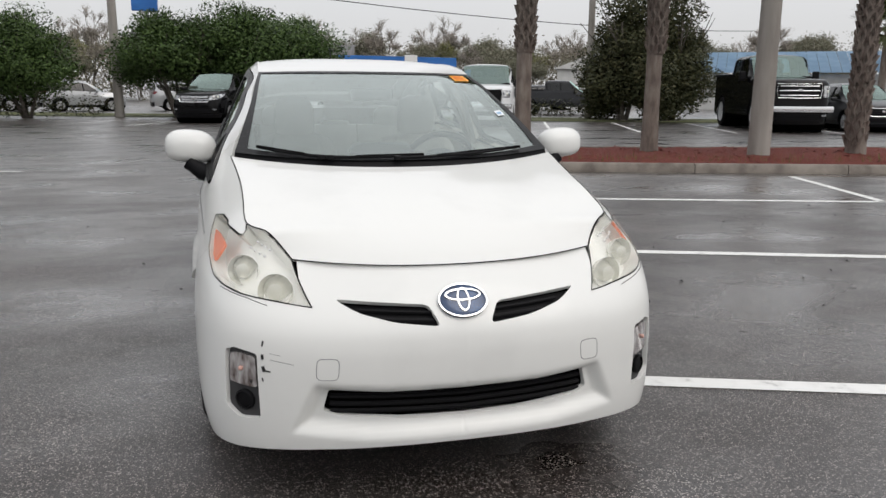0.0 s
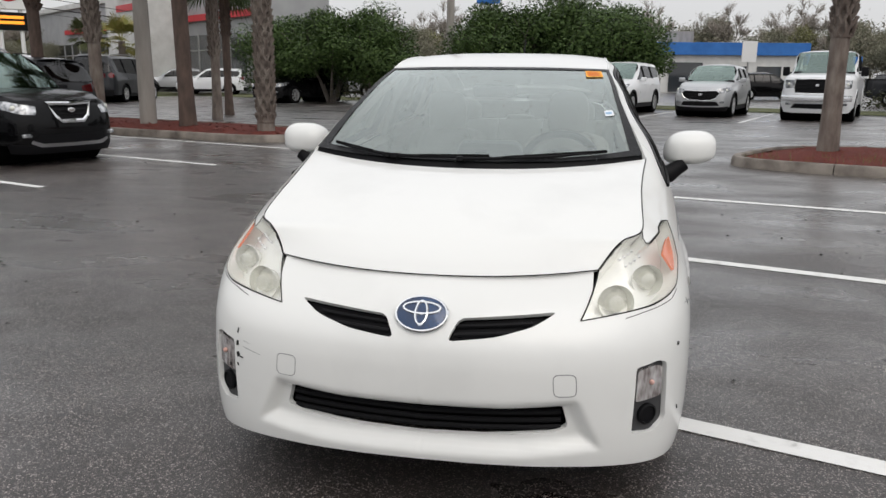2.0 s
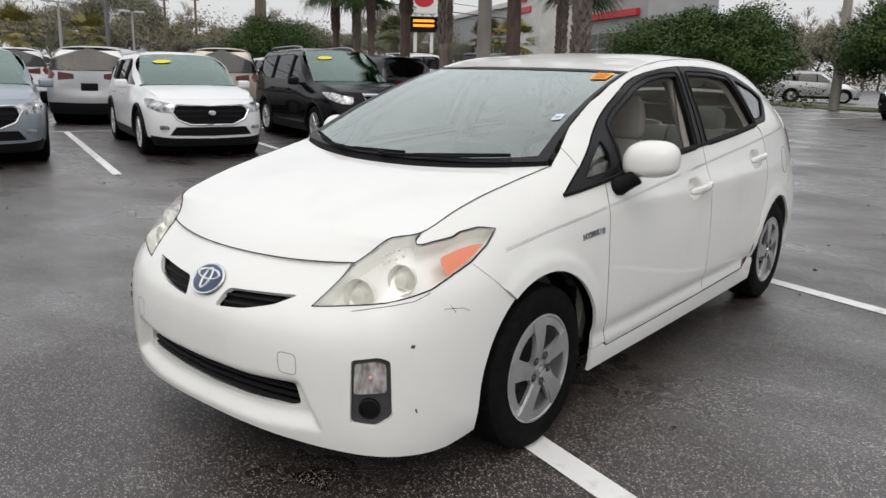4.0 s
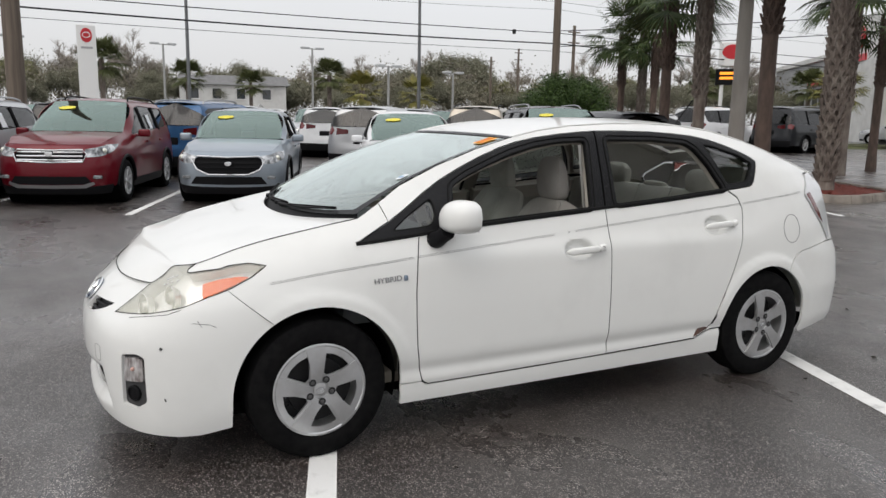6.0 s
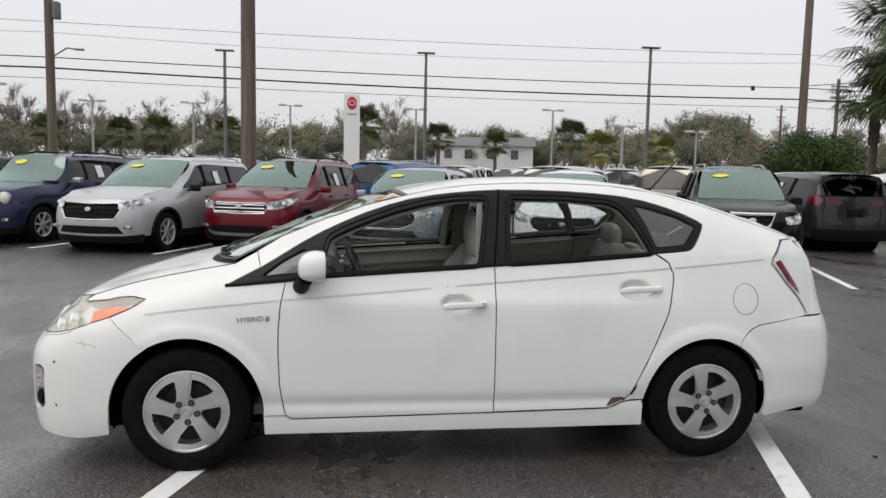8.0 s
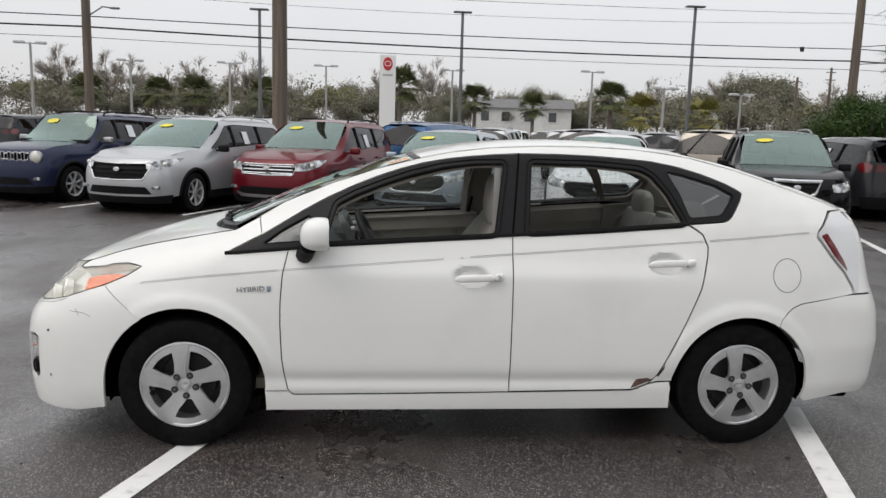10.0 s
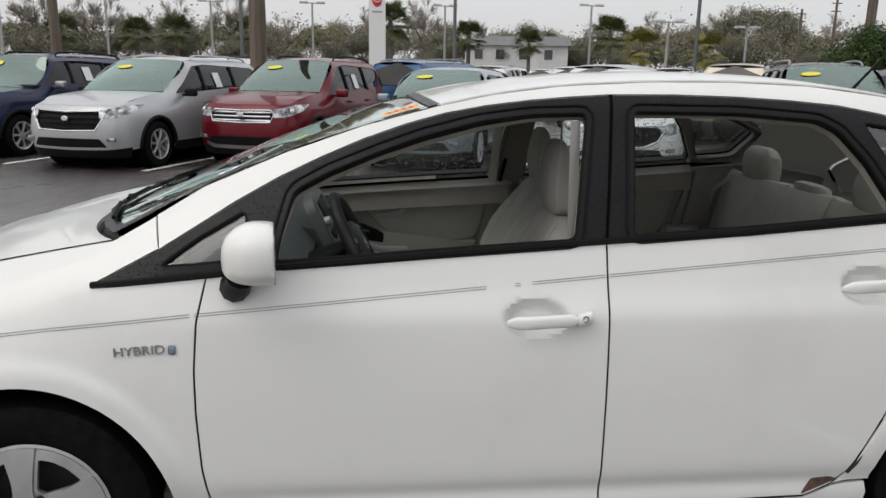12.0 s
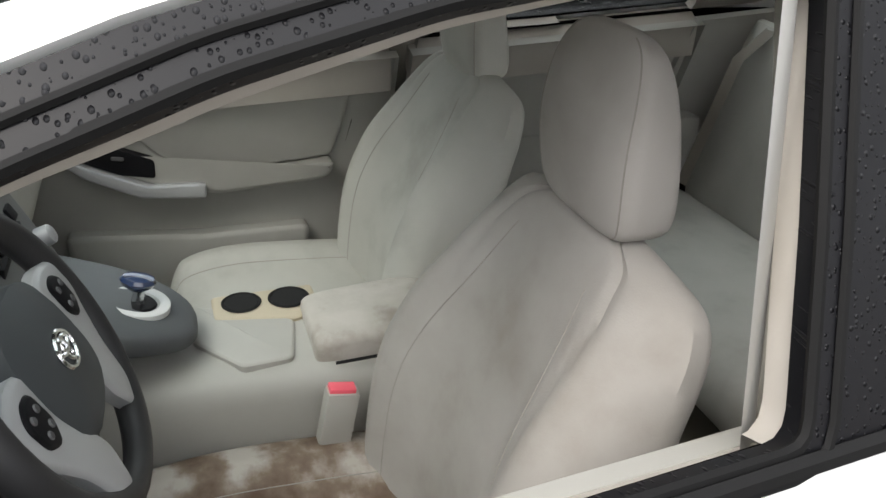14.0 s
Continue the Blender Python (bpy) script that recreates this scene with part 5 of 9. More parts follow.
def cushion_ring(c, ax, ay, w, front, back, n=60, p=4.0, bolster=0.0, seam=0.0, nip=0.0):
    """A boxy ring: back face flat, front face dished between side bolsters with a stitched groove where they meet."""
    c, ax, ay = Vector(c), Vector(ax).normalized(), Vector(ay).normalized()
    out = []
    for k in range(n):
        t = 2 * math.pi * k / n
        x = math.copysign(abs(math.cos(t)) ** (2 / p), math.cos(t)) * w
        s = math.copysign(abs(math.sin(t)) ** (2 / p), math.sin(t))
        y = s * (front if s > 0 else back)
        x *= 1 - nip * max(s, 0)
        if s > 0.3:
            u = min(abs(x) / w, 1)
            y += bolster * (min(max((u - 0.3) / 0.45, 0), 1) ** 2 * (3 - 2 * min(max((u - 0.3) / 0.45, 0), 1))) - bolster * 0.6
            y -= seam * math.exp(-((u - 0.60) / 0.035) ** 2)
        out.append(c + ax * x + ay * y)
    return out


def stitch(rings, ks, parent, r=0.001):
    """A line of stitching along one column of a pad's rings."""
    bm = bmesh.new()
    tube(bm, [rings[i][ks] for i in range(len(rings))], r, 5)
    part("stitching", bm, M_STITCH, parent)


def front_seat(x, label, cushion, cloth):
    st = part("front_seat", mesh_of([(x, 0, 0.3), (x + 0.01, 0, 0.3), (x, 0.01, 0.3)], [(0, 1, 2)]), M_DARK, car, label)
    rows = spline([(0.44, 0.10, 0.225, 0.08), (0.52, 0.118, 0.25, 0.095), (0.60, 0.13, 0.262, 0.099), (0.68, 0.142, 0.267, 0.098), (0.76, 0.163, 0.266, 0.094), (0.84, 0.186, 0.258, 0.086), (0.91, 0.212, 0.248, 0.074), (0.965, 0.236, 0.240, 0.065), (1.005, 0.253, 0.226, 0.056), (1.03, 0.263, 0.20, 0.045), (1.048, 0.263, 0.145, 0.03), (1.058, 0.268, 0.08, 0.014)], 38)
    lean = Vector((0, -0.96, 0.26))
    rings = [cushion_ring((x, y, z), (1, 0, 0), lean, w, d, d * 0.9, p=4.6, nip=0.34 * min(max((z - 0.74) / 0.26, 0), 1), bolster=0.06 * min(1, max(0, 1.05 - z) / 0.22), seam=0.007) for z, y, w, d in rows]
    sb = loft(rings, "seat_back", cloth, st, "beige cloth backrest with side bolsters")
    n = 60
    xs_ = [abs(math.cos(2 * math.pi * k / n)) ** (2 / 4.6) for k in range(n // 2 + 1)]
    k1 = min(range(n // 4), key=lambda k: abs(xs_[k] - 0.60))
    stitch(rings[2:27], k1, sb)
    stitch(rings[2:27], n // 2 - k1, sb)
    lo_ = -0.06 if x > 0 else 0.0
    rows = spline([(-0.395 + lo_, 0.445, 0.19, 0.04), (-0.38 + lo_, 0.465, 0.225, 0.06), (-0.35 + lo_, 0.48, 0.25, 0.075), (-0.25, 0.486, 0.27, 0.082), (-0.1, 0.475, 0.277, 0.085), (0.05, 0.46, 0.277, 0.085), (0.13, 0.45, 0.25, 0.07)], 24)
    rings = [cushion_ring((x, y, z), (1, 0, 0), (0, 0.1, 1), w, d, d, bolster=0.05, seam=0.006) for y, z, w, d in rows]
    sc = loft(rings, "seat_cushion", cushion, st, "cloth seat cushion with brown stains")
    stitch(rings[2:22], k1, sc)
    stitch(rings[2:22], n // 2 - k1, sc)
    rows = spline([(1.054, 0.243, 0.262, 0.055), (1.059, 0.229, 0.287, 0.085), (1.072, 0.219, 0.303, 0.103), (1.10, 0.211, 0.304, 0.112), (1.14, 0.205, 0.297, 0.116), (1.18, 0.205, 0.288, 0.116), (1.22, 0.212, 0.278, 0.111), (1.25, 0.221, 0.270, 0.101), (1.272, 0.231, 0.264, 0.083), (1.285, 0.239, 0.258, 0.055), (1.289, 0.245, 0.253, 0.022)], 34)
    rings = [cushion_ring((x, (a + b) / 2, z), (1, 0, 0), (0, -1, 0), w, (b - a) / 2, (b - a) / 2, p=5.5, n=48) for z, a, b, w in rows]
    if x < 0:
        for rg in rings:
            for q in rg:
                q.z -= 0.02
    for rg in rings:
        for q in rg:
            u = (q.x - x) / 0.116
            q.y += 0.014 * u * u * min(max((0.29 - q.y) / 0.08, 0), 1)
    hr = loft(rings, "headrest", cloth, st, "tapered beige cloth headrest with piped seam")
    stitch(rings[3:30], 6, hr, 0.0011)
    stitch(rings[3:30], 18, hr, 0.0011)
    for s in (-0.05, 0.05):
        bm = bmesh.new()
        tube(bm, [(x + s, 0.268, 0.98), (x + s, 0.262, 1.06)], 0.006, 6)
        part("headrest_post", bm, M_CHROME, hr)
    bm = bmesh.new()
    box(bm, (0.46, 0.5, 0.2), Matrix.Translation((x, -0.1, 0.32)), 0.03)
    part("seat_base", bm, M_CARPET, st)
    return st


front_seat(0.36, "worn beige cloth driver's seat", M_STAINED, M_WORNDARK).location = (0, -0.105, -0.008)
front_seat(-0.355, "beige cloth passenger seat", M_FABRIC, M_FABRIC)
# rear bench
rows = [(-0.66, 0.5, 0.09), (-0.6, 0.5, 0.1), (-0.3, 0.5, 0.1), (0, 0.5, 0.095), (0.3, 0.5, 0.1), (0.6, 0.5, 0.1), (0.66, 0.5, 0.09)]
loft([pad_ring((xx, 0.86, z), (0, 1, 0), (0, 0, 1), 0.26, d, n=20) for xx, z, d in rows], "rear_cushion", M_FABRIC, car, "beige cloth rear bench cushion")
for x0, x1 in ((-0.66, -0.16), (-0.15, 0.15), (0.16, 0.66)):
    xs = np.linspace(x0, x1, 7)
    bm_r = [pad_ring((xx, 1.16 + 0.02 * (1 if i in (0, 6) else 0), 0.78), (0, 0.22, 0.97), (0, -0.97, 0.22), 0.29, 0.055 - (0.02 if i in (0, 6) else 0), n=20, p=3.2) for i, xx in enumerate(xs)]
    loft(bm_r, "rear_backrest", M_FABRIC, car, "beige cloth rear backrest")
for x in (-0.4, 0.0, 0.4):
    rows = [(1.03, 0.08, 0.035), (1.05, 0.115, 0.05), (1.10, 0.125, 0.055), (1.15, 0.12, 0.05), (1.18, 0.09, 0.035), (1.19, 0.05, 0.02)] if x else [(1.02, 0.08, 0.03), (1.05, 0.11, 0.04), (1.08, 0.10, 0.035), (1.09, 0.05, 0.02)]
    loft([pad_ring((x, 1.235, z), (1, 0, 0), (0, -1, 0.2), w, d, n=24, p=2.6) for z, w, d in rows], "rear_headrest", M_FABRIC, car, "beige rear headrest")
# door cards, sills, pillar trim, headliner
card_f = SY([(-0.95, 0.30), (-0.95, 0.93), (-0.69, 0.965), (-0.3, 0.992), (0.20, 1.024), (0.20, 0.30)])
card_r = SY([(0.235, 0.30), (0.235, 1.026), (0.58, 1.048), (1.06, 1.088), (1.05, 0.60), (0.96, 0.50), (0.86, 0.32)])
cards = both("door_card", skin.panel(card_f, [], 0.06, 0, 0.03, -0.085), M_BEIGE, "beige door trim panel")
both("door_card", skin.panel(card_r, [], 0.06, 0, 0.03, -0.085), M_BEIGE, "beige door trim panel")
for sgn in (-1, 1):
    for pts in ([(-0.88, 0.955), (-0.69, 0.972), (-0.3, 1.0), (0.185, 1.03)], [(0.235, 1.034), (0.58, 1.058), (1.05, 1.097)]):
        q = np.array(SY(pts))
        a, b = skin.at(resample(q, 0.08, False), -0.03), skin.at(resample(q, 0.08, False), -0.105 if sgn > 0 else -0.09)
        b[:, 2] -= 0.012
        c = b.copy()
        c[:, 2] -= 0.09
        d = a.copy()
        d[:, 2] -= 0.06
        ring = [[Vector(p * np.array([sgn, 1, 1])) for p in (a[i], b[i], c[i], d[i])] for i in range(len(a))]
        loft(ring, "window_sill", M_TRIM, car, "beige inner sill of the open window")
trim_holes = [inset(resample(o, 0.02), -0.006) for o in (op_vent, op_front, op_rear, op_quart)]
both("pillar_trim", skin.panel(SY(DLO_TOP + DLO_LOW), trim_holes, 0.04, 0.004, 0.03, -0.032), M_TRIM, "beige pillar and frame trim")
# beige pillar trim again, its shade put into a darker taupe
both("pillar_trim", skin.panel(SY([(0.12, 0.4), (0.12, 1.0), (0.15, 1.2), (0.175, 1.39), (0.28, 1.40), (0.25, 1.0), (0.25, 0.4)]), [], 0.05, 0, 0.02, -0.065), mat("shaded_beige_pillar_plastic", (0.21, 0.20, 0.175), 0.6))
both("quarter_trim", skin.panel(SY([(0.97, 0.56), (1.04, 1.10), (1.30, 1.125), (1.70, 1.06), (1.72, 0.84), (1.35, 0.72), (1.15, 0.70), (1.04, 0.60)]), [], 0.06, 0, 0.02, -0.085), M_BEIGE, "beige trim beside the rear seat")
part("headliner", solid(*sheet([(0, q[1], q[2] - 0.03) for q in roof_mid[:7]], [(q[0] - 0.02, q[1], q[2] - 0.03) for q in roof_edge[:7]], 13, 15, 3.2, 0.0)), M_LINER, car, "pale cloth headliner")
# dash
dash_rows = []
for x in np.linspace(-0.70, 0.70, 15):
    e = 0.05 * (abs(x) / 0.7) ** 3
    dash_rows.append([Vector((x, -1.22 + e, 0.94)), Vector((x, -1.05, 0.985)), Vector((x, -0.82, 0.99 - e)), Vector((x, -0.70, 0.965 - e)), Vector((x, -0.64, 0.90)), Vector((x, -0.66, 0.80)), Vector((x, -0.72, 0.66)), Vector((x, -0.85, 0.55)), Vector((x, -1.2, 0.55))])
loft(dash_rows, "dashboard", M_DASH, car, "dark grey moulded dashboard")
glove = [[Vector((x, -0.69, 0.90)), Vector((x, -0.625, 0.87)), Vector((x, -0.615, 0.78)), Vector((x, -0.66, 0.66)), Vector((x, -0.8, 0.6))] for x in np.linspace(-0.68, -0.15, 7)]
loft(glove, "glove_box", M_BEIGE, car, "beige lower dash and glove box")
vent = [[Vector((x, -0.70, 0.955)), Vector((x, -0.60, 0.94)), Vector((x, -0.56, 0.80)), Vector((x, -0.62, 0.66)), Vector((x, -0.75, 0.66))] for x in np.linspace(-0.14, 0.13, 7)]
cs = loft(vent, "radio_console", M_GREYPLASTIC, car, "grey centre stack with radio and knobs")
for k in range(4):
    bm = bmesh.new()
    box(bm, (0.16, 0.012, 0.028), Matrix.Translation((0, -0.575 - 0.002 * k, 0.90 - 0.045 * k)) @ pose(0, 0, 0, -10, 0, 0), 0.004)
    part("radio_panel", bm, M_BLACK, cs)
for s in (-0.085, 0.085):
    bm = bmesh.new()
    lathe(bm, [(0.02, 0.0), (0.018, 0.025), (0.0, 0.027)], 16, Matrix.Translation((s, -0.57, 0.85)) @ pose(0, 0, 0, 80, 0, 0))
    part("knob", bm, M_BLACK, cs)
# upright panel of the centre stack, turned to the rear
ST = Matrix(((1, 0, 0, 0.01), (0, -0.42, 0.907, -0.585), (0, 0.907, 0.42, 0.93), (0, 0, 0, 1)))
stack = plate("stack_panel", [(-0.15, -0.13), (0.15, -0.13), (0.165, 0.10), (0.13, 0.145), (-0.13, 0.145), (-0.165, 0.10)], ST, 0.04, 0.010, mat("grey_stack_plastic", (0.13, 0.135, 0.135), 0.45), car, "grey centre stack with screen, buttons and knobs")
plate("stack_screen", [(-0.10, 0.03), (0.10, 0.03), (0.10, 0.115), (-0.10, 0.115)], ST @ Matrix.Translation((0, 0, 0.004)), 0.006, 0.003, M_BLACK, stack)
for i in range(6):
    plate("stack_button", [(-0.11 + 0.038 * i, -0.02), (-0.08 + 0.038 * i, -0.02), (-0.08 + 0.038 * i, 0.004), (-0.11 + 0.038 * i, 0.004)], ST @ Matrix.Translation((0, 0, 0.005)), 0.006, 0.002, M_BLACK, stack)
for kx in (-0.125, 0.125):
    for ky in (0.045, -0.075):
        bm = bmesh.new()
        lathe(bm, [(0.018, 0.0), (0.016, 0.02), (0.012, 0.023), (0.0, 0.023)], 18, ST @ Matrix.Translation((kx, ky, 0)))
        part("stack_knob", bm, M_SILVERP, stack)
# console: flying bridge, cup holders, armrest box
br = []
for y, z, w, d in spline([(-0.66, 0.815, 0.135, 0.04), (-0.56, 0.785, 0.13, 0.038), (-0.46, 0.755, 0.115, 0.034), (-0.39, 0.73, 0.09, 0.028), (-0.35, 0.712, 0.06, 0.02), (-0.335, 0.704, 0.03, 0.01)], 16):
    br.append(pad_ring((-0.045, y, z), (1, 0, 0), (0, 0.28, 0.96), w, d, n=28, p=3.5))
bridge = loft(br, "shift_bridge", M_DASH, car, "dark sloping shift console")
SH = Matrix.Translation((-0.03, -0.418, 0.772)) @ pose(0, 0, 0, -15, 0, 0)
bm = bmesh.new()
lathe(bm, [(0.05, -0.006), (0.049, 0.004), (0.044, 0.006), (0.033, 0.003), (0.030, -0.002), (0, -0.002)], 36, SH)
part("shift_ring", bm, mat("pale_shift_ring", (0.62, 0.63, 0.62), 0.4), bridge, "pale ring round the shifter")
bm = bmesh.new()
lathe(bm, [(0.029, 0.0), (0.026, 0.003), (0, 0.004)], 24, SH)
part("shift_gate", bm, M_BLACK, bridge)
bm = bmesh.new()
tube(bm, [SH @ Vector(q) for q in ((0, 0.0, 0.0), (0, -0.002, 0.018), (0, -0.004, 0.03))], [0.012, 0.009, 0.014], 10)
part("shift_stem", bm, M_CHROME, bridge)
kn = [[SH @ Vector((w * math.cos(t), -0.006 + h * math.sin(t), z)) for t in (2 * math.pi * k / 20 for k in range(20))] for w, h, z in [(0.012, 0.014, 0.026), (0.019, 0.024, 0.033), (0.021, 0.028, 0.041), (0.018, 0.024, 0.047), (0.008, 0.012, 0.050)]]
loft(kn, "shift_knob", mat("blue_black_knob", (0.02, 0.035, 0.08), 0.15, coat=1.0), bridge, "small blue-black shift knob")
cons = [pad_ring((-0.055, y, z), (1, 0, 0), (0, 0, 1), w, d, n=32, p=5) for y, z, w, d in spline([(-0.50, 0.54, 0.105, 0.11), (-0.36, 0.545, 0.12, 0.115), (-0.20, 0.55, 0.135, 0.115), (0.02, 0.55, 0.14, 0.115), (0.30, 0.54, 0.14, 0.11)], 12)]
console = loft(cons, "console", M_BEIGE, car, "beige centre console")
CT = Matrix.Translation((0, 0, 0.672))
plate("console_lid", [(-0.165, -0.335), (-0.05, -0.345), (0.045, -0.27), (0.04, -0.185), (-0.075, -0.165), (-0.10, -0.20)], CT, 0.02, 0.006, M_BEIGE, console, "beige console lid with a rounded edge")
plate("cup_surround", [(-0.185, -0.305), (-0.105, -0.305), (-0.075, -0.16), (-0.105, -0.115), (-0.19, -0.115)], Matrix.Translation((0, 0, 0.674)), 0.02, 0.005, mat("tan_cup_plastic", (0.42, 0.37, 0.27), 0.5), console, "tan cup-holder surround")
# no holes are cut: black discs stand in for the shade down the holders
for x_, y, r in ((-0.148, -0.165, 0.036), (-0.15, -0.252, 0.034)):
    bm = bmesh.new()
    lathe(bm, [(r + 0.003, 0.0), (r, 0.002), (r - 0.003, -0.001), (r - 0.004, 0.0006), (0.0, 0.0008)], 28, Matrix.Translation((x_, y, 0.6755)))
    part("cup_holder", bm, M_GAP, console, "cup holder drawn as a flat black disc for its shaded depth")
arm = [pad_ring((-0.035, y, z), (1, 0, 0), (0, 0, 1), w, d, n=32, p=4.5) for y, z, w, d in spline([(-0.150, 0.655, 0.075, 0.028), (-0.143, 0.662, 0.084, 0.036), (-0.11, 0.668, 0.088, 0.038), (0.0, 0.675, 0.090, 0.038), (0.12, 0.678, 0.09, 0.036), (0.2, 0.67, 0.08, 0.028)], 16)]
ap = loft(arm, "armrest", vary(mat("soiled_armrest_cloth", (0.38, 0.36, 0.32), 0.9), [(0.27, 0.245, 0.21), (0.40, 0.38, 0.34), (0.45, 0.43, 0.39)], 9, 7.0, span=(0.35, 0.6), bump=0.35, bump_scale=420, bump_dist=0.0008), console, "soiled padded armrest lid")
stitch([[q[24]] for q in arm[2:14]], 0, ap)
bm = bmesh.new()
tube(bm, [(0.072, -0.12, 0.668), (0.072, 0.0, 0.671), (0.072, 0.16, 0.671)], 0.003, 6)
part("lid_seam", bm, M_GAP, console)
# steering wheel
SW = Matrix.Translation((0.345, -0.49, 0.935)) @ pose(0, 0, 0, -64, 0, 0) @ pose(0, 0, 0, 0, 0, 180)
bm = bmesh.new()
tube(bm, [SW @ Vector((0.178 * math.cos(a), 0.172 * math.sin(a), 0)) for a in np.linspace(0, 2 * math.pi, 49)], [0.017 + 0.003 * abs(math.cos(a)) for a in np.linspace(0, 2 * math.pi, 49)], 12, False)
sw = part("steering_wheel", bm, mat("black_leather", (0.02, 0.02, 0.021), 0.5), car, "black leather steering wheel")
pad = [[SW @ Vector((w * math.copysign(abs(math.cos(t)) ** 0.7, math.cos(t)), h * math.copysign(abs(math.sin(t)) ** 0.7, math.sin(t)) - 0.005, z)) for t in (2 * math.pi * k / 24 for k in range(24))] for w, h, z in [(0.075, 0.075, -0.03), (0.092, 0.088, -0.01), (0.09, 0.085, 0.012), (0.07, 0.068, 0.022), (0.02, 0.02, 0.026)]]
loft(pad, "horn_pad", mat("dark_horn_pad", (0.04, 0.045, 0.048), 0.55), sw, "grey horn pad")
for sx in (-1, 1):
    SX_ = SW @ Matrix.Translation((0, 0, 0.014)) @ Matrix.Diagonal((sx, 1, 1, 1))
    plate("wheel_spoke", [(0.078, 0.045), (0.12, 0.05), (0.172, 0.035), (0.174, -0.005), (0.15, -0.035), (0.125, -0.075), (0.11, -0.13), (0.07, -0.152), (0.045, -0.10), (0.06, -0.06), (0.085, -0.02)], SX_, 0.02, 0.008, M_SILVERP, sw, "silver crescent spoke")
    plate("thumb_switch", [(0.098, 0.03), (0.125, 0.034), (0.145, 0.02), (0.143, -0.015), (0.118, -0.03), (0.098, -0.01)], SX_ @ Matrix.Translation((0, 0, 0.004)), 0.008, 0.005, M_BLACK, sw)
    for kx, ky in ((0.112, 0.016), (0.131, 0.016), (0.112, -0.006), (0.128, -0.008)):
        bm = bmesh.new()
        lathe(bm, [(0.005, 0.004), (0.004, 0.0058), (0.0, 0.006)], 10, SX_ @ Matrix.Translation((kx, ky, 0)))
        part("switch_dot", bm, M_GREYPLASTIC, sw)
bm = bmesh.new()
for a_, b_, cy in ((0.026, 0.02, 0), (0.02, 0.007, 0.005), (0.007, 0.014, 0)):
    tube(bm, [SW @ Vector((a_ * math.cos(t), cy + b_ * math.sin(t), 0.027)) for t in np.linspace(0, 2 * math.pi, 25)], 0.0028, 6, False)
part("wheel_badge", bm, M_CHROME, sw, "chrome oval badge")
col = [pad_ring(SW @ Vector((0, 0, z)), (1, 0, 0), (0, 0.44, 0.9), w, d, n=20) for z, w, d in [(-0.04, 0.05, 0.05), (-0.1, 0.065, 0.06), (-0.2, 0.09, 0.075), (-0.3, 0.11, 0.08)]]
loft(col, "steering_column", M_BLACK, car, "black column shroud")
bm = bmesh.new()
tube(bm, [SW @ Vector((0.05, 0.01, -0.07)), SW @ Vector((0.16, 0.0, -0.06)), SW @ Vector((0.21, -0.005, -0.05))], [0.008, 0.011, 0.014], 8)
part("stalk", bm, M_BLACK, car)
# passenger-side door furniture: the card's own plane, x forward along the door, y up, z into the cabin
xd = -(float(skin.at(SY([(-0.3, 0.8)]))[0][0]) - 0.088)
DC = Matrix(((0, 0, 1, xd), (1, 0, 0, 0), (0, 1, 0, 0), (0, 0, 0, 1)))


def tilt(y, z):
    """How far the card leans inwards at a height."""
    return -(float(skin.at(SY([(y, z)]))[0][0]) - 0.088) - xd


def card_plate(name, poly, lift, thick_, bevel, material, parent, label=""):
    ob = plate(name, poly, DC @ Matrix.Translation((0, 0, lift)), thick_, bevel, material, parent, label)
    for v_ in ob.data.vertices:
        v_.co.x += tilt(v_.co.y, v_.co.z)
    return ob


pad_ = card_plate("card_pad", [(-0.52, 0.90), (-0.2, 0.925), (0.10, 0.945), (0.075, 0.80), (0.045, 0.715), (-0.28, 0.685), (-0.36, 0.73), (-0.44, 0.81)], 0.014, 0.02, 0.010, M_BEIGE, cards[1], "padded beige door insert")
arm_ = card_plate("door_armrest", [(-0.60, 0.79), (-0.46, 0.755), (-0.28, 0.705), (-0.05, 0.70), (0.05, 0.712), (0.03, 0.665), (-0.25, 0.645), (-0.42, 0.69), (-0.58, 0.765)], 0.055, 0.06, 0.014, M_BEIGE, cards[1], "beige door armrest")
card_plate("armrest_trim", [(-0.60, 0.806), (-0.55, 0.755), (-0.41, 0.69), (-0.277, 0.686), (-0.28, 0.645), (-0.43, 0.660), (-0.55, 0.722), (-0.60, 0.775)], 0.072, 0.03, 0.006, M_SILVERP, cards[1], "silver armrest band")
card_plate("switch_panel", [(-0.585, 0.808), (-0.485, 0.792), (-0.39, 0.752), (-0.392, 0.705), (-0.47, 0.72), (-0.58, 0.775)], 0.06, 0.03, 0.005, M_BLACK, cards[1], "black window switch panel")
for y_, z_ in ((-0.53, 0.792), (-0.47, 0.775)):
    card_plate("window_switch", [(y_ - 0.014, z_ - 0.014), (y_ - 0.014, z_ - 0.004), (y_ + 0.014, z_ - 0.008), (y_ + 0.014, z_ - 0.018)], 0.064, 0.01, 0.002, M_GREYPLASTIC, cards[1])
hc = card_plate("handle_cup", [(-0.43, 0.835), (-0.40, 0.888), (-0.285, 0.895), (-0.292, 0.825), (-0.36, 0.82)], 0.017, 0.02, 0.004, M_BEIGE, cards[1], "recessed beige handle cup")
# flat darker plate gives the handle cup its inner shade
card_plate("cup_hollow", [(-0.418, 0.837), (-0.392, 0.879), (-0.297, 0.885), (-0.302, 0.833), (-0.36, 0.828)], 0.0185, 0.02, 0.002, M_BEIGEDARK, cards[1])
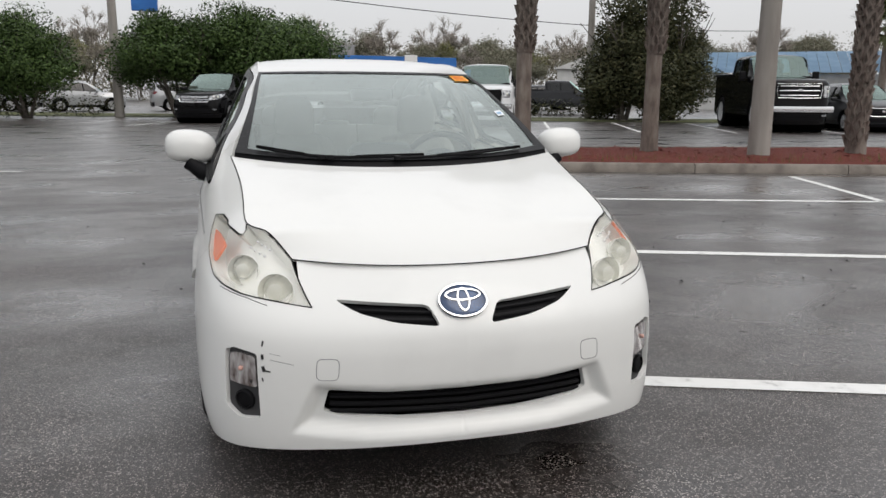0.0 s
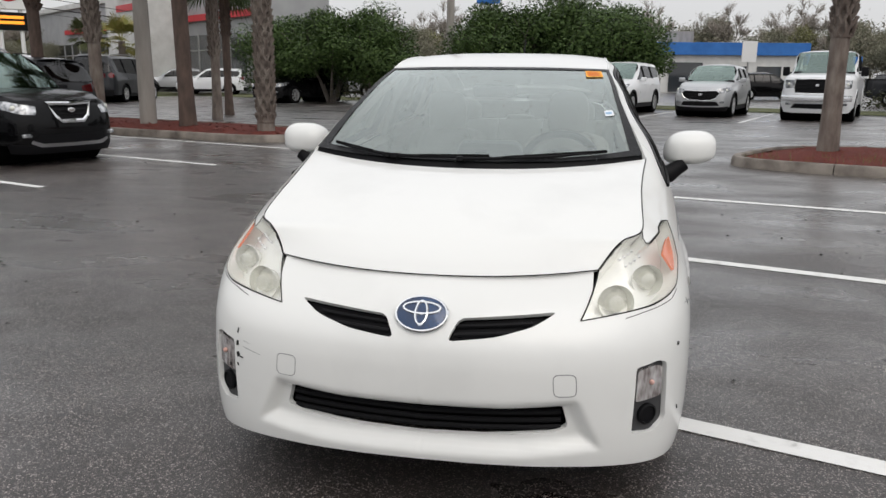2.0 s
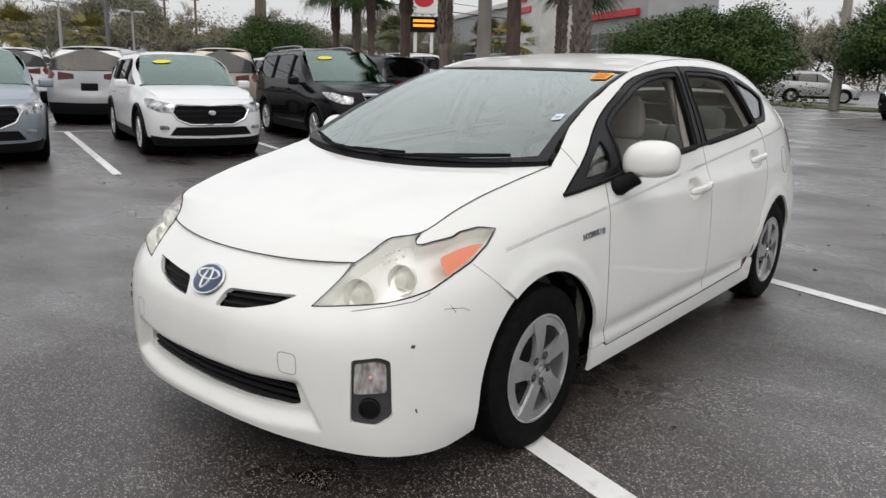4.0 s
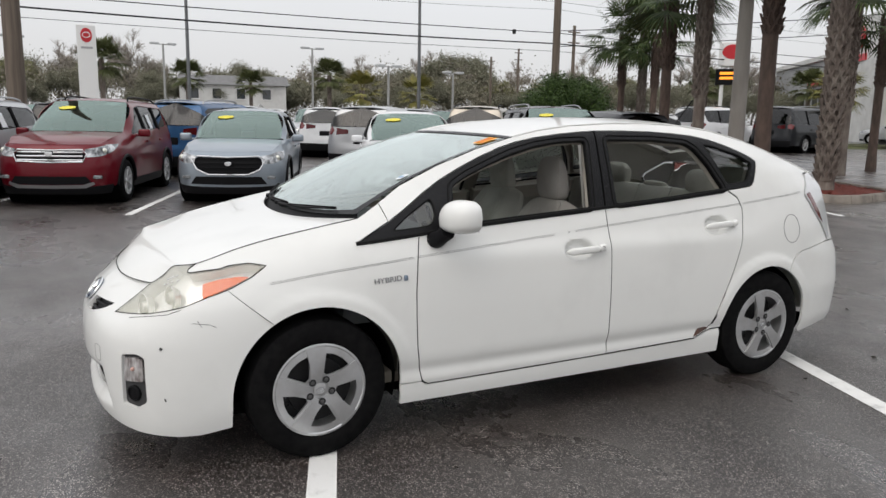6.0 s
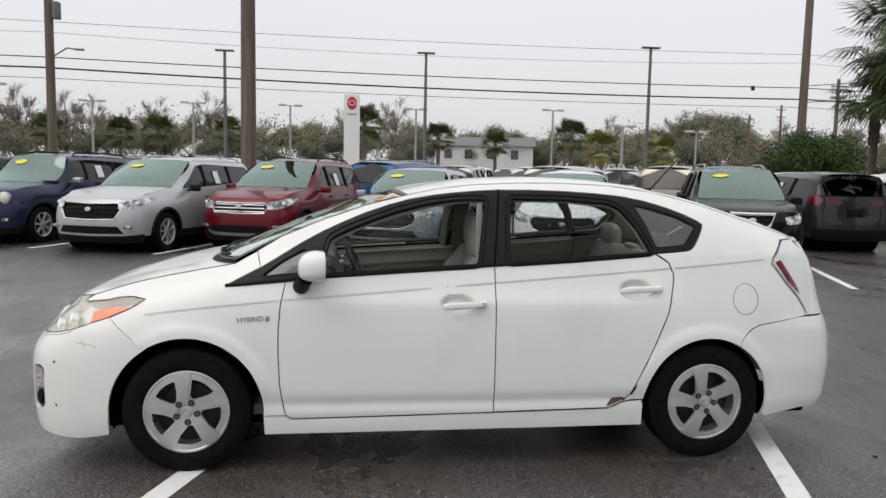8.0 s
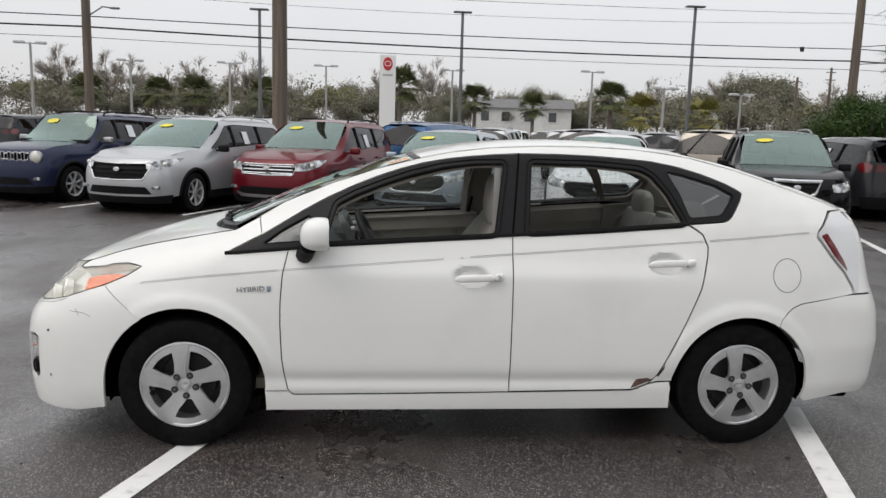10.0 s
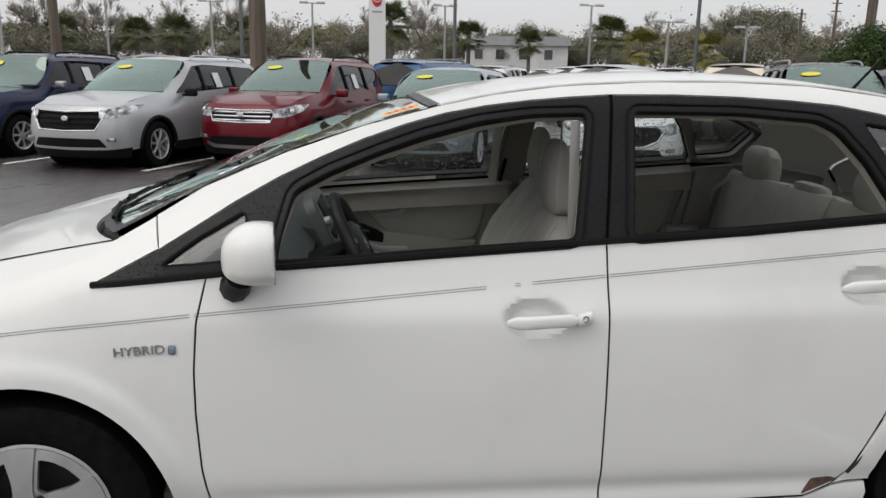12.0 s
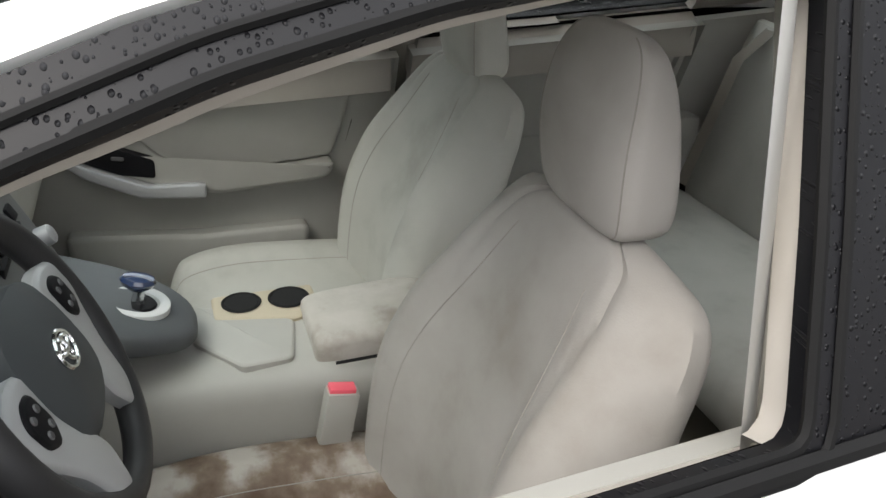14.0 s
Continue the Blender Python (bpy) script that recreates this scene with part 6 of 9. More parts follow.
card_plate("inner_handle", [(-0.428, 0.832), (-0.36, 0.842), (-0.315, 0.858), (-0.31, 0.885), (-0.296, 0.885), (-0.294, 0.845), (-0.32, 0.828), (-0.38, 0.822)], 0.028, 0.014, 0.004, M_SILVERP, cards[1], "silver inner door handle")
card_plate("map_pocket", [(-0.62, 0.56), (-0.30, 0.53), (-0.02, 0.53), (-0.04, 0.38), (-0.60, 0.38)], 0.04, 0.05, 0.014, M_BEIGE, cards[1], "beige map pocket")
rear_pad = card_plate("card_pad", [(0.33, 0.96), (1.0, 0.985), (0.98, 0.80), (0.90, 0.72), (0.35, 0.72)], 0.012, 0.02, 0.010, M_BEIGE, cards[1], "padded beige rear door insert")
bm = bmesh.new()
seal_ = [(0.165, 1.10), (0.15, 1.0), (0.115, 0.85), (0.074, 0.694), (0.04, 0.58), (0.0, 0.47), (-0.03, 0.36)]
tube(bm, [(-(float(skin.at(SY([q]))[0][0]) - 0.075), *q) for q in seal_], 0.009, 6)
part("door_seal", bm, M_SEAL, cards[1], "black rubber seal along the door's rear edge")
# belts and buckles
for x, y in ((0.125, 0.06), (-0.205, 0.26)):
    bm = bmesh.new()
    box(bm, (0.035, 0.055, 0.11), Matrix.Translation((x, y - 0.19, 0.60)) @ pose(0, 0, 0, -10, 0, 0), 0.008)
    bk = part("belt_buckle", bm, M_BEIGE, car, "beige belt buckle with a red button")
    bm = bmesh.new()
    box(bm, (0.024, 0.044, 0.012), Matrix.Translation((x, y - 0.182, 0.655)) @ pose(0, 0, 0, -10, 0, 0), 0.003)
    part("release_button", bm, mat("red_button", (0.8, 0.12, 0.16), 0.4), bk, "red release button")
for sgn in (-1, 1):
    bm = bmesh.new()
    rr_ = []
    for f in np.linspace(0, 1, 8):
        p = Vector((sgn * 0.63, 0.125, 1.355)).lerp(Vector((sgn * 0.735, 0.105, 0.97)), f)
        rr_.append([bm.verts.new(p + Vector((0.004 * sgn, -0.014, 0))), bm.verts.new(p + Vector((-0.018 * sgn, 0.020, 0)))])
    for a, b in zip(rr_, rr_[1:]):
        bm.faces.new((a[0], a[1], b[1], b[0]))
    part("seat_belt", bm, mat("belt_webbing", (0.40, 0.395, 0.37), 0.8), car, "beige belt webbing")
for sgn in (-1, 1):
    bm = bmesh.new()
    box(bm, (0.08, 0.18, 0.20), Matrix.Translation((sgn * 0.71, 1.03, 0.685)), 0.02)
    part("seat_side_trim", bm, M_BEIGE, car, "beige trim closing the rear seat's side")
    bm = bmesh.new()
    pts_ = [Vector((sgn * 0.56, 1.20, 1.06)), Vector((sgn * 0.555, 1.10, 0.98)), Vector((sgn * 0.56, 1.06, 0.82)), Vector((sgn * 0.58, 1.02, 0.62))]
    rr_ = [[bm.verts.new(p + Vector((-0.022, 0, 0))), bm.verts.new(p + Vector((0.022, 0, 0)))] for p in pts_]
    for a, b in zip(rr_, rr_[1:]):
        fc = bm.faces.new((a[0], a[1], b[1], b[0]))
    part("rear_belt", bm, M_BELT, car, "grey-beige rear belt webbing")
bm = bmesh.new()
box(bm, (1.5, 2.3, 0.06), Matrix.Translation((0, 0.05, 0.29)), 0.02)
part("cabin_carpet", bm, M_CARPET, car)
bm = bmesh.new()
box(bm, (1.36, 0.75, 0.04), Matrix.Translation((0, 1.62, 0.93)), 0.015)
part("luggage_shelf", bm, M_CARPET, car)
bm = bmesh.new()
box(bm, (0.22, 0.03, 0.06), Matrix.Translation((0, -0.42, 1.285)) @ pose(0, 0, 0, 12, 0, 0), 0.02, 3)
part("rear_view_mirror", bm, M_BLACK, car, "inner mirror under the windscreen")

# ---- the lot ----
# lot axes: u runs along the driving lane, v across it
LA = radians(-20)


def lot(u, v):
    return (math.cos(LA) * u - math.sin(LA) * v, math.sin(LA) * u + math.cos(LA) * v)


def asphalt():
    m = mat("wet_asphalt", (0.05, 0.05, 0.05), 0.4)
    n, l, b = nodes_of(m)
    b.inputs["Specular IOR Level"].default_value = 0.5
    b.inputs["IOR"].default_value = 1.62
    fine = texture(m, "voronoi", 240.0)
    sep, grit = n.new("ShaderNodeSeparateColor"), n.new("ShaderNodeValToRGB")
    l.new(fine.outputs["Color"], sep.inputs[0])
    e = grit.color_ramp.elements
    e[0].position, e[0].color = 0.0, (0.011, 0.0088, 0.008, 1)
    e[1].position, e[1].color = 0.87, (0.034, 0.0275, 0.025, 1)
    e2 = e.new(0.975)
    e2.color = (0.48, 0.44, 0.41, 1)
    l.new(sep.outputs[0], grit.inputs[0])
    big = texture(m, "noise", 0.35, 6.0)
    tone = n.new("ShaderNodeValToRGB")
    t = tone.color_ramp.elements
    t[0].position, t[0].color = 0.35, (0.72, 0.70, 0.69, 1)
    t[1].position, t[1].color = 0.68, (1.25, 1.2, 1.18, 1)
    l.new(big.outputs["Fac"], tone.inputs[0])
    mul = n.new("ShaderNodeMixRGB")
    mul.blend_type, mul.inputs["Fac"].default_value = "MULTIPLY", 1.0
    l.new(grit.outputs[0], mul.inputs["Color1"])
    l.new(tone.outputs[0], mul.inputs["Color2"])
    chips = texture(m, "voronoi", 95.0)
    csep, near_, pick, both_, pale = n.new("ShaderNodeSeparateColor"), n.new("ShaderNodeMath"), n.new("ShaderNodeMath"), n.new("ShaderNodeMath"), n.new("ShaderNodeMixRGB")
    near_.operation, near_.inputs[1].default_value = "LESS_THAN", 0.36
    pick.operation, pick.inputs[1].default_value = "GREATER_THAN", 0.84
    both_.operation = "MULTIPLY"
    l.new(chips.outputs["Color"], csep.inputs[0])
    l.new(chips.outputs["Distance"], near_.inputs[0])
    l.new(csep.outputs[0], pick.inputs[0])
    l.new(near_.outputs[0], both_.inputs[0])
    l.new(pick.outputs[0], both_.inputs[1])
    l.new(both_.outputs[0], pale.inputs["Fac"])
    l.new(mul.outputs[0], pale.inputs["Color1"])
    pale.inputs["Color2"].default_value = (0.34, 0.31, 0.29, 1)
    l.new(pale.outputs[0], b.inputs["Base Color"])
    # films of water: smoother in broad patches
    wet = texture(m, "noise", 0.55, 5.0, (1.0, 1.7, 1.0))
    rr = n.new("ShaderNodeMapRange")
    rr.inputs["From Min"].default_value, rr.inputs["From Max"].default_value = 0.40, 0.64
    rr.inputs["To Min"].default_value, rr.inputs["To Max"].default_value = 0.42, 0.2
    l.new(wet.outputs["Fac"], rr.inputs["Value"])
    l.new(rr.outputs[0], b.inputs["Roughness"])
    bs = n.new("ShaderNodeMapRange")
    bs.inputs["From Min"].default_value, bs.inputs["From Max"].default_value = 0.40, 0.66
    bs.inputs["To Min"].default_value, bs.inputs["To Max"].default_value = 0.7, 0.15
    l.new(wet.outputs["Fac"], bs.inputs["Value"])
    bp = n.new("ShaderNodeBump")
    bp.inputs["Distance"].default_value = 0.006
    l.new(bs.outputs[0], bp.inputs["Strength"])
    l.new(fine.outputs["Distance"], bp.inputs["Height"])
    l.new(bp.outputs[0], b.inputs["Normal"])
    # a thin film of water over the stones
    ripple, soft_bump, cw, cr = texture(m, "noise", 26.0, 3.0), n.new("ShaderNodeBump"), n.new("ShaderNodeMapRange"), n.new("ShaderNodeMapRange")
    soft_bump.inputs["Strength"].default_value, soft_bump.inputs["Distance"].default_value = 0.5, 0.006
    l.new(ripple.outputs["Fac"], soft_bump.inputs["Height"])
    l.new(soft_bump.outputs[0], b.inputs["Coat Normal"])
    for q, lo_, hi_ in ((cw, 0.4, 1.0), (cr, 0.42, 0.27)):
        q.inputs["From Min"].default_value, q.inputs["From Max"].default_value = 0.36, 0.62
        q.inputs["To Min"].default_value, q.inputs["To Max"].default_value = lo_, hi_
        l.new(wet.outputs["Fac"], q.inputs["Value"])
    l.new(cw.outputs[0], b.inputs["Coat Weight"])
    l.new(cr.outputs[0], b.inputs["Coat Roughness"])
    b.inputs["Coat IOR"].default_value = 1.4
    return m


M_ASPHALT = asphalt()
M_LINE = vary(mat("worn_line_paint", (0.7, 0.7, 0.68), 0.5), [(0.35, 0.35, 0.34), (0.68, 0.68, 0.66), (0.76, 0.76, 0.74)], 9, 8.0, span=(0.28, 0.5), bump=0.5, bump_scale=120, bump_dist=0.004)
M_KERB = vary(mat("kerb_concrete", (0.3, 0.28, 0.25), 0.7), [(0.09, 0.075, 0.062), (0.20, 0.175, 0.15), (0.28, 0.25, 0.215)], 3, 7.0, bump=0.3, bump_scale=60)
M_MULCH = vary(mat("red_mulch", (0.2, 0.035, 0.02), 0.9), [(0.04, 0.010, 0.007), (0.15, 0.026, 0.016), (0.25, 0.055, 0.035)], 30, 8.0, bump=1.0, bump_scale=45, bump_dist=0.05)
M_GRASS = vary(mat("lawn", (0.07, 0.09, 0.03), 0.9), [(0.05, 0.06, 0.02), (0.11, 0.12, 0.04)], 3, 8.0, bump=0.6, bump_scale=40, bump_dist=0.03)

bm = bmesh.new()
lathe(bm, [(r, 0.0) for r in (0.0, 12.0, 40.0, 120.0, 600.0, 2500.0)], 48)
bmesh.ops.recalc_face_normals(bm, faces=bm.faces)
ground = tagged(part("ground", bm, M_ASPHALT, None), "wet dark asphalt with pale grit and water films", "ground", kind="structure")
if ground.data.polygons[0].normal.z < 0:
    ground.data.flip_normals()


def strip(name, pts, width, material, z=0.004, label="", cat="marking"):
    bm = bmesh.new()
    p = [Vector((*q, 0)) for q in pts]
    ra, rb = [], []
    for i, q in enumerate(p):
        t = (p[min(i + 1, len(p) - 1)] - p[max(i - 1, 0)]).normalized()
        s = Vector((-t.y, t.x, 0)) * width / 2
        ra.append(bm.verts.new(q + s + Vector((0, 0, z))))
        rb.append(bm.verts.new(q - s + Vector((0, 0, z))))
    for i in range(len(p) - 1):
        bm.faces.new((rb[i], rb[i + 1], ra[i + 1], ra[i]))
    return tagged(part(name, bm, material, None, smooth=False), label or "worn white parking line on wet asphalt", cat, kind="structure")


# lines beside the hatchback
for a, b in (((0.55, -1.24), (6.2, -3.2)), ((0.3, 1.94), (6.6, -0.16)), ((1.06, 4.94), (7.0, 3.22)), ((6.93, 3.24), (7.75, 5.95))):
    strip("parking_line", [a, ((a[0] + b[0]) / 2, (a[1] + b[1]) / 2), b], 0.12, M_LINE)
# the row of parked cars: stall lines along u
for v in (-14.6, -11.8, -8.95, -6.5, -4.05, -1.3, 1.55, 4.35, 7.0):
    strip("stall_line", [lot(-6.9, v), lot(-13.5, v)], 0.11, M_LINE)
strip("stall_end_line", [lot(-13.5, -14.6), lot(-13.5, 7.0)], 0.10, M_LINE)
for u in (-22.8, -19.6, -15.6, -12.9, -9.3, -5.9, -2.3, 2.0, 4.9, 8.0, 11.5, 14.5):
    strip("stall_line", [lot(u, 21.6), lot(u, 29.4)], 0.11, M_LINE)


def island(name, outline, material_top, label, height=0.15, grass=False):
    """A kerbed bed: a rounded kerb of real height, in lengths with joints, round a heap of mulch."""
    o = resample(rounded(outline, 1.3, 8), 0.25)
    area = np.sum(o[:, 0] * np.roll(o[:, 1], -1) - np.roll(o[:, 0], -1) * o[:, 1])
    if area < 0:
        o = o[::-1]
    root = thing(name, label, "planting bed", kind="structure")
    prof = [(0.0, 0.0), (0.012, height - 0.03), (0.035, height), (0.14, height), (0.15, height - 0.04)]
    n = len(o)
    per = 10
    rings = [inset(o, d) for d, _ in prof]
    for s0 in range(0, n, per):
        bm = bmesh.new()
        cols = []
        m_ = min(per, n - s0)
        for k in range(m_ + 1):
            i = (s0 + k) % n
            j = (i + 1) % n if k == 0 else (i - 1) % n
            f = 0.03 if k in (0, m_) else 0.0
            cols.append([bm.verts.new((*(rings[q][i] * (1 - f) + rings[q][j] * f), prof[q][1])) for q in range(len(prof))])
        for a, b in zip(cols, cols[1:]):
            for q in range(len(prof) - 1):
                bm.faces.new((a[q], b[q], b[q + 1], a[q + 1]))
        bm.faces.new(cols[0])
        bm.faces.new(cols[-1][::-1])
        bmesh.ops.recalc_face_normals(bm, faces=bm.faces)
        part("kerb_stone", bm, M_KERB, root)
    inn = inset(o, 0.145)
    v, f = flat_mesh(inn, [], 0.22)
    rim = np.min(np.linalg.norm(v[:, None] - inn[None], axis=2), axis=1)
    z = height - 0.05 + np.minimum(rim, 0.8) * 0.12 + np.array([0.04 * noise.noise(Vector((a * 2, b * 2, 0))) for a, b in v]) * np.minimum(rim * 3, 1)
    part("bed_top", mesh_of(np.column_stack([v, z]), [t if np.cross(v[t[1]] - v[t[0]], v[t[2]] - v[t[0]]) > 0 else t[::-1] for t in f]), material_top, root)
    # chips of bark, or blades, over the bed
    rnd = random.Random(len(name) + int(o[0][0] * 10))
    bm = bmesh.new()
    pts = [p for p in ((rnd.uniform(inn[:, 0].min(), inn[:, 0].max()), rnd.uniform(inn[:, 1].min(), inn[:, 1].max())) for _ in range(9000))]
    pts = np.array(pts)
    pts = pts[inside(pts, inn)][:2600]
    for x, y in pts:
        k = int(np.argmin((v[:, 0] - x) ** 2 + (v[:, 1] - y) ** 2))
        a, s = rnd.uniform(0, 6.28), rnd.uniform(0.02, 0.055)
        c = Vector((x, y, z[k] + 0.012))
        d = Vector((math.cos(a), math.sin(a), rnd.uniform(-0.4, 0.4))) * s
        w = Vector((-math.sin(a), math.cos(a), rnd.uniform(-0.3, 0.3))) * s * 0.35
        bm.faces.new([bm.verts.new(c + q) for q in (d + w, d - w, -d - w, -d + w)])
    ob = part("bark_chips", bm, material_top, root, smooth=False)
    ob["kind"] = "stuff"
    return root


island("mulch_bed", [(2.5, 8.3), (4.4, 7.35), (16.0, 4.1), (30.0, 0.3), (31.5, 5.2), (17.0, 9.0), (4.2, 11.2)], M_MULCH, "long kerbed bed of red bark mulch")
island("mulch_bed", [(-5.2, 10.7), (-6.2, 10.15), (-13.0, 12.4), (-22.0, 15.6), (-24.0, 18.8), (-13.0, 15.6), (-5.6, 13.0)], M_MULCH, "kerbed bed of red bark mulch with palms")
# lawn behind the far row, road beyond
strip("lawn", [lot(-45, 32.0), lot(0, 32.0), lot(40, 32.0)], 4.6, M_GRASS, 0.02, "damp lawn strip behind the parking row", "lawn")
strip("lawn_kerb", [lot(-45, 29.7), lot(0, 29.7), lot(40, 29.7)], 0.16, M_KERB, 0.09, "low concrete kerb along the lawn", "kerb")
strip("verge", [lot(-38, 60.0), lot(-38, 20.0), lot(-38, -60.0)], 5.0, M_GRASS, 0.02, "grass verge along the road", "lawn")

# crumbs and leaves on the asphalt
rnd = random.Random(5)
bm = bmesh.new()
for _ in range(420):
    x, y = rnd.uniform(-12, 8), rnd.uniform(-5, 12)
    s, a = rnd.uniform(0.006, 0.022), rnd.uniform(0, 6.28)
    c, d, w = Vector((x, y, 0.006)), Vector((math.cos(a), math.sin(a), 0)) * s, Vector((-math.sin(a), math.cos(a), 0.3)) * s * 0.6
    top = bm.verts.new(c + Vector((0, 0, s * 0.5)))
    ring = [bm.verts.new(c + q) for q in (d, w, -d, -w)]
    for i in range(4):
        bm.faces.new((ring[i], ring[(i + 1) % 4], top))
tagged(part("litter", bm, mat("dark_crumbs", (0.02, 0.017, 0.014), 0.8), None), "dark crumbs, twigs and leaf bits on the asphalt", "litter", kind="stuff")

# ---- parked cars ----
TINTED = M_TINT


def parked_car(name, label, at, group, color, L=4.6, W=1.85, H=1.68, wb=2.68, fo=0.90, wr=0.345, kind="suv", clad=None, grille=None, lamp=None, rails=False, sticker=False, wheel_style="seven",
               hood=(0.90, 1.08), belt=(1.06, 1.16), cowl=None, roof_front=None, chrome_bar=False, bar_color=None, tail=None, bed=None, rim=None, lower_black=True, wheel_metal=None, tag=False, far=False, rim_r=0.013, mirror=None, skid=False, slots=False):
    root = thing(name, label, "pickup truck" if kind == "pickup" else "car", group)
    yf, yr = -wb / 2 - fo, L - wb / 2 - fo
    hw = W / 2
    cowl = cowl if cowl is not None else -wb / 2 + 0.40
    rf = roof_front if roof_front is not None else cowl + 0.82
    z0, z1 = hood
    b0, b1 = belt
    cab = yr if bed is None else bed
    rr = cab - (0.34 if kind == "suv" else 0.05 if kind == "pickup" else 0.95)
    ends = rr + (0.22 if kind == "suv" else 0.05 if kind == "pickup" else 0.5)
    k = 0.10 if kind == "pickup" else 0.20
    plan = [(0, yf), (hw * 0.4, yf + 0.02), (hw * 0.7, yf + 0.09), (hw * 0.87, yf + 0.24), (hw * 0.95, yf + 0.48), (hw * 0.985, yf + 0.9), (hw, 0), (hw * 0.985, yr - 0.7), (hw * 0.95, yr - 0.28), (hw * 0.86, yr - 0.1), (hw * 0.6, yr - 0.02), (0, yr)]
    low = [(0.1, 0.10), (0.22, 0.045), (0.34, 0.01), (0.5, 0.0), (0.72, 0.0), (0.88, 0.015), (b0 - 0.02, 0.05)]
    up = [(b0 + 0.12, 0.09), (H - 0.17, 0.09 + k * 0.62 * (H - b0) / 0.62), (H - 0.08, 0.14 + k * 0.8), (H - 0.04, 0.24 + k * 0.8)]
    nose = [(0.1, 0.14), (0.22, 0.05), (0.35, 0.02), (0.5, 0.0), (0.65, 0.005), (0.78, 0.03), (z0 - 0.04, 0.08), (z0, 0.13), (z0 + 0.08, 0.26)]
    if kind == "pickup":
        nose = [(0.1, 0.1), (0.3, 0.03), (0.5, 0.0), (z0 - 0.2, 0.015), (z0 - 0.05, 0.04), (z0, 0.09), (z0 + 0.06, 0.2)]
    wing = [(0.1, 0.1), (0.22, 0.04), (0.4, 0.0), (0.75, 0.0), (z0 - 0.05, 0.03), (z0 + 0.02, 0.075), (z1 - 0.03, 0.14), (z1 + 0.02, 0.22)]
    back = [(0.1, 0.15), (0.25, 0.05), (0.4, 0.0), (0.62, 0.005), (0.75, 0.05), (b1, 0.07), (H - 0.3, 0.22), (H - 0.1, 0.34)] if kind == "suv" else [(0.1, 0.15), (0.25, 0.05), (0.4, 0.0), (0.7, 0.02), (b1, 0.05), (H - 0.3, 0.3)]
    sk = Shell(plan, [(yf, nose), (yf + 0.3, nose), (yf + 0.62, wing), (cowl - 0.05, wing), (cowl + 0.35, low + up), (0.4, low + up), (min(rr, yr - 0.5), low + up), (yr - 0.2, low + up), (yr, back)], zmax=H + 0.2)
    SYk, SXk = sk.side, sk.front

    def put(nm, vf, material, two=True, parent=None, lab=""):
        a = part(nm, solid(*vf, nm), material, parent or root, lab)
        if two:
            part(nm, solid(*mirrored(*vf), nm), material, parent or root, lab)
        return a

    def one(nm, vf, material, parent=None, lab=""):
        return part(nm, solid(*joined(vf, mirrored(*vf)), nm), material, parent or root, lab)

    ar = wr + 0.055
    fa, ra = (-wb / 2, wr), (wb / 2, wr)
    sill = 0.24 if kind != "pickup" else 0.42
    # seams
    hood_y = [yf + 0.30, yf + 0.45, (yf + cowl) / 2, cowl]
    seam = [(hood_y[0], z0 + 0.005), (hood_y[1], z0 + 0.045), (hood_y[2], z0 + (z1 - z0) * 0.62), (hood_y[3], z1)]
    e3 = [tuple(q) for q in sk.at(SYk(seam))]
    yh = sk.at([(0.0, z0)])[0][1]
    mid = [(0, yh, z0), (0, yh + 0.18, z0 + 0.055), (0, (yh + cowl) / 2, z0 + (z1 - z0) * 0.68 + 0.02), (0, cowl - 0.14, z1 + 0.015)]
    part("hood", solid(*sheet(mid, e3, 15, 17, 2.3, 0.01), "hood"), color, root)
    a_pil = [(cowl + 0.01, z1 + 0.012), (cowl + 0.3, z1 + (H - 0.07 - z1) * 0.40), (rf, H - 0.075)]
    if kind != "pickup":
        roofl = [(rf, H - 0.075), (rf + 0.3, H - 0.05), ((rf + rr) / 2, H - 0.045), (rr - 0.2, H - 0.07), (rr, H - 0.095)]
    else:
        roofl = [(rf, H - 0.075), (rf + 0.3, H - 0.05), ((rf + rr) / 2, H - 0.045), (rr - 0.1, H - 0.05), (rr, H - 0.06)]
    e4 = [tuple(q) for q in sk.at(SYk(a_pil))]
    m4 = [(0, cowl - 0.10, z1 + 0.02), (0, cowl + 0.24, z1 + (H - z1) * 0.42), (0, rf - 0.03, H - 0.05)]
    g = part("windshield", solid(*sheet(m4, e4, 11, 9, 2.3, 0.0), "windshield"), M_MIDGLASS, root)
    e5 = [tuple(q) for q in sk.at(SYk(roofl))]
    m5 = [(0, rf - 0.03, H - 0.05), (0, rf + 0.3, H - 0.012), (0, (rf + rr) / 2, H), (0, rr - 0.2, H - 0.02), (0, rr + 0.02, H - 0.045)]
    part("roof", solid(*sheet(m5, e5, 11, 15, 3.0, 0.012), "roof"), color, root)
    # side
    tops = SYk(seam[0:]) + SYk(a_pil) + SYk(roofl[1:])
    if kind == "pickup":
        rear_edge = SYk([(rr + 0.03, b1 + 0.08), (cab + 0.06, b1 + 0.06), (yr - 0.06, b1 + 0.06), (yr - 0.05, 0.55)])
    elif kind == "suv":
        rear_edge = SYk([(rr + 0.06, H - 0.12), (yr - 0.28, b1 + 0.18), (yr - 0.2, b1), (yr - 0.14, 0.72), (yr - 0.13, 0.30)])
    else:
        rear_edge = SYk([(rr + 0.45, b1 + 0.12), (yr - 0.35, b1 + 0.03), (yr - 0.16, b1 - 0.05), (yr - 0.13, 0.7), (yr - 0.13, 0.3)])
    head_y = yf + 0.34
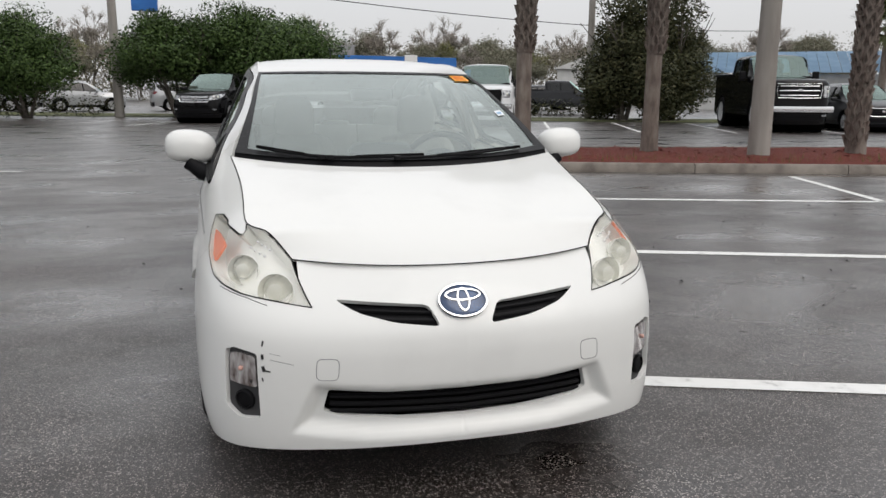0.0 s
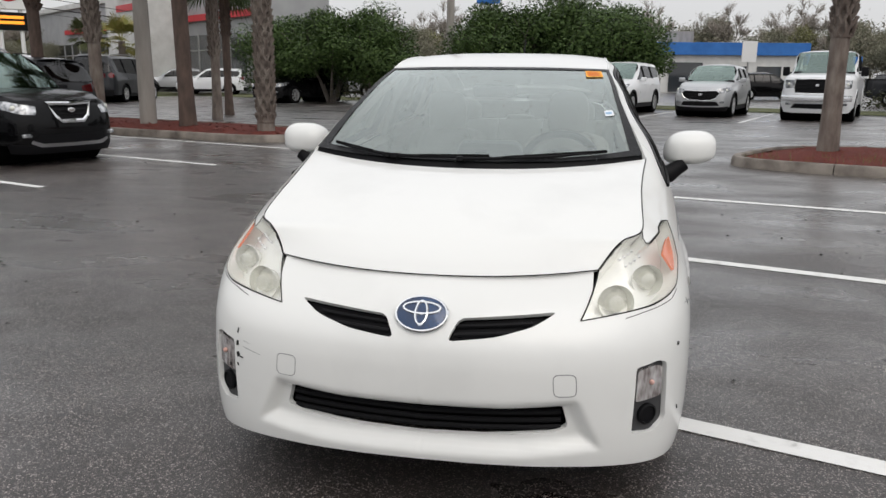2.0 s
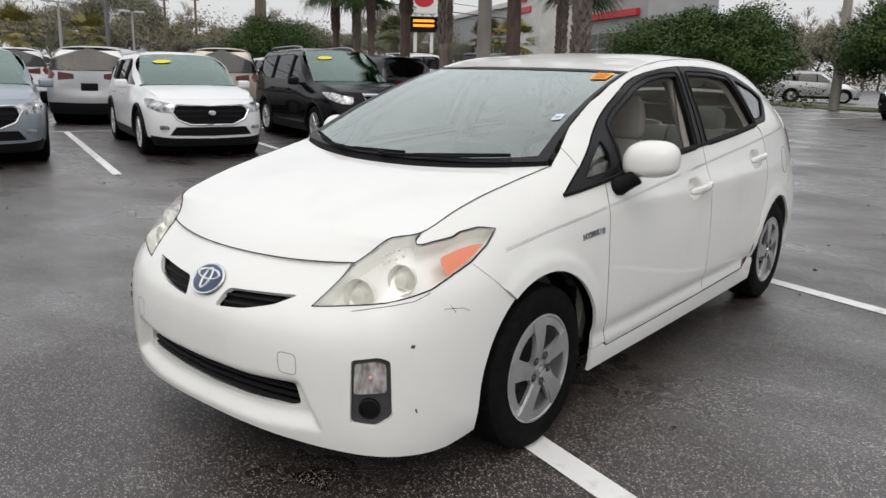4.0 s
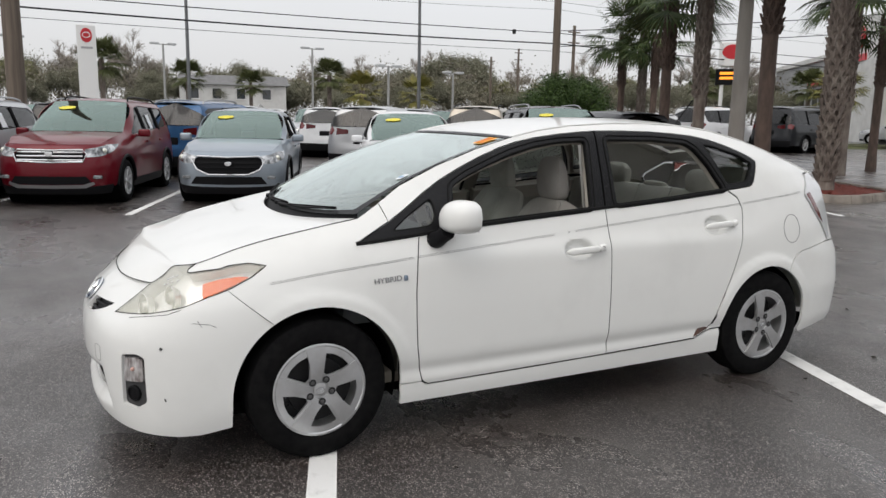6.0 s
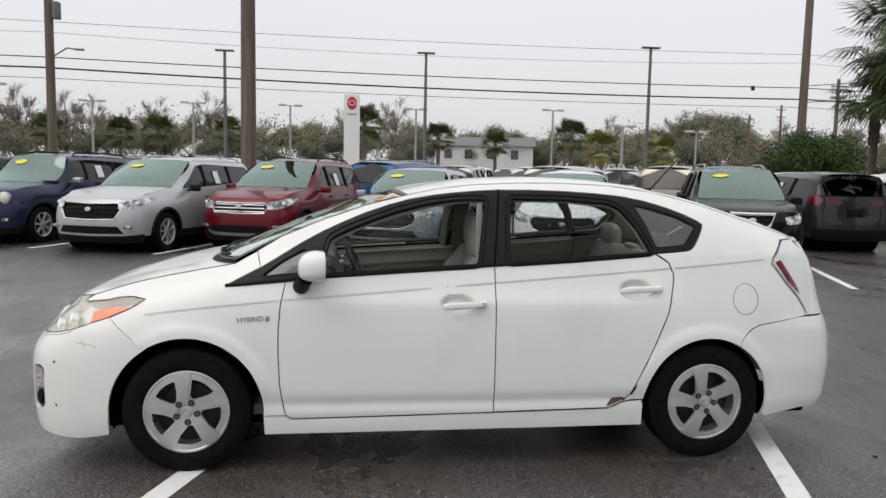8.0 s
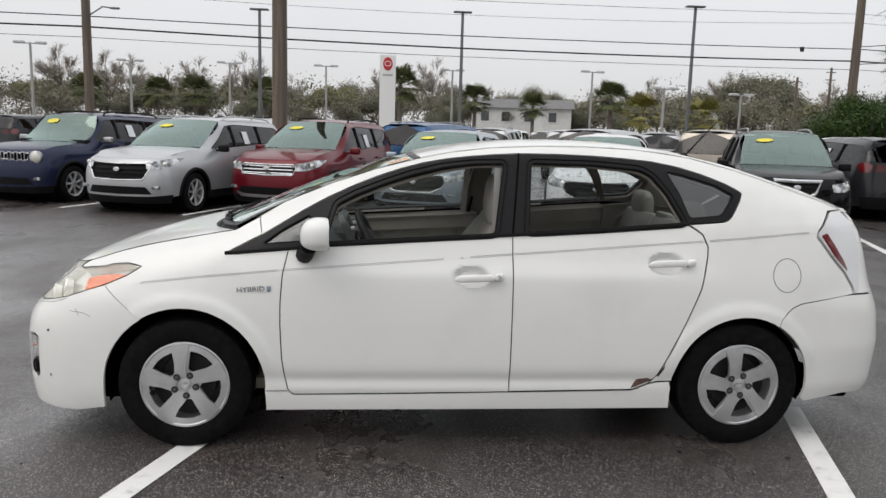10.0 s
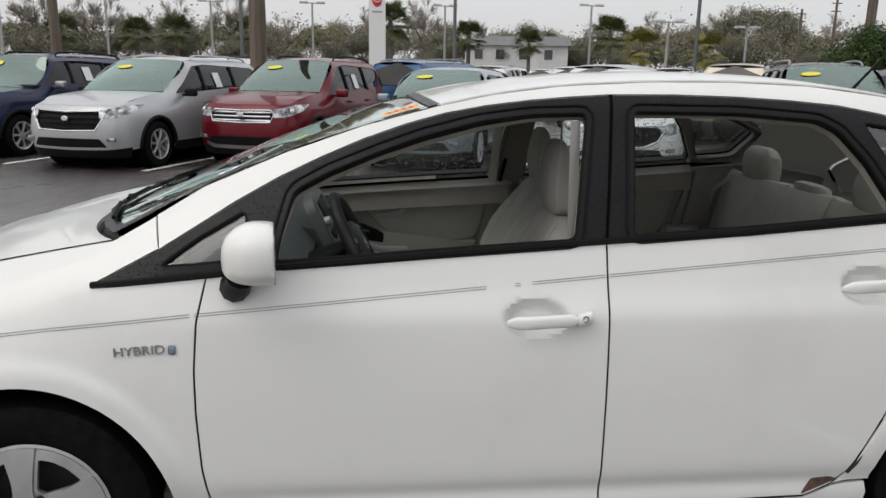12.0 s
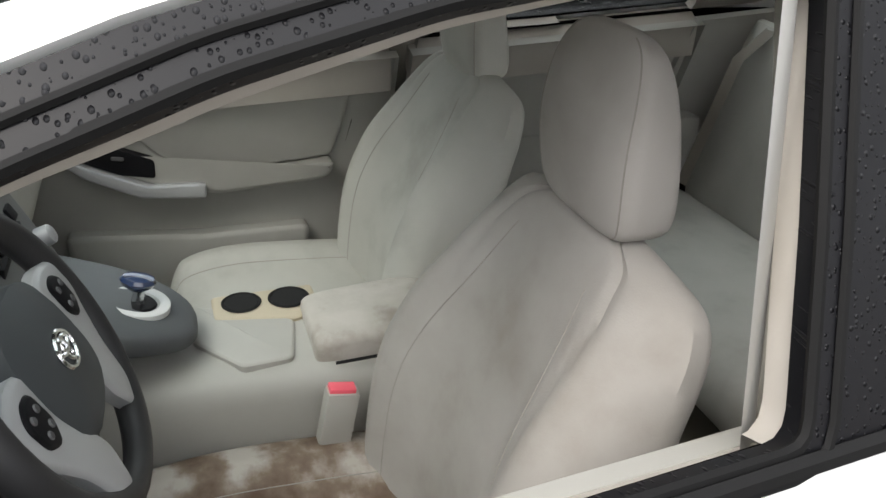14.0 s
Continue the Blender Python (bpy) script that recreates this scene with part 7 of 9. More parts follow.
    outl = tops + rear_edge + SYk([(wb / 2 + ar, 0.30)]) + SYk(arch(*ra, ar, -4, 184, 15)) + SYk([(wb / 2 - ar - 0.01, sill), (-wb / 2 + ar + 0.01, sill)]) + SYk(arch(*fa, ar, -4, 184, 15)) + SYk([(yf + 0.34, 0.3), (yf + 0.30, 0.6)])
    top_z = H - 0.155
    if kind == "sedan":
        dlo = SYk([(cowl + 0.20, b0 + 0.02), (rf + 0.02, top_z), (0.3, top_z + 0.03), (rr - 0.05, top_z - 0.02), (rr + 0.32, b1 + 0.08), (rr + 0.15, b1 + 0.01)])
    elif kind == "pickup":
        dlo = SYk([(cowl + 0.22, b0 + 0.03), (rf + 0.05, top_z), (0.2, top_z + 0.03), (rr - 0.10, top_z), (rr - 0.08, b1 + 0.03)])
    else:
        dlo = SYk([(cowl + 0.20, b0 + 0.02), (rf + 0.04, top_z), (0.3, top_z + 0.03), (rr - 0.15, top_z - 0.02), (rr + 0.02, top_z - 0.10), (yr - 0.42, b1 + 0.09), (yr - 0.52, b1 + 0.02)])
    put("body_side", sk.panel(outl, [rounded(dlo, 0.05)], 0.06, 0.0, 0.01), color)
    put("window_frame", sk.panel(rounded(dlo, 0.05), [], 0.09, 0.0, 0.0, -0.012), TINTED)
    ybs = [0.02 * wb + 0.02, wb / 2 - 0.28] if kind != "pickup" else [0.05, rr - 0.12]
    for yb in ybs[:2]:
        for sgn in (-1, 1):
            bm = bmesh.new()
            pp = [tuple(q * np.array([sgn, 1, 1])) for q in sk.at(SYk([(yb, b0 + 0.06), (yb + 0.03, top_z - 0.0)]), -0.006)]
            tube(bm, pp, 0.035, 6)
            part("pillar", bm, M_BLACK, root)
    # door seams and handles
    for yb in () if far else (cowl + 0.32, 0.04 * wb, wb / 2 - 0.32):
        for sgn in (-1, 1):
            bm = bmesh.new()
            tube(bm, [tuple(q * np.array([sgn, 1, 1])) for q in sk.at(SYk([(yb, b0), (yb - 0.01, 0.7), (yb + 0.01, sill + 0.08)]), -0.002)], 0.004, 4)
            part("door_seam", bm, M_DARK, root)
    for yb in () if far else (0.01, wb / 2 - 0.40):
        for sgn in (-1, 1):
            bm = bmesh.new()
            q = sk.at(SYk([(yb, b0 - 0.12)]), 0.02)[0] * np.array([sgn, 1, 1])
            box(bm, (0.03, 0.2, 0.035), Matrix.Translation(q), 0.01)
            part("door_handle", bm, color, root)
    # nose: bumper, grille, lamps
    gr = grille or [(0.0, 0.80), (0.42, 0.80), (0.50, 0.72), (0.36, 0.55), (0.0, 0.54)]
    gpol = SXk(gr)
    gpol = [(0.0, q[1]) if abs(x[0]) < 1e-6 else q for q, x in zip(gpol, gr)]
    noseo = [(0.0, z0 - 0.003)] + SXk([(hw * 0.5, z0)]) + SYk([(hood_y[0] + 0.0, z0 + 0.004), (yf + 0.30, 0.6), (yf + 0.34, 0.3), (yf + 0.32, 0.24)]) + SXk([(hw * 0.6, 0.22)]) + [(0.0, 0.22)]
    # cut the half opening out of the half nose
    out2 = noseo + gpol[::-1]
    one("front_bumper", sk.panel(out2, [], 0.05, 0.0, 0.01), color)
    v, f = flat_mesh(resample(gpol, 0.05), [], 0.05)
    gl = one("grille", thick(sk.at(v, -0.03), f, sk.normal(v), 0), M_BLACK, None, "black grille")
    zt, zb_ = max(q[1] for q in gr), min(q[1] for q in gr)
    wide = max(q[0] for q in gr)
    nbar = 3 if chrome_bar else 4
    for i in range(0 if far else nbar):
        z = zb_ + (zt - zb_) * (i + 0.6) / nbar
        wz = max([x for x, zz in gr if abs(zz - z) < 0.11] + [wide * 0.7]) * 0.92
        bm = bmesh.new()
        tube(bm, [tuple(sk.at(SXk([(abs(x), z)]), -0.012)[0] * np.array([1 if x >= 0 else -1, 1, 1])) for x in np.linspace(-wz, wz, 11)], 0.016 if chrome_bar else 0.008, 6)
        part("grille_bar", bm, (bar_color or M_CHROME) if chrome_bar else M_BLACK, gl)
    # badge plate
    bm = bmesh.new()
    c = sk.at([(0.0, (zt + zb_) / 2 + 0.03)], 0.02)[0]
    lathe(bm, [(0.0, 0.012), (0.042, 0.01), (0.048, 0.0)], 20, Matrix.Translation(c) @ pose(0, 0, 0, 90, 0, 0) @ Matrix.Diagonal((1.2, 0.8, 1, 1)))
    part("badge", bm, M_CHROME, root)
    ring = [(x * 1.02, z + (0.01 if z > (zt + zb_) / 2 else -0.01)) for x, z in gr if x > 1e-6]
    for sgn in (-1, 1):
        bm = bmesh.new()
        tube(bm, [tuple(q * np.array([sgn, 1, 1])) for q in sk.at([(0.0, gr[0][1])] + SXk(ring) + [(0.0, gr[-1][1])], 0.004)], rim_r, 6)
        part("grille_surround", bm, M_CHROME if rim is None else rim, gl)
    lp = lamp or slim_lamp(yf, 0.84)
    lsz = [(sk.sx(a, z) if h == "x" else sk.sy(a, z), z) for h, a, z in lp]
    vf = sk.panel(rounded(lsz, 0.02), [], 0.04, 0.0, 0.01, 0.006)
    put("headlight", vf, M_CARLAMP, True, None, "clear headlamp")
    for sgn in () if far else (-1, 1):
        q = np.mean(lsz, axis=0)
        bm = bmesh.new()
        bmesh.ops.create_uvsphere(bm, u_segments=12, v_segments=8, radius=0.045, matrix=Matrix.Translation(sk.at([q], -0.012)[0] * np.array([sgn, 1, 1])))
        part("lamp_bulb", bm, M_LAMPGLASS, root)
        bm = bmesh.new()
        q = sk.at(SXk([(hw * 0.72, 0.46)]), 0.0)[0] * np.array([sgn, 1, 1])
        box(bm, (0.16, 0.05, 0.06), Matrix.Translation(q), 0.02)
        part("fog_lamp", bm, M_CARLAMP, root)
    # lower intake and cladding
    lo = [(0.0, 0.47)] + SXk([(hw * 0.56, 0.47), (hw * 0.66, 0.35)]) + [(0.0, 0.34)]
    one("lower_intake", sk.panel(lo, [], 0.06, 0, 0, 0.004), M_BLACK)
    cl = clad or M_BLACK
    if lower_black:
        put("cladding", sk.panel(SYk([(-wb / 2 + ar, sill + 0.12), (wb / 2 - ar, sill + 0.12), (wb / 2 - ar, sill - 0.02), (-wb / 2 + ar, sill - 0.02)]), [], 0.1, 0, 0.01, 0.006), cl)
        one("chin", sk.panel([(0.0, 0.30)] + SXk([(hw * 0.6, 0.31)]) + SYk([(yf + 0.36, 0.34), (yf + 0.36, 0.2)]) + SXk([(hw * 0.6, 0.19)]) + [(0.0, 0.19)], [], 0.06, 0, 0.01, 0.008), cl)
    for c in (fa, ra):
        for sgn in (-1, 1):
            bm = bmesh.new()
            pts = [tuple(q * np.array([sgn, 1, 1])) for q in sk.at(SYk(arch(*c, ar + 0.012, -4, 184, 19)), 0.0)]
            tube(bm, pts, 0.028 if lower_black else 0.012, 6)
            part("arch_trim", bm, cl if lower_black else color, root)
    if skid:
        one("skid_plate", sk.panel([(0.0, 0.335)] + SXk([(hw * 0.50, 0.34), (hw * 0.66, 0.385), (hw * 0.68, 0.35), (hw * 0.54, 0.29)]) + [(0.0, 0.285)], [], 0.06, 0, 0.012, 0.014), M_RAIL, None, "silver skid strip")
    if slots:
        for i in range(7):
            x = -0.42 + 0.14 * i
            q = sk.at(SXk([(abs(x), 0.85)]), 0.012)[0] * np.array([1 if x >= 0 else -1, 1, 1])
            bm = bmesh.new()
            box(bm, (0.085, 0.02, 0.17), Matrix.Translation(q), 0.009)
            sl = part("grille_slot", bm, M_RAIL, gl, "bright slot frame")
            bm = bmesh.new()
            box(bm, (0.058, 0.024, 0.14), Matrix.Translation(q), 0.008)
            part("slot_hollow", bm, M_DARK, sl)
        for sgn in (-1, 1):
            q = sk.at(SXk([(0.64, 0.85)]), 0.0)[0] * np.array([sgn, 1, 1])
            for r, h, m_ in ((0.115, 0.03, M_RAIL), (0.095, 0.036, M_LAMPGLASS)):
                bm = bmesh.new()
                lathe(bm, [(r, -0.03), (r, h - 0.008), (r * 0.9, h), (0, h + 0.004)], 24, Matrix.Translation(q) @ pose(0, 0, 0, 90, 0, 14 * sgn))
                part("round_lamp", bm, m_, root)
    # tail
    if kind != "pickup":
        lo_t = SYk([(yr - 0.13, 0.30), (yr - 0.14, 0.72), (yr - 0.2, b1 - 0.0)])
        rear = lo_t + [(sk.len, b1 + 0.0), (sk.len, 0.28)]
        one("tailgate", sk.panel(rear, [], 0.08, 0.0, 0.01), color)
        if kind == "suv":
            rg = SYk([(yr - 0.2, b1 + 0.005), (yr - 0.28, b1 + 0.18), (rr + 0.1, H - 0.07)]) + [(sk.len, H - 0.06), (sk.len, b1 + 0.005)]
            v, f = flat_mesh(resample(rg, 0.08), [], 0.08)
            one("rear_window", thick(sk.at(v, 0.025), f, sk.normal(v), 0.02), TINTED)
        else:
            dm = [(0, rr, H - 0.05), (0, rr + 0.3, H - 0.18), (0, rr + 0.62, b1 + 0.10)]
            de = [tuple(q) for q in sk.at(SYk([(rr, H - 0.095), (rr + 0.25, H - 0.2), (rr + 0.45, b1 + 0.10)]))]
            part("rear_window", solid(*sheet(dm, de, 9, 7, 2.3, 0.0)), TINTED, root)
            dm = [(0, rr + 0.6, b1 + 0.10), (0, rr + 0.8, b1 + 0.07), (0, yr - 0.08, b1 + 0.02)]
            de = [tuple(q) for q in sk.at(SYk([(rr + 0.45, b1 + 0.10), (yr - 0.35, b1 + 0.03), (yr - 0.18, b1 - 0.03)]))]
            part("boot_lid", solid(*sheet(dm, de, 9, 7, 2.3, 0.01)), color, root)
        tp = tail or [(yr - 0.36, b1 - 0.06), (yr - 0.17, b1 + 0.03), (yr - 0.10, b1 - 0.08), (yr - 0.10, b1 - 0.2), (yr - 0.2, b1 - 0.2)]
        put("tail_light", sk.panel(rounded(SYk(tp), 0.02), [], 0.05, 0, 0.01, 0.008), M_RED, True, None, "red tail lamp")
        for sgn in (-1, 1):
            bm = bmesh.new()
            ss = [sk.len - 0.30, sk.len - 0.62]
            vs4 = [sk.at([(s, z)], 0.01)[0] * np.array([sgn, 1, 1]) for s, z in ((ss[0], b1 - 0.07), (ss[1], b1 - 0.03), (ss[1], b1 - 0.2), (ss[0], b1 - 0.17))]
            fc = bm.faces.new([bm.verts.new(q) for q in vs4])
            bmesh.ops.solidify(bm, geom=[fc], thickness=0.01)
            part("tail_lens", bm, M_RED, root)
        bm = bmesh.new()
        q = sk.at([(sk.len, 0.82)], 0.008)[0]
        box(bm, (0.34, 0.012, 0.16), Matrix.Translation(q), 0.004)
        part("plate", bm, M_BLACK if not tag else M_LABEL, root)
        if lower_black:
            one("rear_cladding", sk.panel(SYk([(yr - 0.14, 0.50), (yr - 0.14, 0.26)]) + [(sk.len, 0.24), (sk.len, 0.48)], [], 0.08, 0, 0.01, 0.01), cl)
    else:
        bm = bmesh.new()
        for sgn in (-1, 1):
            box(bm, (0.09, yr - cab, 0.06), Matrix.Translation((sgn * (hw - 0.1), (yr + cab) / 2, b1 + 0.05)), 0.015)
        part("bed_rail", bm, M_BLACK, root)
        bm = bmesh.new()
        box(bm, (W * 0.9, 0.06, b1 - 0.5), Matrix.Translation((0, yr - 0.06, (b1 + 0.6) / 2)), 0.02)
        part("tailgate", bm, color, root)
        bm = bmesh.new()
        box(bm, (W * 0.86, yr - cab, 0.05), Matrix.Translation((0, (yr + cab) / 2, 0.75)), 0.01)
        part("bed_floor", bm, M_BLACK, root)
        bm = bmesh.new()
        vv = [(-0.62, rr + 0.02, H - 0.1), (0.62, rr + 0.02, H - 0.1), (0.72, rr + 0.06, b1), (-0.72, rr + 0.06, b1)]
        bm.faces.new([bm.verts.new(q) for q in vv])
        part("rear_window", bm, TINTED, root)
        bm = bmesh.new()
        box(bm, (W * 0.92, 0.16, 0.16), Matrix.Translation((0, yf - 0.02, 0.62)), 0.03)
        part("chrome_bumper", bm, M_CHROME, root, "chrome front bumper bar")
    # mirrors
    for sgn in (-1, 1):
        bm = bmesh.new()
        h = 0.13 if kind != "pickup" else 0.26
        box(bm, (0.2, 0.1, h), Matrix.Translation((sgn * (hw + 0.08), cowl + 0.36, b0 + 0.04)), 0.04, 3)
        box(bm, (0.12, 0.06, 0.04), Matrix.Translation((sgn * (hw - 0.03), cowl + 0.37, b0 + 0.0)), 0.01)
        part("door_mirror", bm, mirror or (color if kind == "suv" else M_BLACK), root)
    if rails:
        for sgn in (-1, 1):
            bm = bmesh.new()
            q = sk.at(SYk([(rf + 0.25, H - 0.06), (rf + 0.4, H - 0.05), ((rf + rr) / 2, H - 0.05), (rr - 0.3, H - 0.07), (rr - 0.12, H - 0.09)]))
            pts = [(sgn * (p[0] - 0.02), p[1], p[2] + o) for p, o in zip(q, (0.0, 0.06, 0.07, 0.06, 0.0))]
            tube(bm, [tuple(p) for p in spline(pts, 14)], 0.017, 6)
            part("roof_rail", bm, rails, root)
    if sticker:
        bm = bmesh.new()
        cc, ee = spline(m4, 41), spline(e4, 41)

        def on_glass(u, v):
            k = min(int(v * 40), 40)
            w = abs(u) ** 2.3
            return Vector((ee[k][0] * u, cc[k][1] * (1 - w) + ee[k][1] * w, cc[k][2] * (1 - w) + ee[k][2] * w))

        ax = [on_glass(-0.45, 0.85) - on_glass(-0.45, 0.6), on_glass(-0.3, 0.72) - on_glass(-0.6, 0.72)]
        nn = ax[1].cross(ax[0]).normalized()
        ax[0].normalize()
        ax[1].normalize()
        c0 = on_glass(-0.47, 0.79) + nn * 0.012
        bm.faces.new([bm.verts.new(c0 + ax[1] * 0.145 * math.cos(a) + ax[0] * 0.06 * math.sin(a)) for a in np.linspace(0, 2 * math.pi, 21)[:-1]])
        part("price_sticker", bm, M_YELLOW, root, "yellow oval windscreen sticker")
        bm = bmesh.new()
        q = sk.at(SYk([(wb * 0.2, b0 + 0.22)]), 0.004)[0]
        nq = sk.normal(SYk([(wb * 0.2, b0 + 0.22)]))[0]
        fr4 = Matrix.Translation(q) @ Vector(nq).to_track_quat("Z", "X").to_matrix().to_4x4()
        box(bm, (0.26, 0.20, 0.003), fr4)
        part("window_paper", bm, M_LABEL, root, "white price sheet on the window")
    for sgn in (-1, 1):
        for c in (fa, ra):
            wheel(wr, wr * 0.66, 0.22, wheel_style, root, Matrix.Translation((sgn * (hw - 0.125), c[0], wr)) @ (pose(0, 0, 0, 20 + 40 * c[0], 0, 0 if sgn > 0 else 180)), wheel_metal, far)
    # cabin: a black box stands in for the shade inside; dashboard and seats
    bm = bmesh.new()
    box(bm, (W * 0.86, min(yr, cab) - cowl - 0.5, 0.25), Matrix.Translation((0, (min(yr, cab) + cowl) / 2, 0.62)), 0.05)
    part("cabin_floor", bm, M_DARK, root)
    bm = bmesh.new()
    box(bm, (W * 0.84, 0.5, 0.16), Matrix.Translation((0, cowl + 0.22, b0 - 0.04)), 0.05)
    part("dashboard", bm, M_BLACK, root)
    for sgn in () if far else (-1, 1):
        bm = bmesh.new()
        box(bm, (0.48, 0.16, 0.62), Matrix.Translation((sgn * 0.37, 0.25, 0.98)) @ pose(0, 0, 0, -12, 0, 0), 0.06, 3)
        box(bm, (0.26, 0.1, 0.18), Matrix.Translation((sgn * 0.37, 0.34, H - 0.34)), 0.04, 3)
        part("seat", bm, M_CARSEAT, root)
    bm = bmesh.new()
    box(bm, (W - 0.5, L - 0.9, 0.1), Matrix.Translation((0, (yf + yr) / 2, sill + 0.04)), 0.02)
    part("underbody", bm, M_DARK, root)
    for c in (fa, ra):
        bm = bmesh.new()
        lathe(bm, [(ar - 0.01, -hw + 0.06), (ar - 0.01, hw - 0.06)], 24, Matrix.Translation((0, c[0], wr)) @ pose(0, 0, 0, 0, 90, 0))
        part("wheel_liner", bm, M_DARK, root)
    root.matrix_basis = at
    return root


M_CARLAMP = vary(mat("clear_car_lamp", (0.3, 0.31, 0.32), 0.12, 0.5, coat=1.0), [(0.05, 0.053, 0.056), (0.22, 0.23, 0.24), (0.6, 0.61, 0.62)], 9, 3.0, span=(0.35, 0.62))
M_CARSEAT = mat("dark_car_seat", (0.05, 0.05, 0.05), 0.8)
M_YELLOW = vary(mat("yellow_sticker", (0.72, 0.62, 0.06), 0.6), [(0.62, 0.55, 0.05), (0.76, 0.68, 0.09)], 20)
M_RAIL = mat("roof_rail_metal", (0.35, 0.35, 0.36), 0.3, 0.9)
C_NAVY = paint("navy_paint", (0.012, 0.018, 0.05), 0.3)
C_SILVER = paint("silver_paint", (0.45, 0.46, 0.47), 0.5)
C_REDP = paint("dark_red_paint", (0.12, 0.004, 0.01), 0.2)
C_GREYB = paint("blue_grey_paint", (0.27, 0.31, 0.35), 0.5)
C_GRILLSILV = paint("grey_silver_paint", (0.25, 0.26, 0.28), 0.6)
C_BLACKP = paint("black_paint", (0.003, 0.003, 0.0035), 0.0, 0.25, 0.35)
C_CHAR = paint("charcoal_paint", (0.022, 0.023, 0.026), 0.2)
C_BLUEP = paint("blue_paint", (0.03, 0.09, 0.2), 0.4)
C_WHITE2 = paint("pearl_white_paint", (0.72, 0.73, 0.74), 0.0)
C_BEIGE = paint("sand_paint", (0.42, 0.38, 0.32), 0.5)
FACE_U, FACE_V, BACK_U = 90 - 20, -20, -90 - 20        # headings: nose along +u, nose along -v, nose along -u


def spot(u, v, heading):
    x, y = lot(u, v)
    return pose(x, y, 0, 0, 0, heading)


ROW = "cars in the sales row"
MAZ = [(0.0, 0.77), (0.46, 0.78), (0.56, 0.72), (0.48, 0.59), (0.30, 0.51), (0.0, 0.50)]
ESC = [(0.0, 0.86), (0.46, 0.86), (0.52, 0.80), (0.47, 0.70), (0.0, 0.68)]
BIG = [(0.0, 1.12), (0.58, 1.12), (0.61, 1.0), (0.58, 0.76), (0.0, 0.74)]
NIS = [(0.0, 0.90), (0.34, 0.90), (0.25, 0.74), (0.17, 0.66), (0.0, 0.65)]


def slim_lamp(yf, z=0.78):
    return [("x", 0.50, z + 0.01), ("x", 0.53, z - 0.11), ("x", 0.70, z - 0.10), ("y", yf + 0.42, z - 0.03), ("y", yf + 0.70, z + 0.08), ("y", yf + 0.40, z + 0.075)]


parked_car("suv", "navy blue boxy compact suv with dark trim", spot(-9.15, -10.35, FACE_U), ROW, C_NAVY, L=4.25, W=1.85, H=1.70, wb=2.57, fo=0.78, grille=[(0.0, 0.90), (0.50, 0.90), (0.50, 0.80), (0.0, 0.80)], lamp=[("x", 0.55, 0.91), ("x", 0.55, 0.78), ("x", 0.70, 0.78), ("x", 0.72, 0.90)], sticker=True, rails=M_BLACK, hood=(0.98, 1.10), belt=(1.12, 1.18), cowl=-0.80, roof_front=-0.25, slots=True, mirror=M_RAIL)
parked_car("suv", "silver crossover suv with a twin-bar grille", spot(-8.85, -7.5, FACE_U), ROW, C_SILVER, L=4.65, W=1.84, H=1.66, wb=2.72, fo=0.92, grille=[(0.0, 0.84), (0.60, 0.86), (0.58, 0.79), (0.46, 0.60), (0.0, 0.575)], lamp=slim_lamp(-2.28, 0.86), sticker=True, rails=C_SILVER, hood=(0.93, 1.10), mirror=M_BLACK)
parked_car("suv", "dark red compact suv with chrome grille bars", spot(-10.05, -5.42, FACE_U), ROW, C_REDP, L=4.52, W=1.84, H=1.69, wb=2.69, fo=0.90, grille=ESC, chrome_bar=True, lamp=slim_lamp(-2.245, 0.87), sticker=True, rails=M_BLACK, hood=(0.95, 1.11), skid=True)
parked_car("crossover", "blue-grey silver crossover with a wide black grille", spot(-10.25, -2.80, FACE_U), ROW, C_GREYB, L=4.40, W=1.80, H=1.56, wb=2.65, fo=0.92, grille=MAZ, lamp=slim_lamp(-2.245, 0.78), sticker=True, hood=(0.86, 1.02), belt=(1.0, 1.08), cowl=-0.90)
parked_car("crossover", "white crossover with a wide black grille", spot(-10.4, 0.22, FACE_U), ROW, C_WHITE2, L=4.40, W=1.80, H=1.56, wb=2.65, fo=0.92, grille=MAZ, lamp=slim_lamp(-2.245, 0.78), sticker=True, hood=(0.86, 1.02), belt=(1.0, 1.08), cowl=-0.90)
parked_car("suv", "glossy black suv with a chrome v-shaped grille", spot(-11.0, 3.28, FACE_U), ROW, C_BLACKP, L=4.69, W=1.84, H=1.72, wb=2.71, fo=0.94, grille=NIS, lamp=slim_lamp(-2.295, 0.86), sticker=True, rails=M_RAIL, hood=(0.95, 1.10), rim_r=0.032, belt=(1.06, 1.14), skid=True, mirror=M_BLACK)
parked_car("suv", "charcoal suv seen tail first", spot(-14.6, 5.3, BACK_U + 14), ROW, C_CHAR, L=4.55, W=1.84, H=1.66, wb=2.70, fo=0.92, sticker=True, hood=(0.92, 1.06))
ROW2 = "cars in the second row"
parked_car("suv", "blue suv with its tail to the lane", spot(-15.6, -4.2, BACK_U - 16), ROW2, C_BLUEP, L=4.70, W=1.84, H=1.72, wb=2.79, fo=0.88, rails=M_RAIL)
parked_car("suv", "silver suv with its tail to the lane", spot(-17.2, 0.0, BACK_U - 16), ROW2, C_SILVER, L=4.8, W=1.88, H=1.70, wb=2.74, fo=1.0)
parked_car("suv", "sand-coloured suv with its tail to the lane", spot(-17.4, 2.9, BACK_U - 16), ROW2, C_BEIGE, L=4.7, W=1.85, H=1.76, wb=2.74, fo=0.95, rails=M_BLACK)
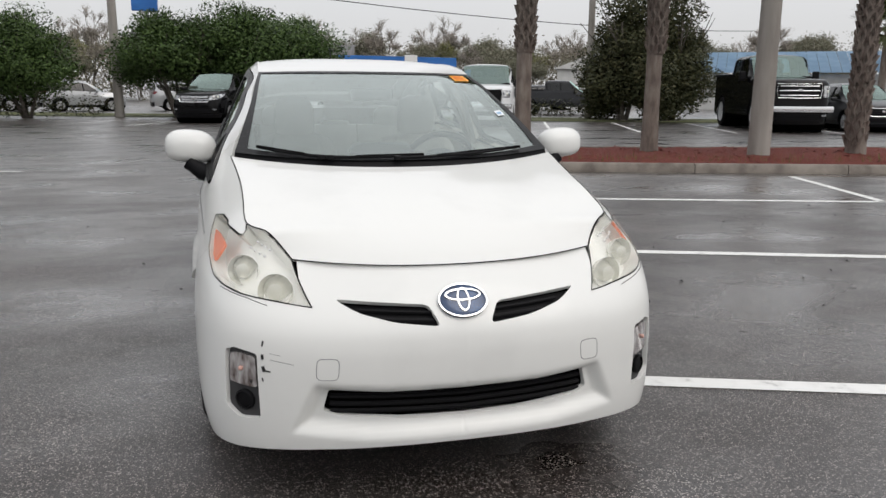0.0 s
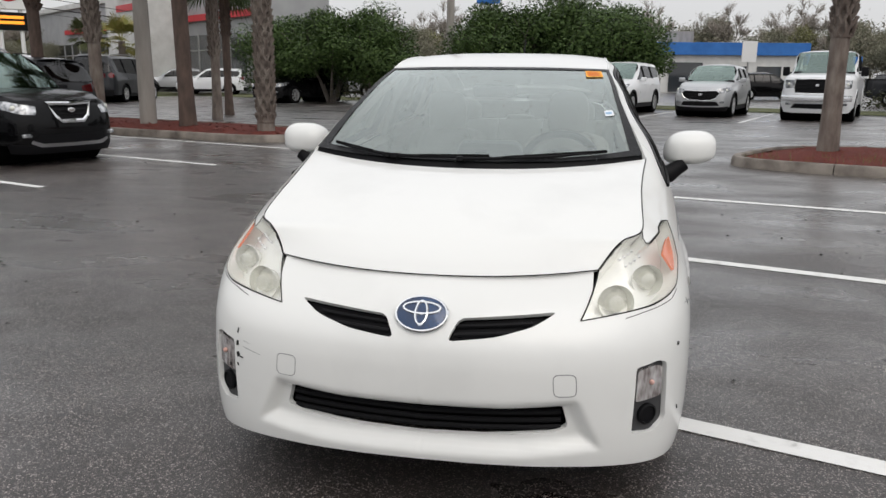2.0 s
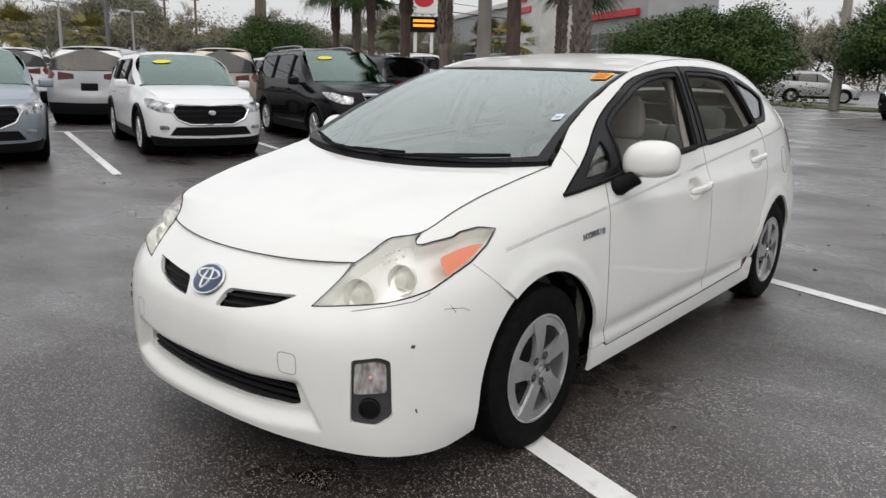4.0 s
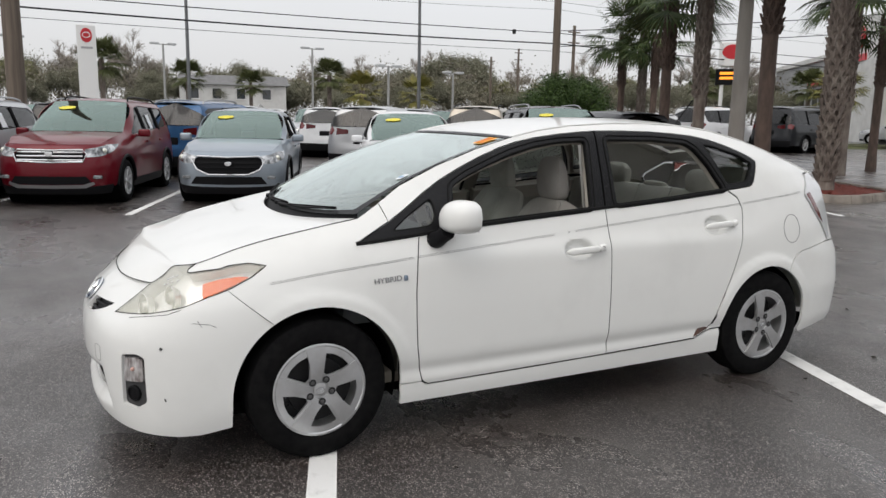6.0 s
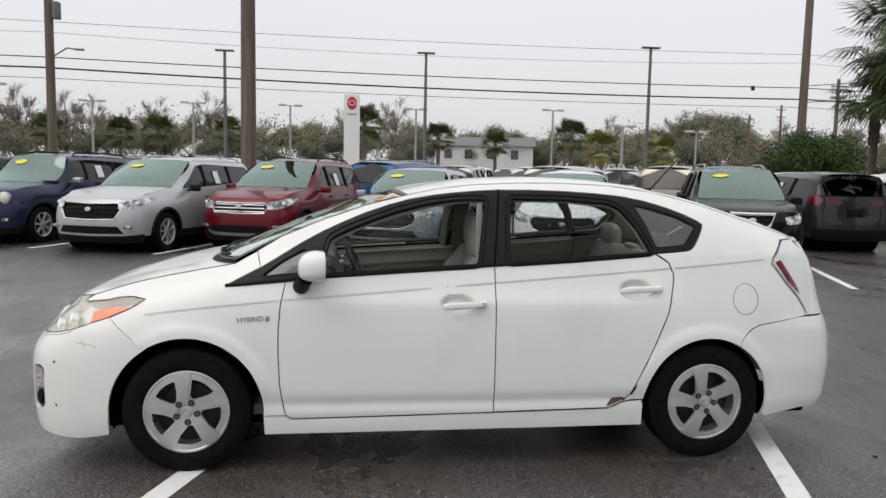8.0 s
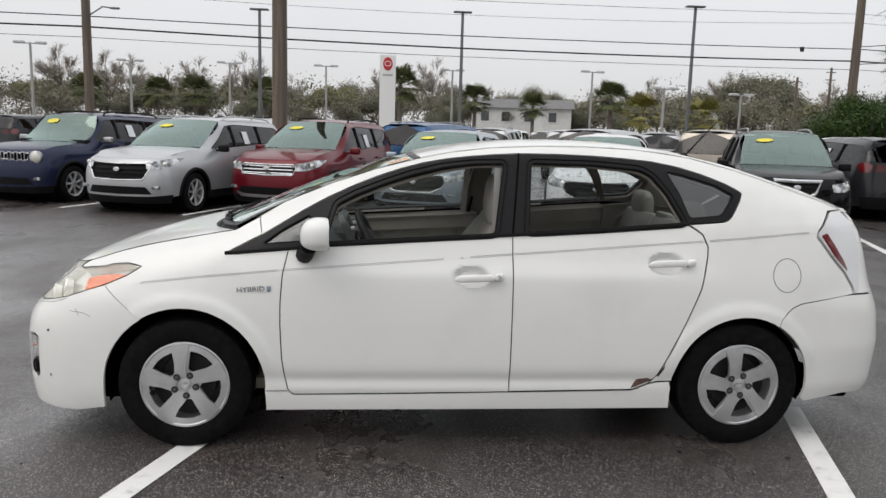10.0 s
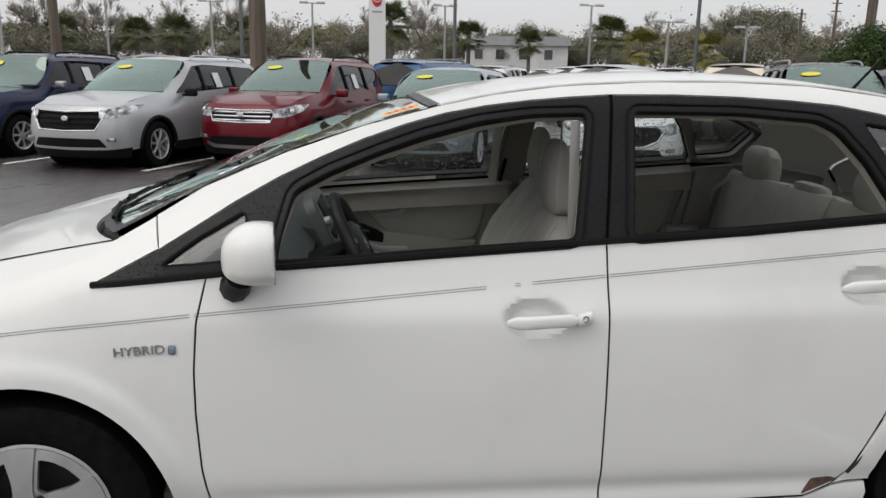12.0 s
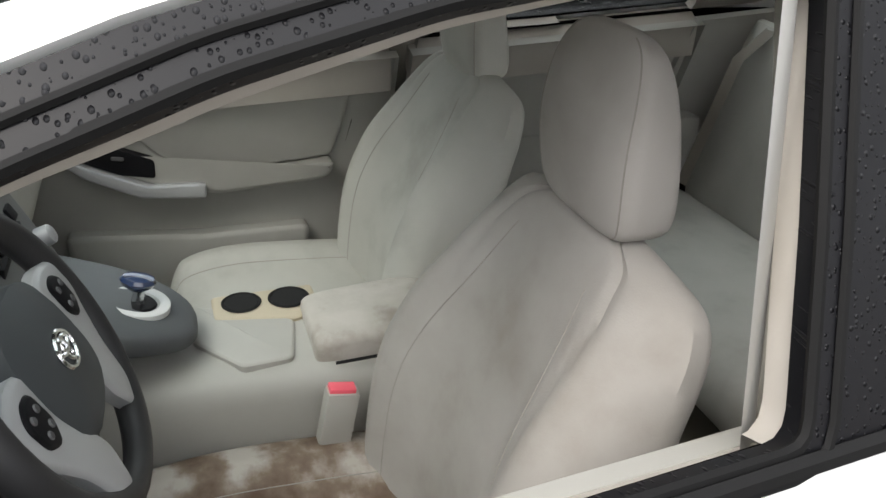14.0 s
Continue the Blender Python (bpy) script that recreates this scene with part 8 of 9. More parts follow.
parked_car("suv", "dark grey suv with its tail to the lane", spot(-16.6, -7.2, BACK_U), ROW2, C_CHAR, L=4.6, W=1.85, H=1.72, wb=2.7, rails=M_RAIL)
parked_car("suv", "white suv with its tail to the lane", spot(-16.6, -10.1, BACK_U), ROW2, C_WHITE2, L=4.7, W=1.85, H=1.74, wb=2.7, rails=M_BLACK)
parked_car("suv", "black suv with its tail to the lane", spot(-16.4, -13.0, BACK_U), ROW2, C_BLACKP, L=4.7, W=1.85, H=1.72, wb=2.7, rails=M_RAIL)
FARROW = "cars in the far row"
parked_car("suv", "black suv with a chrome grille bar", spot(-11.3, 26.4, FACE_V) @ Matrix.Diagonal((1.13, 1.13, 1.17, 1)), FARROW, C_BLACKP, L=4.6, W=1.85, H=1.67, wb=2.66, grille=ESC, chrome_bar=True, lamp=slim_lamp(-2.23, 0.87), hood=(0.95, 1.10))
parked_car("suv", "white suv with black lower cladding", spot(-7.6, 26.0, FACE_V) @ Matrix.Diagonal((1.13, 1.13, 1.17, 1)), FARROW, C_WHITE2, L=4.6, W=1.85, H=1.67, wb=2.66, grille=ESC, lamp=slim_lamp(-2.23, 0.87), hood=(0.95, 1.10))
parked_car("crossover", "silver small crossover with black trim", spot(-4.1, 26.6, FACE_V) @ Matrix.Diagonal((1.13, 1.13, 1.17, 1)), FARROW, C_SILVER, L=4.33, W=1.77, H=1.60, wb=2.61, grille=MAZ, lamp=slim_lamp(-2.2, 0.82), hood=(0.90, 1.05))
parked_car("pickup", "white full-size pickup truck with a black grille", spot(-0.4, 27.0, FACE_V) @ Matrix.Diagonal((1.12, 1.12, 1.2, 1)), FARROW, C_WHITE2, L=5.9, W=2.03, H=1.95, wb=3.68, fo=0.95, wr=0.40, kind="pickup", grille=BIG, lamp=[("x", 0.62, 1.10), ("x", 0.64, 0.88), ("x", 0.86, 0.88), ("x", 0.88, 1.10)], hood=(1.18, 1.28), belt=(1.30, 1.34), cowl=-1.15, roof_front=-0.45, bed=1.0, lower_black=False)
parked_car("pickup", "tall black pickup truck with chrome grille bars", spot(10.0, 25.2, FACE_V) @ Matrix.Diagonal((1.12, 1.12, 1.25, 1)), FARROW, C_BLACKP, L=6.1, W=2.06, H=2.12, wb=3.8, fo=0.98, wr=0.45, kind="pickup", grille=[(0.0, 1.26), (0.60, 1.26), (0.62, 1.1), (0.58, 0.92), (0.0, 0.90)], chrome_bar=True, lamp=[("x", 0.68, 1.22), ("x", 0.68, 0.92), ("x", 0.90, 0.94), ("x", 0.92, 1.22)], hood=(1.34, 1.44), belt=(1.46, 1.50), cowl=-1.2, roof_front=-0.5, bed=1.0, lower_black=False)
parked_car("suv", "dark grey wagon beside the black pickup", spot(13.0, 25.0, FACE_V), FARROW, C_CHAR, L=4.7, W=1.84, H=1.66, wb=2.7, lamp=slim_lamp(-2.25, 0.85))
parked_car("sedan", "glossy black four-door sedan", spot(-23.8, 26.0, FACE_V) @ Matrix.Diagonal((1.13, 1.13, 1.17, 1)), FARROW, C_BLACKP, L=4.9, W=1.86, H=1.47, wb=2.78, fo=1.0, kind="sedan", grille=NIS, lamp=slim_lamp(-2.39, 0.75), hood=(0.80, 0.97), belt=(0.95, 1.0), cowl=-0.85, lower_black=False, sticker=False)
parked_car("pickup", "dark grey pickup beyond the hedge", pose(17.5, 38.0, 0, 0, 0, 62), FARROW, C_CHAR, L=5.8, W=2.0, H=1.92, wb=3.6, fo=0.95, wr=0.40, kind="pickup", grille=BIG, hood=(1.15, 1.25), belt=(1.28, 1.3), cowl=-1.1, roof_front=-0.4, bed=1.0, lower_black=False)
BACKLOT = "cars by the showroom"
parked_car("suv", "grey suv with its tail to the lot", pose(-22.2, 30.7, 0, 0, 0, 190) @ Matrix.Diagonal((1.15, 1.15, 1.17, 1)), BACKLOT, C_CHAR, L=5.1, W=1.95, H=1.85, wb=3.07, rails=M_RAIL)
parked_car("suv", "white suv with its tail to the lot", pose(-25.3, 28.2, 0, 0, 0, 190) @ Matrix.Diagonal((1.15, 1.15, 1.17, 1)), BACKLOT, C_WHITE2, L=4.8, W=1.9, H=1.82, wb=2.8, rails=M_BLACK)

# ---- trees, palms, hedges ----
def leafy(name, colors, rough=0.55):
    m = mat(name, colors[1], rough, spec=0.12)
    n, l, b = nodes_of(m)
    g, ramp = n.new("ShaderNodeNewGeometry"), n.new("ShaderNodeValToRGB")
    for i, c in enumerate(colors):
        if i > 1:
            ramp.color_ramp.elements.new(0.5)
    for i, c in enumerate(colors):
        ramp.color_ramp.elements[i].position, ramp.color_ramp.elements[i].color = i / (len(colors) - 1), (*c, 1)
    l.new(g.outputs["Random Per Island"], ramp.inputs[0])
    l.new(ramp.outputs[0], b.inputs["Base Color"])
    return m


M_LEAF = leafy("dark_glossy_leaves", [(0.03, 0.05, 0.016), (0.05, 0.085, 0.026), (0.085, 0.13, 0.04)], 0.4)
M_HOLLY = leafy("holly_leaves", [(0.03, 0.036, 0.018), (0.05, 0.055, 0.027), (0.085, 0.08, 0.04)], 0.45)
# far oak, spring and twig colours are lightened to imitate misty air
M_OAK = leafy("mist_paled_oak_leaves", [(0.15, 0.155, 0.105), (0.20, 0.20, 0.145), (0.25, 0.24, 0.185)], 0.8)
M_SPRING = leafy("mist_paled_young_leaves", [(0.15, 0.165, 0.065), (0.2, 0.205, 0.09), (0.24, 0.235, 0.12)], 0.8)
M_TWIG = leafy("mist_paled_twigs", [(0.27, 0.24, 0.21), (0.33, 0.30, 0.265), (0.38, 0.345, 0.31)], 0.9)
M_BARK = vary(mat("grey_bark", (0.14, 0.12, 0.1), 0.9), [(0.07, 0.06, 0.05), (0.17, 0.15, 0.13)], 12, bump=0.8, bump_scale=30, bump_dist=0.02)
M_PALMBARK = vary(mat("palm_trunk", (0.16, 0.13, 0.11), 0.9), [(0.09, 0.07, 0.06), (0.17, 0.14, 0.12), (0.24, 0.21, 0.18)], 7, 7.0, (1, 1, 0.35), bump=0.9, bump_scale=22, bump_dist=0.02)
M_PALMRED = vary(mat("reddish_palm_trunk", (0.11, 0.075, 0.06), 0.9), [(0.06, 0.045, 0.038), (0.13, 0.09, 0.072)], 9, 7.0, (1, 1, 0.3), bump=0.9, bump_scale=22, bump_dist=0.02)
M_FROND = leafy("palm_fronds", [(0.04, 0.065, 0.025), (0.07, 0.10, 0.04), (0.10, 0.12, 0.05)], 0.5)
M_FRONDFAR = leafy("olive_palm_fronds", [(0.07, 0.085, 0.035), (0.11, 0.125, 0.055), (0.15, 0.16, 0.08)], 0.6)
M_FRONDY = leafy("yellow_palm_fronds", [(0.14, 0.15, 0.04), (0.2, 0.19, 0.06), (0.26, 0.22, 0.08)], 0.6)


def leaves(bm, rnd, centre, radii, count, size, spread=0.5):
    """Small leaf blades, thick near the hull of a lumpy ball."""
    for _ in range(count):
        d = Vector((rnd.gauss(0, 1), rnd.gauss(0, 1), rnd.gauss(0, 1))).normalized()
        r = 1 - spread * rnd.random() ** 1.6
        k = 1 + 0.25 * noise.noise(d * 2.3 + Vector(centre))
        c = Vector(centre) + Vector((d.x * radii[0], d.y * radii[1], d.z * radii[2])) * r * k
        a = Vector((rnd.gauss(0, 1), rnd.gauss(0, 1), rnd.gauss(0, 0.6))).normalized()
        b = a.cross(d + Vector((0.1, 0.2, 0.3)))
        b = b.normalized() if b.length > 1e-4 else a.orthogonal()
        s = size * rnd.uniform(0.6, 1.3)
        bm.faces.new([bm.verts.new(c + q) for q in (a * s, b * s * 0.45, -a * s, -b * s * 0.45)])


def bush_tree(name, label, material, seed, height=5.0, width=6.6, trunks=5, count=34000, size=0.085, low=0.27, cone=False):
    rnd = random.Random(seed)
    root = thing(name, label, "tree", "evergreen trees behind the lot")
    bm = bmesh.new()
    tips = []
    for k in range(trunks):
        a = 6.28 * k / trunks + rnd.uniform(-0.3, 0.3)
        b = Vector((0.15 * math.cos(a), 0.15 * math.sin(a), 0))
        m_ = Vector((0.09 * width * math.cos(a), 0.09 * width * math.sin(a), height * 0.25))
        t = Vector((0.24 * width * math.cos(a), 0.24 * width * math.sin(a), height * 0.6))
        tube(bm, [b, m_, t], [0.11, 0.08, 0.03], 6)
        for _ in range(3):
            e = t + Vector((rnd.uniform(-1, 1), rnd.uniform(-1, 1), rnd.uniform(0.2, 1))) * width * 0.13
            tube(bm, [m_.lerp(t, 0.5), e], [0.04, 0.012], 5)
    part("trunk", bm, M_BARK, root, "several grey stems from one foot")
    bm = bmesh.new()
    lumps = []
    for _ in range(26):
        f = rnd.random()
        z = low + (0.86 - low) * f
        reach = (0.36 * math.sin(math.pi * (0.28 + 0.62 * f)) if not cone else 0.34 * (1.05 - f))
        a = rnd.uniform(0, 6.28)
        q = reach * math.sqrt(rnd.random())
        lumps.append(((q * width * math.cos(a), q * width * math.sin(a), height * z), rnd.uniform(0.14, 0.215)))
    for c, r in lumps:
        leaves(bm, rnd, c, (r * width, r * width, r * width * 0.8), count // 26, size, 0.7)
    part("crown", bm, material, root, "dense dark leaves", smooth=False)
    return root


def puffs(name, centres, sigma, count, size, seed, slim=0.45):
    """Many small blades, thick in the middle of each clump and loose at its rim."""
    g = np.random.default_rng(seed)
    c = np.array([tuple(q) for q in centres])[g.integers(0, len(centres), count)] + g.normal(0, 1, (count, 3)) * np.array([sigma, sigma, sigma * 0.75])
    a = g.normal(0, 1, (count, 3))
    a /= np.linalg.norm(a, axis=1)[:, None]
    b = np.cross(a, g.normal(0, 1, (count, 3)))
    b /= np.linalg.norm(b, axis=1)[:, None]
    k = size * g.uniform(0.6, 1.4, (count, 1))
    v = np.stack([c + a * k, c + b * k * slim, c - a * k, c - b * k * slim], 1).reshape(-1, 3)
    me = bpy.data.meshes.new(name)
    me.from_pydata(v.tolist(), [], np.arange(count * 4).reshape(-1, 4).tolist())
    me.update()
    return me


def wild_tree(name, label, material, seed, height=11.0, leaf_count=16000, leaf_size=0.1, sigma=0.075, twigs=8, spread=0.75):
    """A tall tree: tapered trunk, forked limbs, fine twigs and clumps of leaf."""
    rnd = random.Random(seed)
    root = thing(name, label, "tree", "trees along the horizon")
    bm = bmesh.new()
    ends = []

    def limb(p, d, length, r, depth):
        q = p + d * length * 0.5 + Vector((rnd.uniform(-1, 1), rnd.uniform(-1, 1), 0)) * length * 0.06
        e = p + d * length
        tube(bm, [p, q, e], [r, r * 0.8, r * 0.55], 5 if depth > 1 else 7, False)
        if depth >= 4:
            ends.append((e, d))
            return
        for _ in range(3):
            nd = (d + Vector((rnd.uniform(-1, 1), rnd.uniform(-1, 1), rnd.uniform(-0.25, 0.6))) * 0.75).normalized()
            limb(p.lerp(e, rnd.uniform(0.6, 1.0)), nd, length * rnd.uniform(0.55, 0.8), r * 0.55, depth + 1)

    limb(Vector((0, 0, -0.1)), Vector((rnd.uniform(-0.05, 0.05), rnd.uniform(-0.05, 0.05), 1)), height * 0.36, height * 0.018, 0)
    part("trunk", bm, M_BARK, root, "grey trunk and limbs")
    if twigs:
        bm = bmesh.new()
        for e, d in ends:
            for _ in range(twigs):
                td = (d + Vector((rnd.gauss(0, 0.5), rnd.gauss(0, 0.5), rnd.gauss(0.25, 0.4)))).normalized()
                start = e - d * rnd.uniform(0, height * 0.06)
                tip = start + td * rnd.uniform(0.04, 0.11) * height
                w = td.orthogonal().normalized()
                w = (w * math.cos(rnd.uniform(0, 3.1)) + td.cross(w) * math.sin(rnd.uniform(0, 3.1))) * 0.0022 * height
                bm.faces.new([bm.verts.new(q) for q in (start - w, start + w, tip + w * 0.3, tip - w * 0.3)])
                for _ in range(2):
                    s0 = start.lerp(tip, rnd.uniform(0.3, 0.8))
                    t2 = s0 + (td + Vector((rnd.gauss(0, 0.6), rnd.gauss(0, 0.6), rnd.gauss(0.1, 0.4)))).normalized() * rnd.uniform(0.03, 0.06) * height
                    bm.faces.new([bm.verts.new(q) for q in (s0 - w * 0.7, s0 + w * 0.7, t2 + w * 0.2, t2 - w * 0.2)])
        part("twig_spray", bm, M_TWIG, root, "fine grey twigs", smooth=False)["kind"] = "stuff"
    if leaf_count:
        keep = [e for e, _ in ends if rnd.random() < spread]
        part("crown", puffs("crown", keep, height * sigma, leaf_count, leaf_size, seed, 0.5), material, root, "loose clumps of leaf", smooth=False)
    return root


def palm(name, label, height, crown=True, boots=True, seed=1, r=0.2, bark=None, fronds=46, frond_mat=None, frond_len=1.5, boot_from=0.0, group="palms in the mulch beds", blade=0.03):
    rnd = random.Random(seed)
    root = thing(name, label, "palm tree", group)
    bm = bmesh.new()
    pts = [(0.02 * math.sin(z * 0.6 + seed), 0.02 * math.cos(z * 0.5), z) for z in np.linspace(0, height, 9)]
    tube(bm, pts, [r * 1.28, r * 1.08] + [r] * 7, 14)
    part("trunk", bm, bark or M_PALMBARK, root, "ringed palm trunk")
    if boots:
        bm = bmesh.new()
        z = max(0.35, boot_from)
        row = 0
        while z < height:
            for k in range(7):
                for s in (-1, 1):
                    a = 2 * math.pi * (k + 0.5 * (row % 2)) / 7 + s * 0.22
                    d = Vector((math.cos(a), math.sin(a), 0))
                    t = Vector((-math.sin(a), math.cos(a), 0))
                    c = d * (r * 0.98) + Vector((0, 0, z))
                    tip = d * (r + rnd.uniform(0.03, 0.075)) + t * s * -0.10 + Vector((0, 0, z + rnd.uniform(0.16, 0.26)))
                    w = rnd.uniform(0.03, 0.045)
                    q = [c - t * w + d * 0.02, c + t * w + d * 0.02, tip + t * 0.015, tip - t * 0.015]
                    v1 = [bm.verts.new(x) for x in q]
                    v2 = [bm.verts.new(x - d * 0.04) for x in q]
                    bm.faces.new(v1)
                    for i in range(4):
                        bm.faces.new((v1[i], v2[i], v2[(i + 1) % 4], v1[(i + 1) % 4]))
            z += 0.15
            row += 1
        part("boot_skirt", bm, bark or M_PALMBARK, root, "criss-cross stubs of old leaves")["kind"] = "stuff"
    if crown:
        bm = bmesh.new()
        for k in range(fronds):
            a, el = rnd.uniform(0, 6.28), rnd.uniform(-0.75, 1.25)
            d = Vector((math.cos(a) * math.cos(el), math.sin(a) * math.cos(el), math.sin(el)))
            p0 = Vector((0, 0, height - 0.05))
            p1 = p0 + d * frond_len * 0.55
            p2 = p1 + (d * 0.8 + Vector((0, 0, -0.35))).normalized() * frond_len * 0.25
            side = d.cross(Vector((0, 0, 1)))
            side = side.normalized() if side.length > 1e-3 else Vector((1, 0, 0))
            st = 0.014
            for s0, s1 in ((p0, p1),):
                bm.faces.new([bm.verts.new(x) for x in (s0 - side * st, s0 + side * st, s1 + side * st, s1 - side * st)])
            nrm = side.cross(d).normalized()
            for j in range(15):
                f = (j - 7) / 7
                ang = f * 1.25
                bd = (d * math.cos(ang) + side * math.sin(ang) + Vector((0, 0, -0.15 * abs(f)))).normalized()
                ln = frond_len * (0.62 - 0.18 * abs(f)) * rnd.uniform(0.85, 1.1)
                b0 = p1 + bd * 0.02
                b1 = b0 + bd * ln * 0.6 + nrm * 0.02
                b2 = b0 + bd * ln + Vector((0, 0, -0.12 * ln - 0.10 * rnd.random()))
                ws_ = nrm.cross(bd).normalized() * blade
                v0 = [bm.verts.new(b0 - ws_ * 0.4), bm.verts.new(b0 + ws_ * 0.4)]
                v1 = [bm.verts.new(b1 + ws_), bm.verts.new(b1 - ws_)]
                v2 = bm.verts.new(b2)
                bm.faces.new((v0[0], v0[1], v1[0], v1[1]))
                bm.faces.new((v1[1], v1[0], v2))
        part("fronds", bm, frond_mat or M_FROND, root, "fan-shaped drooping fronds", smooth=False)
    return root


def scatter(ob, spots):
    """Stand the first at the first spot and copies at the rest: x, y, turn, size."""
    for i, (x, y, a, s) in enumerate(spots):
        m = pose(x, y, 0, 0, 0, a)
        if i == 0:
            first = m @ Matrix.Diagonal((s, s, s, 1))
        else:
            c = copy_thing(ob, m)
            c.scale = (s, s, s)
    ob.matrix_basis = first


scatter(bush_tree("evergreen_tree", "rounded dark evergreen tree with many stems", M_LEAF, 3, 5.0, 7.2), [(-3.5, 33.5, 10, 0.97), (1.5, 33.6, 200, 0.95), (-11.9, 32.6, 70, 0.9), (-14.6, 33.6, 150, 0.85), (-30.4, 22.3, 40, 0.78), (-34.0, 24.5, 190, 0.7)])
scatter(bush_tree("evergreen_tree", "broad dark evergreen tree with many stems", M_LEAF, 8, 5.1, 7.0), [(-0.9, 33.7, 0, 1.0), (-9.7, 32.6, 120, 0.88)])
scatter(bush_tree("holly_tree", "tall dark conical holly by the lot's edge", M_HOLLY, 12, 7.0, 6.4, 3, 44000, 0.085, 0.07, True), [(16.0, 27.6, 0, 1.0), (19.0, 28.6, 130, 0.98)])
scatter(palm("palm_tree", "booted cabbage palm in the mulch bed", 5.9, True, True, 4, 0.155, frond_len=1.8), [(-6.2, 11.2, 0, 1.0), (10.4, 7.6, 200, 0.97), (-22.9, 20.9, 80, 0.93)])
scatter(palm("palm_tree", "cabbage palm with a shaggy neck over a smooth trunk", 5.7, True, True, 6, 0.145, boot_from=2.05, frond_len=1.8), [(-11.0, 12.5, 30, 1.0), (4.45, 9.3, 120, 0.98), (6.95, 9.0, 80, 0.98), (-10.4, 17.4, 10, 0.9)])
scatter(palm("palm_tree", "smooth reddish-trunked palm with a booted neck", 5.3, True, True, 9, 0.15, M_PALMRED, boot_from=3.0, frond_len=1.9), [(-8.4, 11.9, 0, 1.12), (-13.1, 13.3, 50, 0.95), (-21.2, 20.1, 140, 0.9), (-23.8, 20.5, 210, 0.95), (-11.3, 20.1, 75, 0.85)])
FARP = "palms along the far road"
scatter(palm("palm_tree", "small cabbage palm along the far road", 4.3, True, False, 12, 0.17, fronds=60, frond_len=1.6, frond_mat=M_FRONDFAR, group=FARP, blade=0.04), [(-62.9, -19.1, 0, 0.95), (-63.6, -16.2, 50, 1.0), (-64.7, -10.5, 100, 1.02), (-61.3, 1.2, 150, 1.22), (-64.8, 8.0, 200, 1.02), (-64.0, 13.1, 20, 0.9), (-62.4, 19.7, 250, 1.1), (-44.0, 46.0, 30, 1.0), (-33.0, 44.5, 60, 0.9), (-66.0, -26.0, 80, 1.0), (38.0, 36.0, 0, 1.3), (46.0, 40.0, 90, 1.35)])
scatter(palm("palm_tree", "small yellowing date palm along the far road", 3.4, True, False, 15, 0.22, frond_mat=M_FRONDY, fronds=34, frond_len=1.9, group=FARP, blade=0.045), [(-57.8, 21.0, 0, 1.0), (-56.0, 25.4, 70, 0.95), (-30.0, 43.5, 140, 1.0)])
# belt of trees on the horizon
rnd = random.Random(11)
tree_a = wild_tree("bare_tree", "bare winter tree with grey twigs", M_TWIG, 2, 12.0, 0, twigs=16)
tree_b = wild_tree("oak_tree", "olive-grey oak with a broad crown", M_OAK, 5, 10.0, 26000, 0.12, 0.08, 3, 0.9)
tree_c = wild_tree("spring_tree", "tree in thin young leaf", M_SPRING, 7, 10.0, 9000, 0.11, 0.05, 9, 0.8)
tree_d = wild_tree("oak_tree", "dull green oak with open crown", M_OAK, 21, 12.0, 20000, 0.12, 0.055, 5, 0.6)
spots = {0: [], 1: [], 2: [], 3: []}
for k in range(175):
    a = radians(50 + 172 * (k + rnd.uniform(-0.4, 0.4)) / 175)
    d = rnd.uniform(96, 128)
    if 146 < math.degrees(a) < 152:
        d += 6
    spots[rnd.choice([0, 0, 0, 1, 1, 2, 2, 3])].append((d * math.cos(a), d * math.sin(a), rnd.uniform(0, 360), rnd.uniform(0.6, 0.94)))
for k in range(70):
    a = radians(48 + 176 * (k + rnd.uniform(-0.4, 0.4)) / 70)
    d = rnd.uniform(86, 96)
    spots[rnd.choice([1, 1, 3])].append((d * math.cos(a), d * math.sin(a), rnd.uniform(0, 360), rnd.uniform(0.40, 0.6)))
spots[3].append((-92.5, 49.0, 20, 1.0))
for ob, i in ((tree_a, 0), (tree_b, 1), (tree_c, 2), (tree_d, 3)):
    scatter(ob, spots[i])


# undergrowth that closes the belt towards the ground
heaps = []
for k in range(150):
    a = radians(46 + 180 * (k + rnd.uniform(-0.4, 0.4)) / 150)
    d = rnd.uniform(88, 112)
    heaps += [(d * math.cos(a) + rnd.gauss(0, 1.5), d * math.sin(a) + rnd.gauss(0, 1.5), rnd.uniform(0.5, 6.0)) for _ in range(6)]
# the scrub's colour is paled for mist as well
tagged(part("undergrowth", puffs("undergrowth", heaps, 1.25, 170000, 0.15, 3), leafy("mist_paled_scrub", [(0.16, 0.148, 0.11), (0.205, 0.19, 0.145), (0.25, 0.23, 0.18)], 0.9), None, smooth=False), "far brown-green scrub under the trees, lightened as if by mist", "scrub", kind="stuff")


def hedge(pts, h, w, label, seed):
    rnd = random.Random(seed)
    bm = bmesh.new()
    for a, b in zip(pts, pts[1:]):
        n = int(math.dist(a, b) / 0.28)
        for i in range(n):
            f = i / n
            leaves(bm, rnd, (a[0] + (b[0] - a[0]) * f, a[1] + (b[1] - a[1]) * f, h * 0.52), (w * 0.6, w * 0.6, h * 0.5), 60, 0.07)
    ob = part("hedge", bm, M_HOLLY, None, smooth=False)
    return tagged(ob, label, "hedge", kind="stuff")


